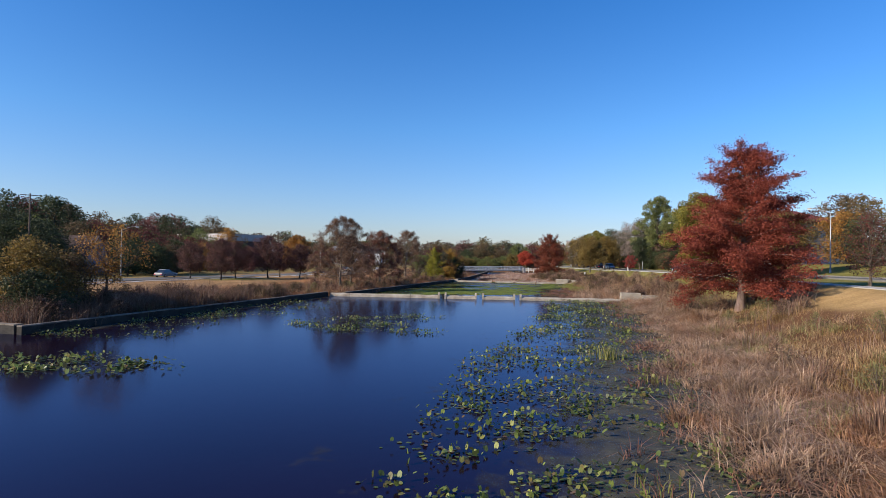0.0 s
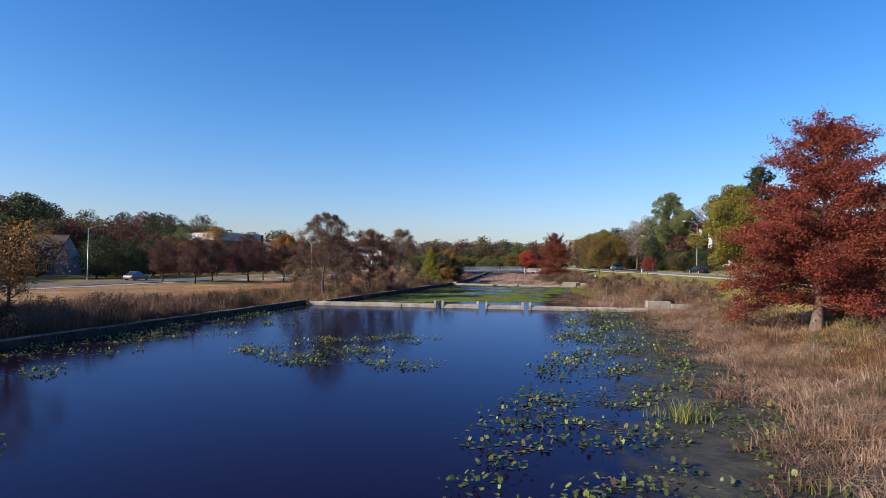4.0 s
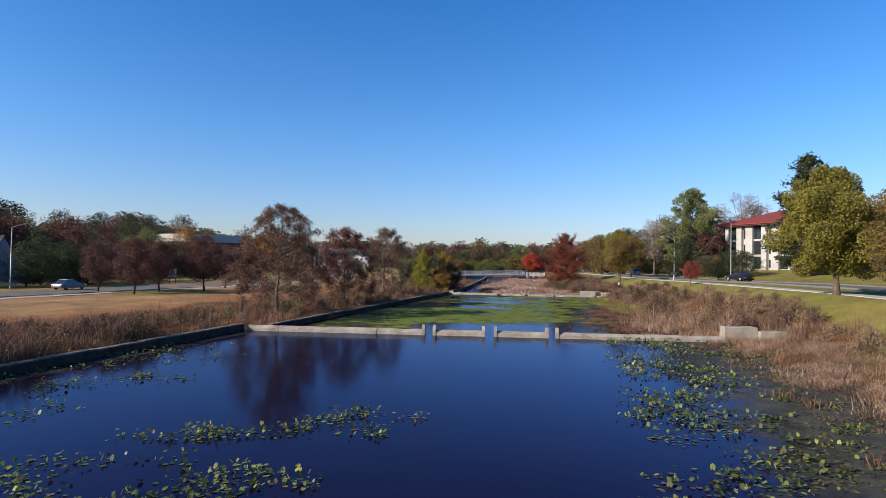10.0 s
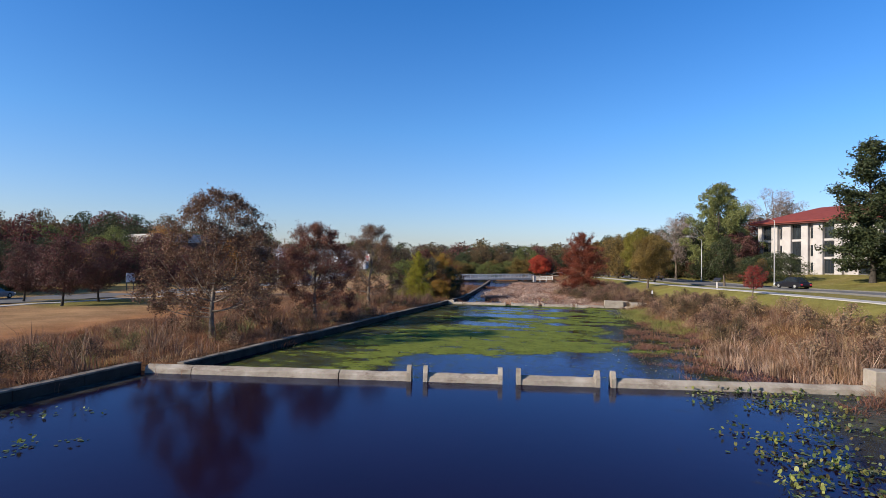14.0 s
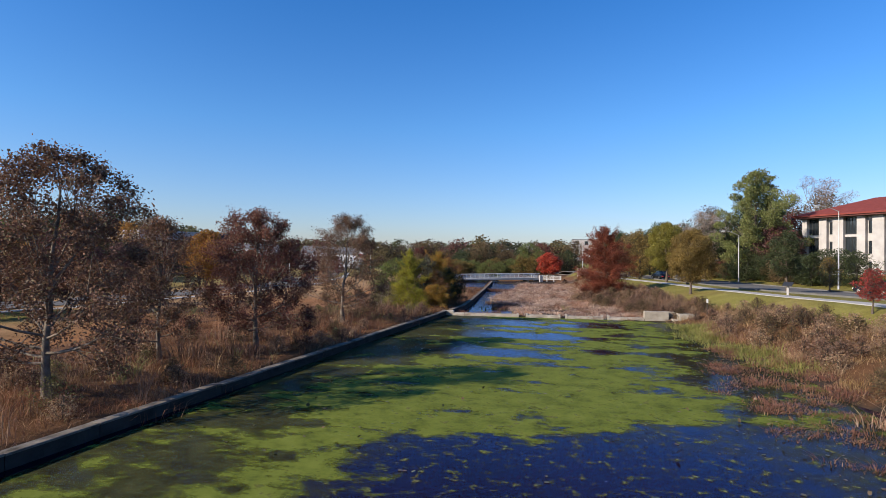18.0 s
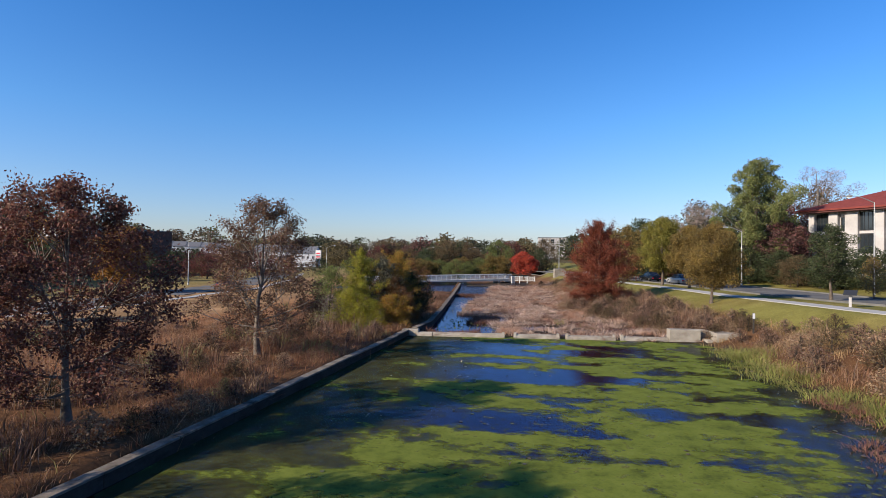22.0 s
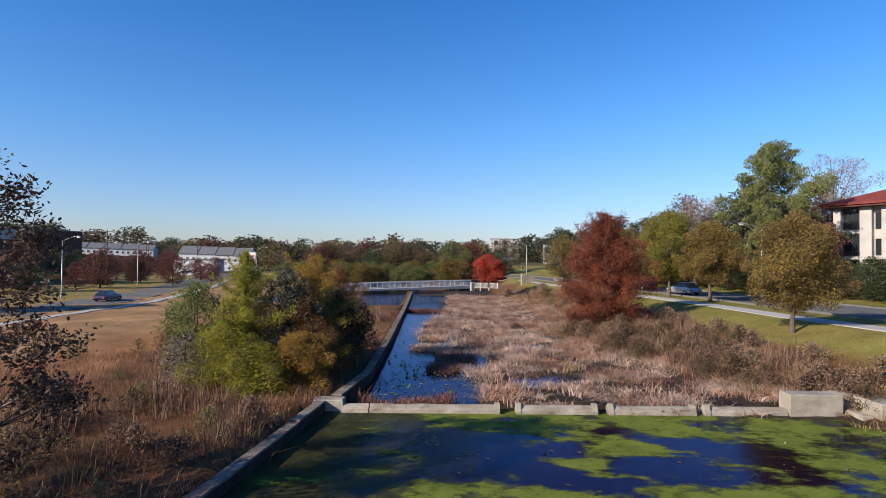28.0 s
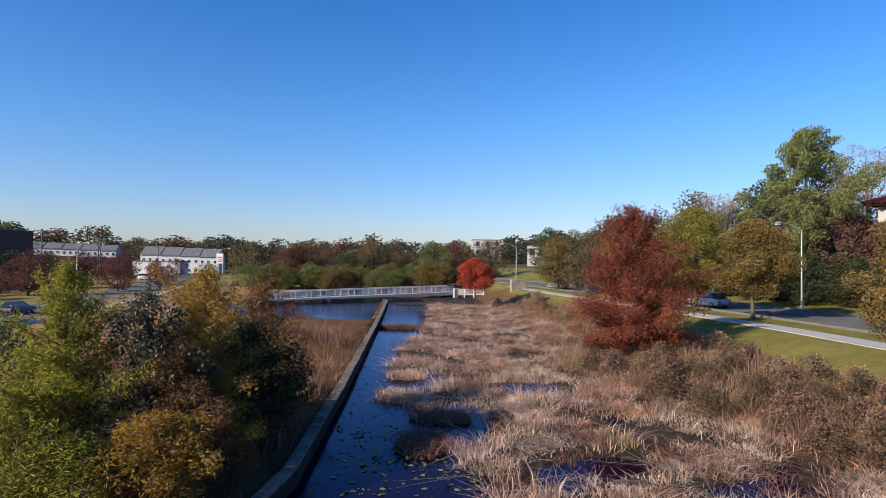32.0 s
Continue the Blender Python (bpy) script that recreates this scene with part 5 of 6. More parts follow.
stand("green_sedge", 2500, 86, (-17, -6, 112, 122), lambda x, y, r: (np.hypot((x + 12.6) / 1.0, (y - 117.5) / 0.7) < 1) | (np.hypot((x + 14.6) / 0.6, (y - 119.5) / 0.6) < 1), 0.6, 0.03, GRASS_GREEN, "patch of fresh green sedge in the marsh", lean=0.3)
stand("weir_reeds", 2600, 87, (-26, -21.5, 110.6, 112.6), lambda x, y, r: (y < 111.0 + 0.095 * (x + 26) + 0.8 * clumpy(x, y, 2)), 0.42, 0.03, REED_RED, "brown reeds caught behind the weir", lean=0.4, over=0.05)
# the left bank
stand("meadow_grass", 230000, 88, (-54, -27, 25, 150), lambda x, y, r: (x < wall_x(y) - 0.6) & ((y > 38) | (r.random(len(x)) < 0.3)) & (x > wall_x(y) - 14.5 - 7 * np.exp(-((y - 96) / 9) ** 2) - 2.0 * wobble(y, 2)) & (land(x, y) > 0.1) & (clumpy(x, y, 0.6, 1) + 0.5 * r.random(len(x)) > 0.36), 0.5, 0.016, MEADOW, "rust-brown meadow grass along the wall", lean=0.5, bend=0.9, flatten=0.7, tuft=0.42, per=60)
stand("meadow_grass", 15000, 89, (-48, -27, 25, 155), lambda x, y, r: (x < wall_x(y) - 0.8) & (x > wall_x(y) - 15.5 - 2.0 * wobble(y, 2)) & (land(x, y) > 0.1) & (clumpy(x, y, 0.35, 6) > 0.62), 0.7, 0.02, GRASS_TAN, "pale plumes of tan grass in the meadow", lean=0.45)
stand("plume_grass", 90000, 94, (-50, -36, 80, 124), lambda x, y, r: (np.hypot((x + 42.5 + 0.05 * (y - 102)) / 5.2, (y - 102) / 19) < 1 - 0.25 * r.random(len(x))) & (clumpy(x, y, 0.7, 3) + 0.4 * r.random(len(x)) > 0.4), 0.5, 0.014, GRASS_ORANGE, "soft orange plume grass at the meadow's edge", lean=0.35, bend=0.7, tuft=0.3, per=40)
stand("meadow_weeds", 52000, 90, (-46, -27, 25, 150), lambda x, y, r: (x < wall_x(y) - 0.55) & (x > wall_x(y) - 11) & (land(x, y) > 0.1) & (clumpy(x, y, 0.7, 15) > 0.5 + 0.12 * (y > 60)), 1.1, 0.03, WEED_DARK, "dark dead weeds above the wall", lean=0.22)
stand("meadow_weeds", 12000, 91, (-46, -27, 25, 150), lambda x, y, r: (x < wall_x(y) - 0.55) & (x > wall_x(y) - 10) & (land(x, y) > 0.1) & (clumpy(x, y, 0.5, 19) > 0.66), 0.7, 0.03, GRASS_OLIVE, "olive-green weeds among the meadow grass", lean=0.35)


stand("wall_weeds", 24000, 92, (-38, -30.6, 25, 46), lambda x, y, r: (x < wall_x(y) - 0.5) & (clumpy(x, y, 0.8, 4) + 0.4 * r.random(len(x)) > 0.35), 1.15, 0.024, WEED_DARK, "tall dark dead weeds behind the wall", lean=0.25)


# ---- floating plants ----
def pad_leaf(rng, size, tilt):
    """A heart-shaped lily leaf, slightly cupped."""
    a = np.radians([0, 40, 80, 120, 155, 180, 205, 240, 280, 320])
    rad = np.array([1.0, 0.92, 0.80, 0.84, 0.86, 0.35, 0.86, 0.84, 0.80, 0.92]) * size / 2
    pts = np.c_[np.cos(a) * rad, np.sin(a) * rad * 0.82, 0.10 * rad * np.abs(np.sin(a)) * rng.uniform(-0.3, 1.6)]
    m = Matrix.Rotation(rng.uniform(0, 6.28), 3, "Z") @ Matrix.Rotation(tilt, 3, "Y")
    return pts @ np.array(m).T


def pad_spots(seed, n, inside, x0, x1, y0, y1, per=(4, 12), reach=0.5):
    r = np.random.default_rng(seed)
    out = []
    while len(out) < n:
        x, y = r.uniform(x0, x1), r.uniform(y0, y1)
        if r.random() > inside(x, y):
            continue
        for _ in range(r.integers(*per)):
            out.append((x + r.normal(0, reach), y + r.normal(0, reach * 0.7)))
    return out[:n], r


def pads(name, seed, n, inside, box, size, mat, label, up=0.6, as_parts=0, per=(8, 20), reach=0.32):
    spots, r = pad_spots(seed, n, inside, *box, per, reach)
    ob = tagged(base_of(name, (box[0] + box[1]) / 2, (box[2] + box[3]) / 2, 0), label, "lily pads")
    o = np.array([(box[0] + box[1]) / 2, (box[2] + box[3]) / 2, 0])
    shapes = []
    s = Soup()
    for k, (x, y) in enumerate(spots):
        stand_up = r.random() < up
        sz = size * r.uniform(0.55, 1.25)
        tilt = r.normal(0, 0.85) if stand_up else r.normal(0, 0.05)
        v = pad_leaf(r, sz, tilt)
        z = max(0.012 - v[:, 2].min(), (r.uniform(0.02, 0.22) if stand_up else 0.012))
        if k < as_parts:
            if len(shapes) < 14:
                one = Soup()
                one.add(v, [list(range(10))])
                shapes.append((one.mesh("leaf", mat), -v[:, 2].min()))
            me, low = shapes[k % len(shapes)]
            lf = new("leaf", me)
            lf.parent = ob
            lf.matrix_basis = pose(x - o[0], y - o[1], max(z, low + 0.012), 0, 0, r.uniform(0, 360))
        else:
            s.add(v + np.array([x, y, z]) - o, [list(range(10))])
    if s.count:
        tagged(part("leaf_raft", s, mat, ob), kind="stuff")
    return ob


def zone_r(x, y):
    left = along(y, (4, -4.5), (12, -4.4), (18, -5.0), (23, -5.6), (32, -5.0), (47, -4.6), (63, -5.4))
    if not left < x < shore_x(y) - 0.4:
        return 0
    edge = min(1, (x - left) / 0.8)
    lively = 1.0 if x < 0.2 else 0.55
    return edge * lively * float(clumpy(np.array(x), np.array(y), 1.0, 2) > (0.28 if y < 30 else 0.36)) * (1 if y < 27 else 0.9)


zone_m = lambda x, y: float(-18.8 < x < -11.6) * float(abs(y - along(x, (-19, 38.2), (-16, 39.3), (-14.8, 40.2), (-13.6, 42.5), (-11.5, 42.6))) < 0.45 + 0.35 * math.sin(x * 2.1)) + 0.4 * float(np.hypot((x + 12.9) / 1.0, (y - 40.9) / 0.7) < 1) + 0.55 * float(np.hypot((x + 14.2) / 5.6, (y - 34.6) / 2.8) < 1) * float(clumpy(np.array(x), np.array(y), 1.2, 3) > 0.45)
zone_l = lambda x, y: float(-29.9 < x < -24.5 + 1.5 * math.sin(y)) * float(24.6 < y < 56) * (1.0 if y < 46 else 0.3) * float(clumpy(np.array(x), np.array(y), 0.8, 6) > 0.4)
zone_n = lambda x, y: float(np.hypot((x + 21.5) / 5.5, (y - 18.2 - 0.25 * (x + 21)) / 2.1) < 1)
zone_w = lambda x, y: float(x > -3.5 + 0.5 * (66 - y)) * float(y < 60.6 + 0.177 * (x + 29.7) + 0.6 - 0.6)
pads("lily_pads", 101, 8200, zone_r, (-6.5, 4.5, 6, 65), 0.16, PAD, "green pond lily leaves standing out of dark water", 0.75, 280, (6, 18), 0.3)
pads("lily_pads", 102, 1300, zone_r, (-5.0, 4.5, 6, 65), 0.17, PAD_DULL, "fading brown-green lily leaves lying on the water", 0.1)
pads("lily_pads", 103, 1700, zone_m, (-20.5, -8.0, 30, 46), 0.15, PAD, "raft of green pond lily leaves in open water", 0.6, 200, (4, 14), 0.3)
pads("lily_pads", 104, 2000, zone_l, (-30, -22, 24.6, 57), 0.16, PAD, "pond lily leaves below the bank wall", 0.5, 60)
pads("lily_pads", 105, 950, zone_n, (-28, -15, 14, 22), 0.2, PAD, "raft of pond lily leaves near the wall's end", 0.6, 60)
pads("lily_pads", 106, 360, zone_w, (-6, 4.2, 58.5, 66.2), 0.2, PAD, "lily leaves crowded below the weir's end", 0.6, 40, reach=0.35)
zone_2 = lambda x, y: 0.2 + 0.8 * float(x > -8)
pads("lily_pads", 107, 420, zone_2, (-25, -3, 66.5, 108), 0.17, PAD_DULL, "small scattered lily leaves on the weedy basin", 0.35, per=(1, 4), reach=0.7)
zone_c = lambda x, y: float(float(wall_x(y)) + 0.6 < x < float(channel_x(y)) + 0.2) * (1.0 if y < 122 else 0.4)
pads("lily_pads", 108, 420, zone_c, (-28, -20, 111.5, 150), 0.20, PAD, "small green lily leaves in the channel", 0.3, 60, per=(1, 4), reach=0.5)


def film(name, x0, x1, y0, y1, cover, mat, label, z=0.006, step=0.5):
    gx, gy = np.arange(x0, x1 + 0.01, step), np.arange(y0, y1 + 0.01, step)
    X, Y = np.meshgrid(gx, gy, indexing="ij")
    s = Soup()
    ni, nj = X.shape
    i, j = np.meshgrid(np.arange(ni - 1), np.arange(nj - 1), indexing="ij")
    s.add(np.stack([X, Y, np.full_like(X, z)], -1).reshape(-1, 3), np.stack([i * nj + j, (i + 1) * nj + j, (i + 1) * nj + j + 1, i * nj + j + 1], -1).reshape(-1, 4))
    ob = stuff(name, s, mat, label, "pond weed")
    at = ob.data.attributes.new("cover", "FLOAT", "POINT")
    at.data.foreach_set("value", cover(X, Y).astype(np.float32).ravel())
    return ob


def blob(X, Y, x, y, rx, ry):
    return np.exp(-(((X - x) / rx) ** 2 + ((Y - y) / ry) ** 2))


def weed_cover(X, Y):
    # cover drops on the left for thin growth and for tree shade
    c = 0.575 - 0.02 * smooth01((Y - 84) / 6) + 0.06 * smooth01((84 - Y) / 9) * smooth01((X + 28) / 3) * smooth01((-7 - X) / 3) - 0.17 * smooth01((-19.5 - X) / 6) - 0.10 * smooth01((X + 9) / 4)
    for x, y, rx, ry, a in ((-13.0, 66.2, 7.0, 4.4, 0.42), (-8.5, 70.0, 4.8, 3.8, 0.30), (-18.4, 87.6, 3.6, 1.5, 0.26), (-16.2, 96.0, 4.6, 1.3, 0.28), (-19.8, 97.2, 2.4, 1.0, 0.20), (-16.6, 104.4, 4.4, 2.0, 0.28), (-12.5, 106.4, 2.4, 1.3, 0.24), (-21.0, 106.2, 2.6, 1.0, 0.16), (-19.5, 100.2, 2.0, 0.8, 0.16), (-6, 84, 2.4, 4, 0.16), (-10.5, 90.5, 2.6, 0.8, 0.14)):
        c = c - a * blob(X, Y, x, y, rx, ry)
    for x, y, rx, ry in ((-16.7, 104.3, 1.3, 0.75), (-14.4, 106.0, 1.8, 0.75)):
        c = c + 0.36 * blob(X, Y, x, y, rx, ry)          # green islands in the open water
    return np.where(Y < 60.42 + 0.177 * (X + 29.7) + 0.55, -1.0, c)


film("duckweed", -27.4, -1.5, 62.5, 111.0, weed_cover, DUCKWEED, "bright green duckweed film with open blue gaps")
film("duckweed_flecks", -27.4, -1.5, 62.5, 111.0, lambda X, Y: np.where(Y < 60.42 + 0.177 * (X + 29.7) + 0.55, -1.0, 0.392 - 0.05 * smooth01((-18 - X) / 5) - 0.05 * smooth01((Y - 86) / 8)), FLECKS, "scattered duckweed flecks on open water", 0.011)
# thickest on the left, where it also stands for tree shade and reflections
film("thin_weed", -27.4, -1.5, 62.5, 111.0, lambda X, Y: np.where(Y < 60.42 + 0.177 * (X + 29.7) + 0.55, -1.0, 0.36 + 0.34 * smooth01((-17.5 - X) / 5) + 0.14 * smooth01((X + 9) / 5) - 0.3 * blob(X, Y, -13, 66.6, 6, 4) - 0.35 * blob(X, Y, -16, 104, 7, 4) - 0.3 * blob(X, Y, -17, 96, 6, 2) - 0.3 * blob(X, Y, -18.4, 87.6, 4, 2)), THIN_WEED, "thin dull olive weed film under the surface, also toning down the shaded left", 0.003)
film("mud_scum", -6.5, 4.6, 4, 66.0, lambda X, Y: 0.21 + 0.44 * smooth01((X + 3.4) / 5.0), SCUM, "grey-brown scum among the lily leaves")
film("mud_scum", -30.2, -24, 25, 60.2, lambda X, Y: 0.18 + 0.36 * smooth01((-27.5 - X) / 2.5), SCUM, "grey-brown scum below the wall")
for x, y, n, h, sd in ((0.6, 27.7, 110, 0.72, 1), (-0.3, 27.9, 20, 0.5, 2), (2.4, 22.6, 26, 0.5, 3), (1.2, 12.0, 30, 0.35, 4), (-0.8, 9.6, 26, 0.35, 5)):
    r = np.random.default_rng(200 + sd)
    s = Soup()
    add_blades(s, np.c_[r.normal(0, 0.28, n), r.normal(0, 0.2, n), np.full(n, -0.02)], np.full(n, h), 0.024, r, 0.22, 0.3)
    ob = tagged(part("reed_tuft", s, GRASS_GREEN), "tuft of fresh green reeds standing in the pond", "reeds")
    ob.location = (x, y, 0)


# ---- dead shrubs on the banks ----
SHRUBS = []
for sd, leaf, n, lab in ((1, WEED_DARK, 900, "dead brown shrub with dry seed heads on the bank"), (2, L_BROWN, 1000, "dull brown leafy shrub on the bank"), (3, GRASS_RUST, 900, "rust-coloured dry shrub on the bank"), (4, GRASS_OLIVE, 800, "low olive-green shrub on the bank")):
    ob = tagged(base_of("bank_shrub", 0, 0, -60), lab, "shrub", "shrubs on the banks")
    wood, crown = grow(400 + sd, 1.15, 0.75, "bush", int(n * 0.75), 0.085, sparse=True, rag=0.35)
    part("woody_base", wood, BARK_DARK if sd < 3 else BARK, ob)
    part("foliage", crown, leaf, ob)
    SHRUBS.append(ob)
rng = random.Random(9)


def shrubs(n, y0, y1, lo, hi, kinds, k0=0.7, k1=1.3, name="bank_shrub", group="shrubs on the banks"):
    for _ in range(n):
        y = rng.uniform(y0, y1)
        a, b = float(lo(y)), float(hi(y))
        x = rng.uniform(a, b)
        if land1(x, y) < 0.1:
            continue
        c = copy_thing(SHRUBS[rng.choice(kinds)], pose(x, y, land1(x, y) - 0.03, 0, 0, rng.uniform(0, 360)))
        c.name = name
        tagged(c, group=group)
        k = rng.uniform(k0, k1)
        c.scale = (k * 1.15, k * 1.15, k)


shrubs(110, 111, 135, lambda y: shore_x(y) + 0.8, lambda y: mow_edge(y) - 0.3, (0, 0, 0, 1, 2))
shrubs(18, 135, 185, lambda y: shore_x(y) + 1.0, lambda y: mow_edge(y) - 0.5, (0, 1, 2, 3), 0.9, 1.5)
shrubs(100, 68, 111, lambda y: shore_x(y) + 1.2, lambda y: mow_edge(y) + 0.2, (0, 0, 2, 2, 1))
shrubs(34, 8, 66, lambda y: shore_x(y) + 3.0, lambda y: mow_edge(y) + 0.5, (0, 2, 3), 0.6, 1.0)
shrubs(110, 26, 112, lambda y: wall_x(y) - 11, lambda y: wall_x(y) - 0.8, (0, 0, 1, 2, 3), 0.6, 1.1, "meadow_shrub", "shrubs in the meadow")
shrubs(30, 26, 60, lambda y: wall_x(y) - 5, lambda y: wall_x(y) - 0.7, (0, 0, 0, 1), 0.8, 1.3, "meadow_shrub", "shrubs in the meadow")
shrubs(24, 26, 46, lambda y: wall_x(y) - 6, lambda y: wall_x(y) - 0.7, (0, 0, 1), 1.0, 1.6, "meadow_shrub", "shrubs in the meadow")
shrubs(22, 90, 124, lambda y: wall_x(y) - 24, lambda y: wall_x(y) - 8, (0, 1, 2, 3, 3), 0.6, 1.2, "meadow_shrub", "shrubs in the meadow")
for k in SHRUBS:
    for o in (*k.children_recursive, k):
        bpy.data.objects.remove(o)


# ---- footbridge ----
def footbridge(x0, y0, x1, y1):
    PICKET = None
    length = math.hypot(x1 - x0, y1 - y0)
    ob = tagged(base_of("footbridge", x0, y0, 0, math.degrees(math.atan2(y1 - y0, x1 - x0))), "long pale footbridge with slatted railings over the channel", "bridge")
    camber = lambda u: 0.55 + 0.5 * u / length + 0.05 * math.sin(math.pi * min(1, max(0, u / length)))
    deep = lambda u: 0.16 + 0.40 * min(1, max(0, u / length))
    n = 14
    for k in range(n):
        u0, u1 = length * k / n, length * (k + 1) / n
        s = Soup()
        a, b = camber(u0), camber(u1)
        v = [(u, y, z + dz) for u, z in ((u0 + 0.004, a), (u1 - 0.004, b)) for y, dz in ((-1.3, -deep(u)), (-1.3, 0.0), (1.3, 0.0), (1.3, -deep(u)))]
        s.add(v, [(0, 1, 5, 4), (1, 2, 6, 5), (2, 3, 7, 6), (3, 0, 4, 7), (0, 3, 2, 1), (4, 5, 6, 7)])
        part("deck_section", s, PAVING, ob)
        for side in (-1.22, 1.22):
            s = Soup()
            add_tube(s, [(u0, side, a + 1.12), (u1, side, b + 1.12)], [0.05, 0.05], 6)
            part("handrail", s, RAIL, ob)
            s = Soup()
            add_tube(s, [(u0, side, a + 0.14), (u1, side, b + 0.14)], [0.035, 0.035], 4)
            panel = part("bottom_rail", s, RAIL, ob)
            if PICKET is None:
                p = Soup()
                add_box(p, -0.02, 0.02, -0.012, 0.012, 0.12, 1.1)
                PICKET = p.mesh("picket", RAIL)
            for q in range(16):
                pk = new("picket", PICKET)
                pk.parent = panel
                pk.location = (u0 + (u1 - u0) * (q + 0.5) / 16, side, a + (b - a) * (q + 0.5) / 16)
            s = Soup()
            add_box(s, u0 - 0.06, u0 + 0.06, side - 0.06, side + 0.06, a - 0.05, a + 1.18, 0.02)
            part("post", s, RAIL, ob)
    for f in (0.06, 0.17, 0.30, 0.62, 0.9):
        s = Soup()
        u = length * f
        add_box(s, u - 0.3, u + 0.3, -1.1, 1.1, -1.2, camber(u) - deep(u) - 0.004)
        part("pier", s, CONCRETE, ob)
    for u in (-0.5, length + 0.1):
        for side in (-1.4, 1.4):
            s = Soup()
            add_box(s, u - 0.35, u + 0.5, side - 0.3, side + 0.3, -0.6, 1.75, 0.05)
            part("end_pillar", s, WHITE_WALL, ob)
    return ob


footbridge(-53.4, 184.0, -25.2, 204.5)


def fence(x, y, z, turn, bays):
    ob = tagged(base_of("approach_railing", x, y, z, turn), "white slatted railing at the bridge's end", "railing")
    for k in range(bays + 1):
        s = Soup()
        add_box(s, k * 1.8 - 0.07, k * 1.8 + 0.07, -0.07, 0.07, -0.5, 1.25, 0.02)
        part("post", s, RAIL, ob)
        if k < bays:
            s = Soup()
            for zz in (0.15, 1.1):
                add_box(s, k * 1.8 + 0.07, k * 1.8 + 1.73, -0.03, 0.03, zz, zz + 0.07)
            for q in range(9):
                u = k * 1.8 + 0.2 + q * 0.175
                add_box(s, u, u + 0.05, -0.02, 0.02, 0.2, 1.1)
            part("railing_panel", s, RAIL, ob)
    return ob


fence(-24.4, 203.5, 0.5, -8, 3)
s = Soup()
add_box(s, -1.2, 1.2, -0.35, 0.35, -0.8, 1.5, 0.05)
ob = tagged(part("stone_pedestal", s, CONCRETE), "square pale concrete pedestal beside the path", "pedestal")
ob.matrix_basis = pose(-13.6, 193, land1(-13.6, 193) + 0.1, 0, 0, 20)
s = Soup()
add_box(s, -3.4, 3.4, -0.4, 0.4, -0.8, 0.22, 0.03)
ob = tagged(part("channel_sill", s, CONCRETE_OLD_SHADED), "low concrete sill across the channel", "sill", kind="structure")
ob.matrix_basis = pose(-29.5, 186.5, 0, 0, 0, 8)
at, r = scatter(2600, 301, -30.6, -25.0, 154.0, 156.6, lambda x, y, r: np.hypot((x + 28) / 2.8, (y - 155.3) / 1.0) < 1)
at[:, 2] = 0.0
s = Soup()
add_blades(s, at, np.full(len(at), 0.45), 0.035, r, 0.5, 0.8)
stuff("channel_reeds", s, REED_RED, "brown reeds choking the channel", "reeds")
for x, y, rx, ry, sd in ((-24.3, 126.5, 1.3, 1.2, 1), (-22.5, 119.2, 1.1, 1.6, 2), (-24.6, 131.5, 1.2, 1.0, 3), (-22.0, 122.8, 1.4, 1.0, 4)):
    r = np.random.default_rng(310 + sd)
    n = 700
    a, q = r.uniform(0, 6.28, n), np.sqrt(r.random(n))
    s = Soup()
    add_blades(s, np.c_[np.cos(a) * q * rx, np.sin(a) * q * ry, np.full(n, -0.03)], np.full(n, 0.45), 0.035, r, 0.8, 0.9)
    ob = tagged(part("reed_islet", s, REED_PINK if sd % 2 else REED_RED), "islet of collapsed reeds in the channel", "reeds")
    ob.location = (x, y, 0)


# ---- buildings ----
def window(parent, u0, u1, z0, z1, v, frame_mat, bars=1, depth=0.12):
    """A glazed opening seen from -y: frame, panes, bars."""
    s = Soup()
    w = 0.07
    for a in ((u0, u0 + w, z0, z1), (u1 - w, u1, z0, z1), (u0 + w, u1 - w, z0, z0 + w), (u0 + w, u1 - w, z1 - w, z1)):
        add_box(s, a[0], a[1], v - depth, v, a[2], a[3])
    for k in range(bars):
        c = u0 + (u1 - u0) * (k + 1) / (bars + 1)
        add_box(s, c - 0.025, c + 0.025, v - depth * 0.8, v, z0 + w, z1 - w)
    fr = part("window_frame", s, frame_mat, parent)
    s = Soup()
    add_box(s, u0 + w, u1 - w, v - depth * 0.4, v - 0.004, z0 + w, z1 - w)
    part("pane", s, GLASS, fr)
    return fr


def hip_roof(s, u0, u1, v0, v1, z, rise, over, ridge_in):
    a, b, c, d = u0 - over, u1 + over, v0 - over, v1 + over
    m = (c + d) / 2
    v = [(a, c, z), (b, c, z), (b, d, z), (a, d, z), (a + ridge_in, m, z + rise), (b - ridge_in, m, z + rise), (a, c, z - 0.25), (b, c, z - 0.25), (b, d, z - 0.25), (a, d, z - 0.25)]
    s.add(v, [(0, 1, 5, 4), (2, 3, 4, 5), (0, 6, 7, 1), (1, 7, 8, 2), (2, 8, 9, 3), (3, 9, 6, 0), (9, 8, 7, 6)])
    s.add([v[k] for k in (1, 2, 5, 3, 0, 4)], [(0, 1, 2), (3, 4, 5)])


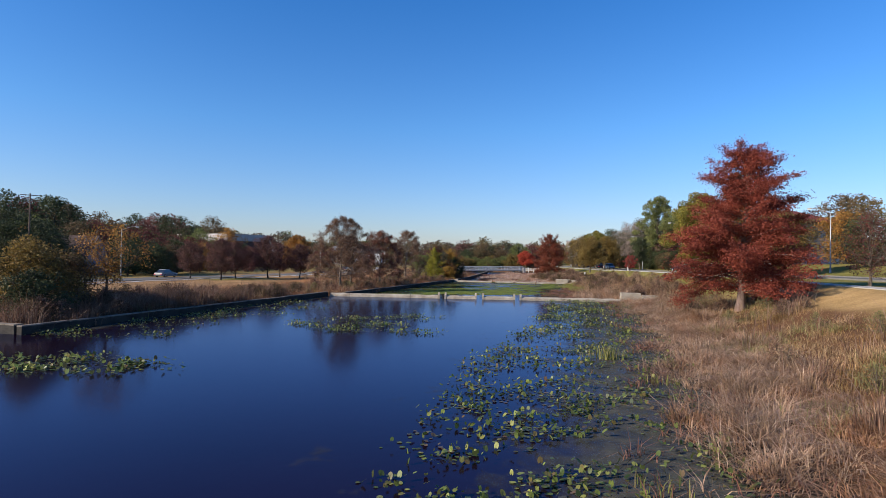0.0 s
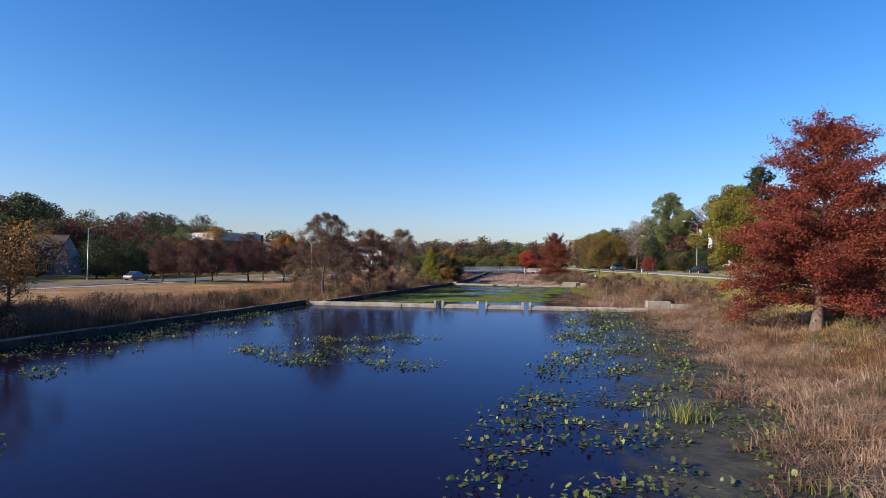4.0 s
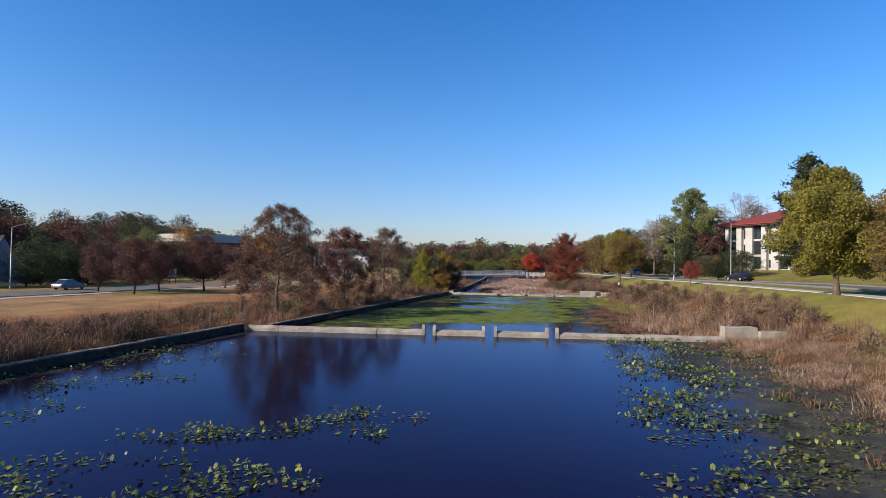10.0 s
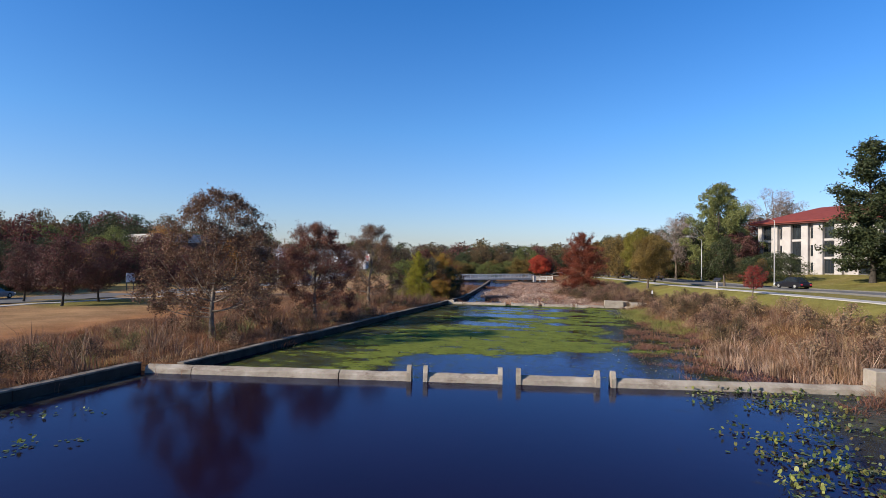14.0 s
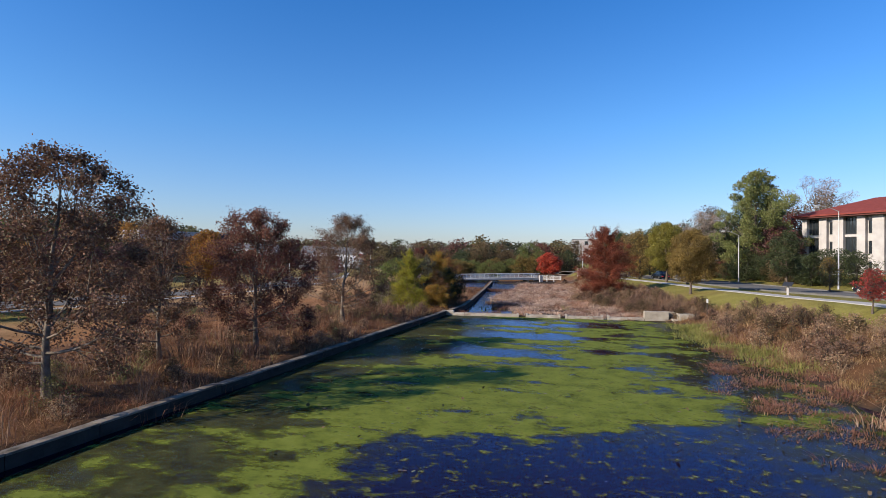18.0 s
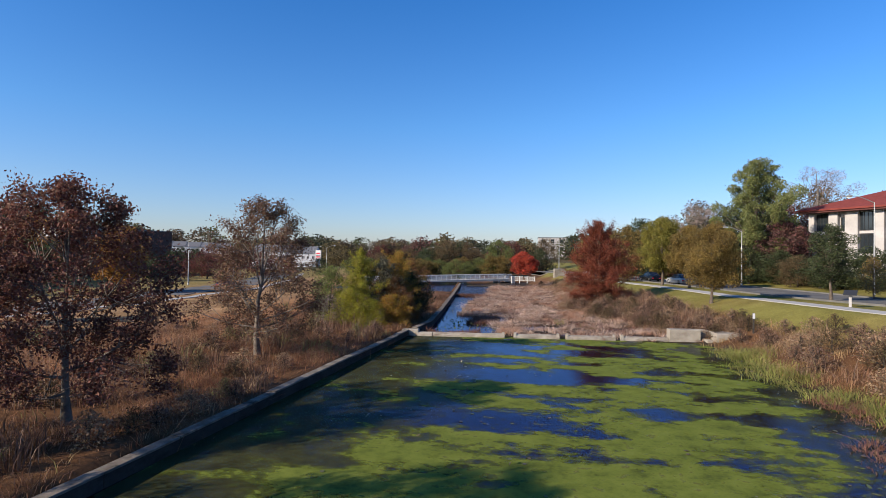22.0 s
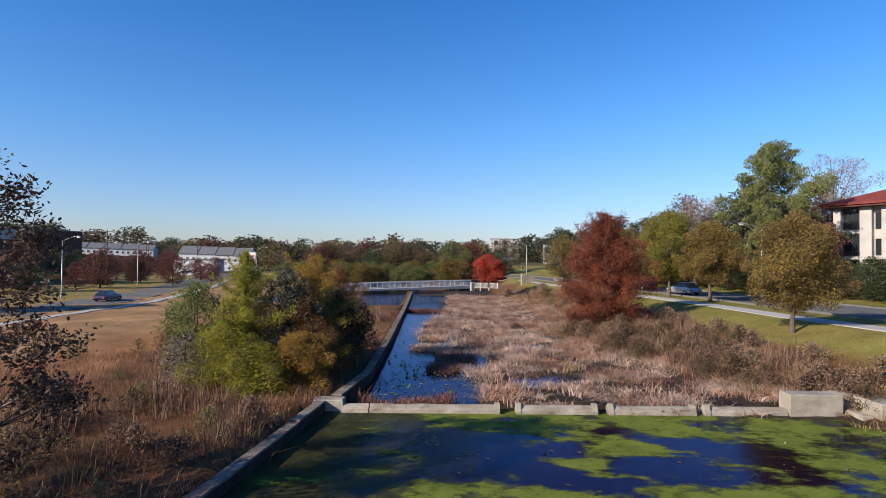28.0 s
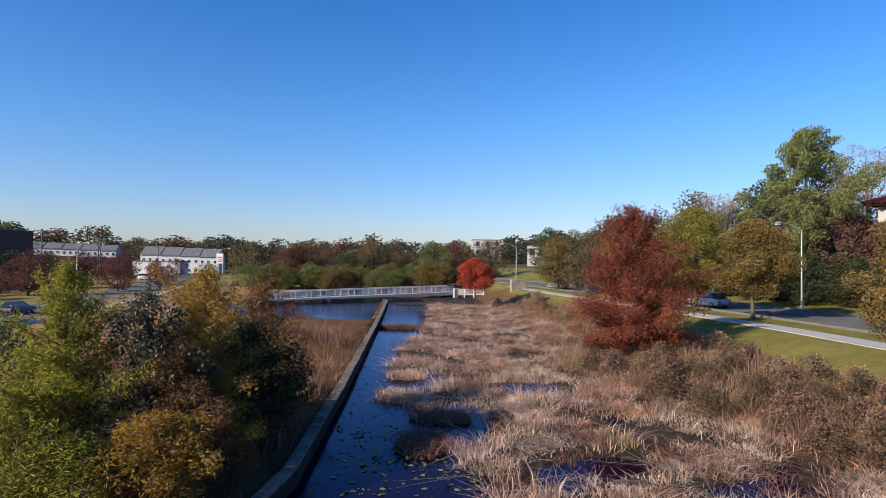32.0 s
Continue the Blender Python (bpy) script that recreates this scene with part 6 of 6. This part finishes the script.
def office():
    ob = tagged(base_of("office_building", 23.9, 162.7, 4.1, -56.6), "white three-storey building with red hipped roof and tall dark windows", "building")
    s = Soup()
    add_box(s, 0, 30, 0.3, 15, -2, 9.5)
    part("wall", s, WHITE_WALL, ob)
    s = Soup()
    hip_roof(s, 0, 30, 0, 15, 9.85, 3.0, 1.5, 8.0)
    part("roof", s, ROOF_RED, ob, "red tiled hipped roof")
    s = Soup()
    add_box(s, -1.3, 31.3, -1.3, 16.3, 9.35, 9.58)
    part("soffit", s, plain("dark_soffit", (0.10, 0.04, 0.035), 0.8), ob)
    edges = [-0.3]
    for k in range(5):
        w0, w1 = 0.55 + 6.25 * k, 2.65 + 6.25 * k
        for f, (z0, z1) in enumerate(((0.35, 2.75), (3.3, 6.0), (6.55, 9.2))):
            window(ob, w0, w1, z0, z1, 0.3, DARK_PAINT, 3)
            if f:
                s = Soup()
                add_box(s, w0, w1, 0.02, 0.296, z0 - 0.45, z0 - 0.08)
                part("spandrel", s, WHITE_WALL, ob)
        for a, b in ((w1, w1 + 1.35), (w1 + 2.35, w1 + 4.15)):
            if b < 30.3:
                s = Soup()
                add_box(s, a + 0.02, b - 0.02, -0.35, 0.297, -1, 9.34)
                part("pier", s, WHITE_WALL, ob)
        for z0, z1 in ((0.6, 2.2), (3.4, 5.4), (6.6, 8.6)):
            if w1 + 2.3 < 30:
                window(ob, w1 + 1.5, w1 + 2.2, z0, z1, 0.3, DARK_PAINT, 0)
    s = Soup()
    add_box(s, -0.35, 0.52, -0.35, 0.297, -1, 9.34)
    part("pier", s, WHITE_WALL, ob)
    return ob


office()


def gable_row(name, x, y, z, turn, units, width, depth, eave, rise, wall, roof, label, floors=2, category="house", brick=False):
    ob = tagged(base_of(name, x, y, z, turn), label, category)
    for k in range(units):
        dz = -0.25 * k * (1 if units > 2 else 0)
        u0, u1 = k * width, (k + 1) * width - 0.02
        s = Soup()
        add_box(s, u0, u1, 0, depth, -3, eave + dz)
        part("wall", s, wall, ob)
        s = Soup()
        o = 0.4
        v = [(u, a, b + dz) for u in (u0 - 0.1, u1 + 0.1) for a, b in ((-o, eave - 0.1), (depth / 2, eave + rise), (depth + o, eave - 0.1), (depth + o, eave - 0.3), (depth / 2, eave + rise - 0.25), (-o, eave - 0.3))]
        s.add(v, [(q, (q + 1) % 6, 6 + (q + 1) % 6, 6 + q) for q in range(6)])
        s.add(v[:6], [(0, 1, 4, 5), (1, 2, 3, 4)])
        s.add(v[6:], [(5, 4, 1, 0), (4, 3, 2, 1)])
        part("roof", s, roof, ob)
        for u, d in ((u0 + 0.02, 0.2), (u1 - 0.22, 0.2)):
            if (u > u0 + 1 and k < units - 1) or (u < u0 + 1 and k > 0):
                continue
            s = Soup()
            v = [(q, a, b + dz) for q in (u, u + d) for a, b in ((0.1, eave + 0.004), (depth - 0.1, eave + 0.004), (depth / 2, eave + rise - 0.35))]
            s.add(v, [(0, 2, 1), (3, 4, 5)])
            s.add(v, [(0, 1, 4, 3), (1, 2, 5, 4), (2, 0, 3, 5)])
            part("gable", s, wall, ob)
        h = eave / floors
        if brick:
            s = Soup()
            add_box(s, u0, u1, -0.06, -0.004, -3, 0.48 * eave + dz)
            part("brick_front", s, BRICK_DARK, ob, "dark brick lower storey")
        for f in range(1 if brick else 0, floors):
            for q in range(max(2, int(width / 2.6))):
                c = u0 + (q + 0.5) * width / max(2, int(width / 2.6))
                window(ob, c - 0.55, c + 0.55, f * h + 0.9 + dz, f * h + min(h - 0.4, 2.2) + dz, 0.0, SIDING, 1)
    return ob


gable_row("terraced_houses", -243, 366, 4.0, 20, 5, 8.2, 11, 7.0, 2.8, SIDING, ROOF_GREY, "row of white terraced houses with grey roofs and brick ground floors", brick=True)
gable_row("terraced_houses", -160, 328, 0.4, 10, 4, 7.8, 11, 7.6, 3.4, SIDING, ROOF_GREY, "row of white terraced houses with grey roofs")
gable_row("gabled_house", -117.9, 98.8, 0.2, 9, 1, 11, 7.4, 3.2, 5.0, SIDING_SHADED, ROOF_DARK, "grey-white house, tree shade in its wall colour, with a steep dark brown roof behind trees", 1)


def flat_block(name, x, y, z, turn, w, d, h, mat, label, cols, floors, parapet=0.4, bars=1, cap=ROOF_GREY):
    ob = tagged(base_of(name, x, y, z, turn), label, "building")
    s = Soup()
    add_box(s, 0, w, 0, d, -4, h)
    part("wall", s, mat, ob)
    s = Soup()
    add_box(s, -0.25, w + 0.25, -0.25, d + 0.25, h + 0.004, h + parapet, 0.05)
    part("roof", s, cap, ob)
    for f in range(floors):
        for q in range(cols):
            c = (q + 0.5) * w / cols
            a = min(1.2, w / cols * 0.34)
            hh = h / floors
            window(ob, c - a, c + a, f * hh + hh * 0.3, f * hh + hh * 0.82, 0.0, DARK_PAINT, bars)
    return ob


flat_block("shop_building", -160, 192, 0.5, -17, 30, 20, 9.4, BRICK_DARK, "long dark building with a pale roof edge behind trees", 10, 3, 2.6, 1, WHITE_WALL)
flat_block("brick_building", -228, 289, 1.0, -6, 36, 22, 15.0, BRICK_DARK, "dark brown brick block with small windows", 7, 3)
flat_block("office_block", -22.5, 479, 9.5, 3, 19.5, 16, 11.0, WHITE_WALL, "white office block on the skyline", 3, 2)
flat_block("fuel_station", -146, 300, 0.5, 6, 17, 8, 4.6, SIDING, "low white windowless station shop", 0, 1)
flat_block("shop_building", 4, 372, 8, -5, 22, 14, 6, WHITE_WALL, "low pale building beyond the road", 5, 1)


# ---- street furniture ----
def lamp_post(x, y, h, arm_way, label="tall grey street lamp with a curved arm", base=None):
    ob = tagged(base_of("street_lamp", x, y, land1(x, y) if base is None else base, arm_way), label, "street lamp", "street lamps")
    s = Soup()
    add_tube(s, [(0, 0, -0.2), (0, 0, 0.4), (0, 0, 0.42), (0, 0, h - 0.4)], [0.14, 0.13, 0.09, 0.055], 8)
    part("pole", s, METAL_PALE, ob, "", True)
    s = Soup()
    f = np.linspace(0, 1, 7)
    add_tube(s, np.c_[2.3 * f, 0 * f, h - 0.5 + 0.75 * np.sin(f * np.pi / 2)], 0.045 - 0.01 * f, 6)
    part("arm", s, METAL_PALE, ob, "", True)
    s = Soup()
    add_tube(s, [(2.2, 0, h + 0.25), (2.35, 0, h + 0.26), (2.75, 0, h + 0.22), (2.9, 0, h + 0.2)], [0.05, 0.14, 0.13, 0.03], 8)
    hd = part("lamp_head", s, METAL_PALE, ob, "", True)
    s = Soup()
    add_box(s, 2.35, 2.78, -0.1, 0.1, h + 0.06, h + 0.13)
    part("lens", s, LAMP_GLASS, hd)
    return ob


for x, y, h, a in ((18.4, 134.8, 10.4, 185), (12.0, 156.8, 8.4, 190), (-86.2, 88.4, 9.2, 45), (-96.5, 202.5, 9.2, -10), (-13.6, 196.5, 7.4, 200), (0.5, 209, 9.2, 195), (32.5, 93.0, 9.0, 160), (-84.5, 166.0, 9.0, 0), (-86, 240, 9, 10), (-58, 262, 9, 20), (-44, 268, 9, 20), (-30, 282, 9, 160), (-100, 262, 9, 20)):
    lamp_post(x, y, h, a)


def utility_pole(x, y, h, turn):
    ob = tagged(base_of("utility_pole", x, y, land1(x, y), turn), "weathered wooden utility pole with cross arms", "utility pole", "utility poles")
    s = Soup()
    add_tube(s, [(0, 0, -0.3), (0, 0, h)], [0.17, 0.11], 8)
    part("pole", s, WOOD_POLE, ob, "", True)
    for z in (h - 0.4, h - 1.3):
        s = Soup()
        add_box(s, -1.5, 1.5, -0.06, 0.06, z, z + 0.13)
        arm = part("cross_arm", s, WOOD_POLE, ob)
        for u in (-1.35, -0.6, 0.6, 1.35):
            s = Soup()
            add_tube(s, [(u, 0, z + 0.13), (u, 0, z + 0.2), (u, 0, z + 0.3)], [0.03, 0.06, 0.04], 6)
            part("insulator", s, LAMP_GLASS, arm)
    return ob


for x, y, h, a in ((-104, 203, 12.0, 10), (-138.6, 271, 11.5, 15), (-131.5, 291.5, 10.5, 20), (-99.5, 81, 15.0, 60), (-112, 122, 12.0, 70), (-118, 240, 11.5, 15), (-90, 310, 11, 30)):
    utility_pole(x, y, h, a)

# info sign, marker post
ob = tagged(base_of("information_sign", 6.1, 113.5, land1(6.1, 113.5), -30), "white post with a slanted dark information panel", "sign")
s = Soup()
add_box(s, -0.09, 0.09, -0.09, 0.09, -0.3, 0.98, 0.01)
part("post", s, WHITE_WALL, ob)
s = Soup()
s.add([(x, y, z + dz) for x in (-0.42, 0.42) for y, z in ((-0.35, 0.86), (0.35, 1.2)) for dz in (0, 0.05)], [(0, 1, 3, 2), (4, 6, 7, 5), (0, 4, 5, 1), (2, 3, 7, 6), (1, 5, 7, 3), (0, 2, 6, 4)])
part("panel", s, DARK_PAINT, ob, "slanted dark panel")
ob = tagged(base_of("marker_post", -1.75, 109.9, land1(-1.75, 109.9)), "dark marker post with a white plate", "marker post")
s = Soup()
add_box(s, -0.05, 0.05, -0.05, 0.05, -0.3, 1.45, 0.01)
part("post", s, BARK_DARK, ob)
s = Soup()
add_box(s, -0.08, 0.08, -0.075, -0.055, 1.05, 1.42)
part("plate", s, SIDING, ob, "plain white plate")
ob = tagged(base_of("park_sign", -78.5, 112, land1(-78.5, 112), 60), "white board on two posts beside the road", "sign")
for u in (-0.5, 0.5):
    s = Soup()
    add_box(s, u - 0.05, u + 0.05, -0.05, 0.05, -0.2, 2.6)
    part("post", s, DARK_PAINT, ob)
s = Soup()
add_box(s, -0.62, 0.62, -0.12, -0.052, 1.3, 2.7)
part("board", s, SIDING, ob)
ob = tagged(base_of("pylon_sign", -121, 317, 1.0, -10), "tall roadside sign with red and white panels", "sign")
for u in (-1.4, 1.4):
    s = Soup()
    add_box(s, u - 0.12, u + 0.12, -0.12, 0.12, -0.5, 7.6)
    part("post", s, METAL_PALE, ob)
for z0, z1, m in ((5.2, 7.5, SIDING), (3.6, 4.9, SIDING)):
    s = Soup()
    add_box(s, -1.27, 1.27, -0.2, 0.2, z0, z1)
    pn = part("panel", s, m, ob)
    s = Soup()
    add_box(s, -1.0, 1.0, -0.24, -0.204, z0 + 0.5, z0 + 1.1)
    part("red_band", s, RED_PAINT, pn)


# ---- cars ----
def car(name, x, y, turn, paint, label, tall=1.5, length=4.6, z=None):
    ob = tagged(base_of(name, x, y, land1(x, y) + 0.05 if z is None else z, turn), label, "car", "cars on the roads")
    L, W = length / 2, 0.9
    h1 = 0.62 * tall
    s = Soup()
    rows = [(-L, 0.42, 0.62 * h1, 0.86), (-L + 0.12, 0.28, 0.92 * h1, 0.97), (-L * 0.55, 0.22, h1, 1.0), (L * 0.35, 0.22, h1, 1.0), (L - 0.35, 0.24, 0.86 * h1, 0.97), (L, 0.4, 0.6 * h1, 0.84)]
    v = []
    for u, zb, zt, w in rows:
        v += [(u, -W * w, zb), (u, -W * w, zb + (zt - zb) * 0.6), (u, -W * w * 0.93, zt), (u, W * w * 0.93, zt), (u, W * w, zb + (zt - zb) * 0.6), (u, W * w, zb)]
    n = len(rows)
    s.add(v, [(i * 6 + j, i * 6 + (j + 1) % 6, (i + 1) * 6 + (j + 1) % 6, (i + 1) * 6 + j) for i in range(n - 1) for j in range(6)])
    s.add(v[:6], [list(range(6))[::-1]])
    s.add(v[-6:], [list(range(6))])
    part("body", s, paint, ob)
    s = Soup()
    a0, a1 = (-L * 0.92, L * 0.42) if tall > 1.6 else (-L * 0.78, L * 0.42)
    b0, b1 = (-L * 0.80, L * 0.08) if tall > 1.6 else (-L * 0.45, L * 0.05)
    v = [(a0, -W * 0.9, h1 - 0.02), (a1, -W * 0.9, h1 - 0.02), (a1, W * 0.9, h1 - 0.02), (a0, W * 0.9, h1 - 0.02), (b0, -W * 0.74, tall - 0.05), (b1, -W * 0.74, tall - 0.05), (b1, W * 0.74, tall - 0.05), (b0, W * 0.74, tall - 0.05)]
    s.add(v, [(0, 1, 5, 4), (1, 2, 6, 5), (2, 3, 7, 6), (3, 0, 4, 7)])
    part("glasshouse", s, GLASS, ob)
    s = Soup()
    s.add([v[k] for k in (4, 5, 6, 7)] + [(p[0] * 0.97, p[1] * 0.95, tall) for p in (v[4], v[5], v[6], v[7])], [(4, 5, 6, 7), (0, 1, 5, 4), (1, 2, 6, 5), (2, 3, 7, 6), (3, 0, 4, 7)])
    part("roof", s, paint, ob)
    for u in (-L * 0.6, L * 0.62):
        for side in (-1, 1):
            s = Soup()
            add_tube(s, [(u, side * 0.68, 0.33), (u, side * 0.72, 0.33), (u, side * 0.87, 0.33), (u, side * 0.9, 0.33)], [0.27, 0.33, 0.33, 0.27], 14)
            wheel = part("wheel", s, RUBBER, ob)
            s = Soup()
            add_tube(s, [(u, side * 0.895, 0.33), (u, side * 0.915, 0.33)], [0.2, 0.17], 10)
            part("rim", s, METAL_PALE, wheel)
    for side in (-0.62, 0.62):
        s = Soup()
        add_box(s, L - 0.1, L - 0.015, side - 0.18, side + 0.18, 0.5, 0.64)
        part("headlight", s, LAMP_GLASS, ob)
        s = Soup()
        add_box(s, -L - 0.005, -L + 0.08, side - 0.15, side + 0.15, 0.5, 0.66)
        part("tail_light", s, RED_PAINT, ob)
    return ob


P_GREY = plain("grey_car_paint", (0.2, 0.205, 0.21), 0.35)
P_BLACK, P_WHITE, P_SILVER, P_BLUE = plain("black_car_paint", (0.015, 0.015, 0.018), 0.2), plain("white_car_paint", (0.7, 0.7, 0.7), 0.25), plain("silver_car_paint", (0.4, 0.41, 0.42), 0.3, 0.5), plain("dark_blue_car_paint", (0.02, 0.03, 0.07), 0.25)
BLACK_CAR, WHITE_CAR = "black car on the asphalt road", "white car standing beside the road"
for nm, x, y, a, p, l, tl in (("car", 16.2, 119.5, 112, P_BLACK, BLACK_CAR, 1.45), ("car", 3.6, 158.5, 108, P_SILVER, "silver car parked under the street trees", 1.5), ("car", 1.0, 168.0, 108, P_BLACK, BLACK_CAR, 1.55), ("car", -2.5, 183, 112, P_BLUE, "dark blue car parked beside the road", 1.5), ("car", -6.6, 196.0, 115, P_SILVER, "silver car parked beside the road", 1.5), ("car", -1.5, 199, 115, P_BLACK, BLACK_CAR, 1.6),
                              ("car", -77.5, 90, 95, P_GREY, "dull silver car on the road beyond the lawn", 1.45), ("car", -73.5, 161, 97, P_BLUE, "dark blue car on the road beyond the meadow", 1.5), ("pickup", -118, 262, 20, P_WHITE, WHITE_CAR, 1.8), ("car", -126, 280, 10, P_WHITE, WHITE_CAR, 1.6)):
    car(nm, x, y, a, p, l, tl)
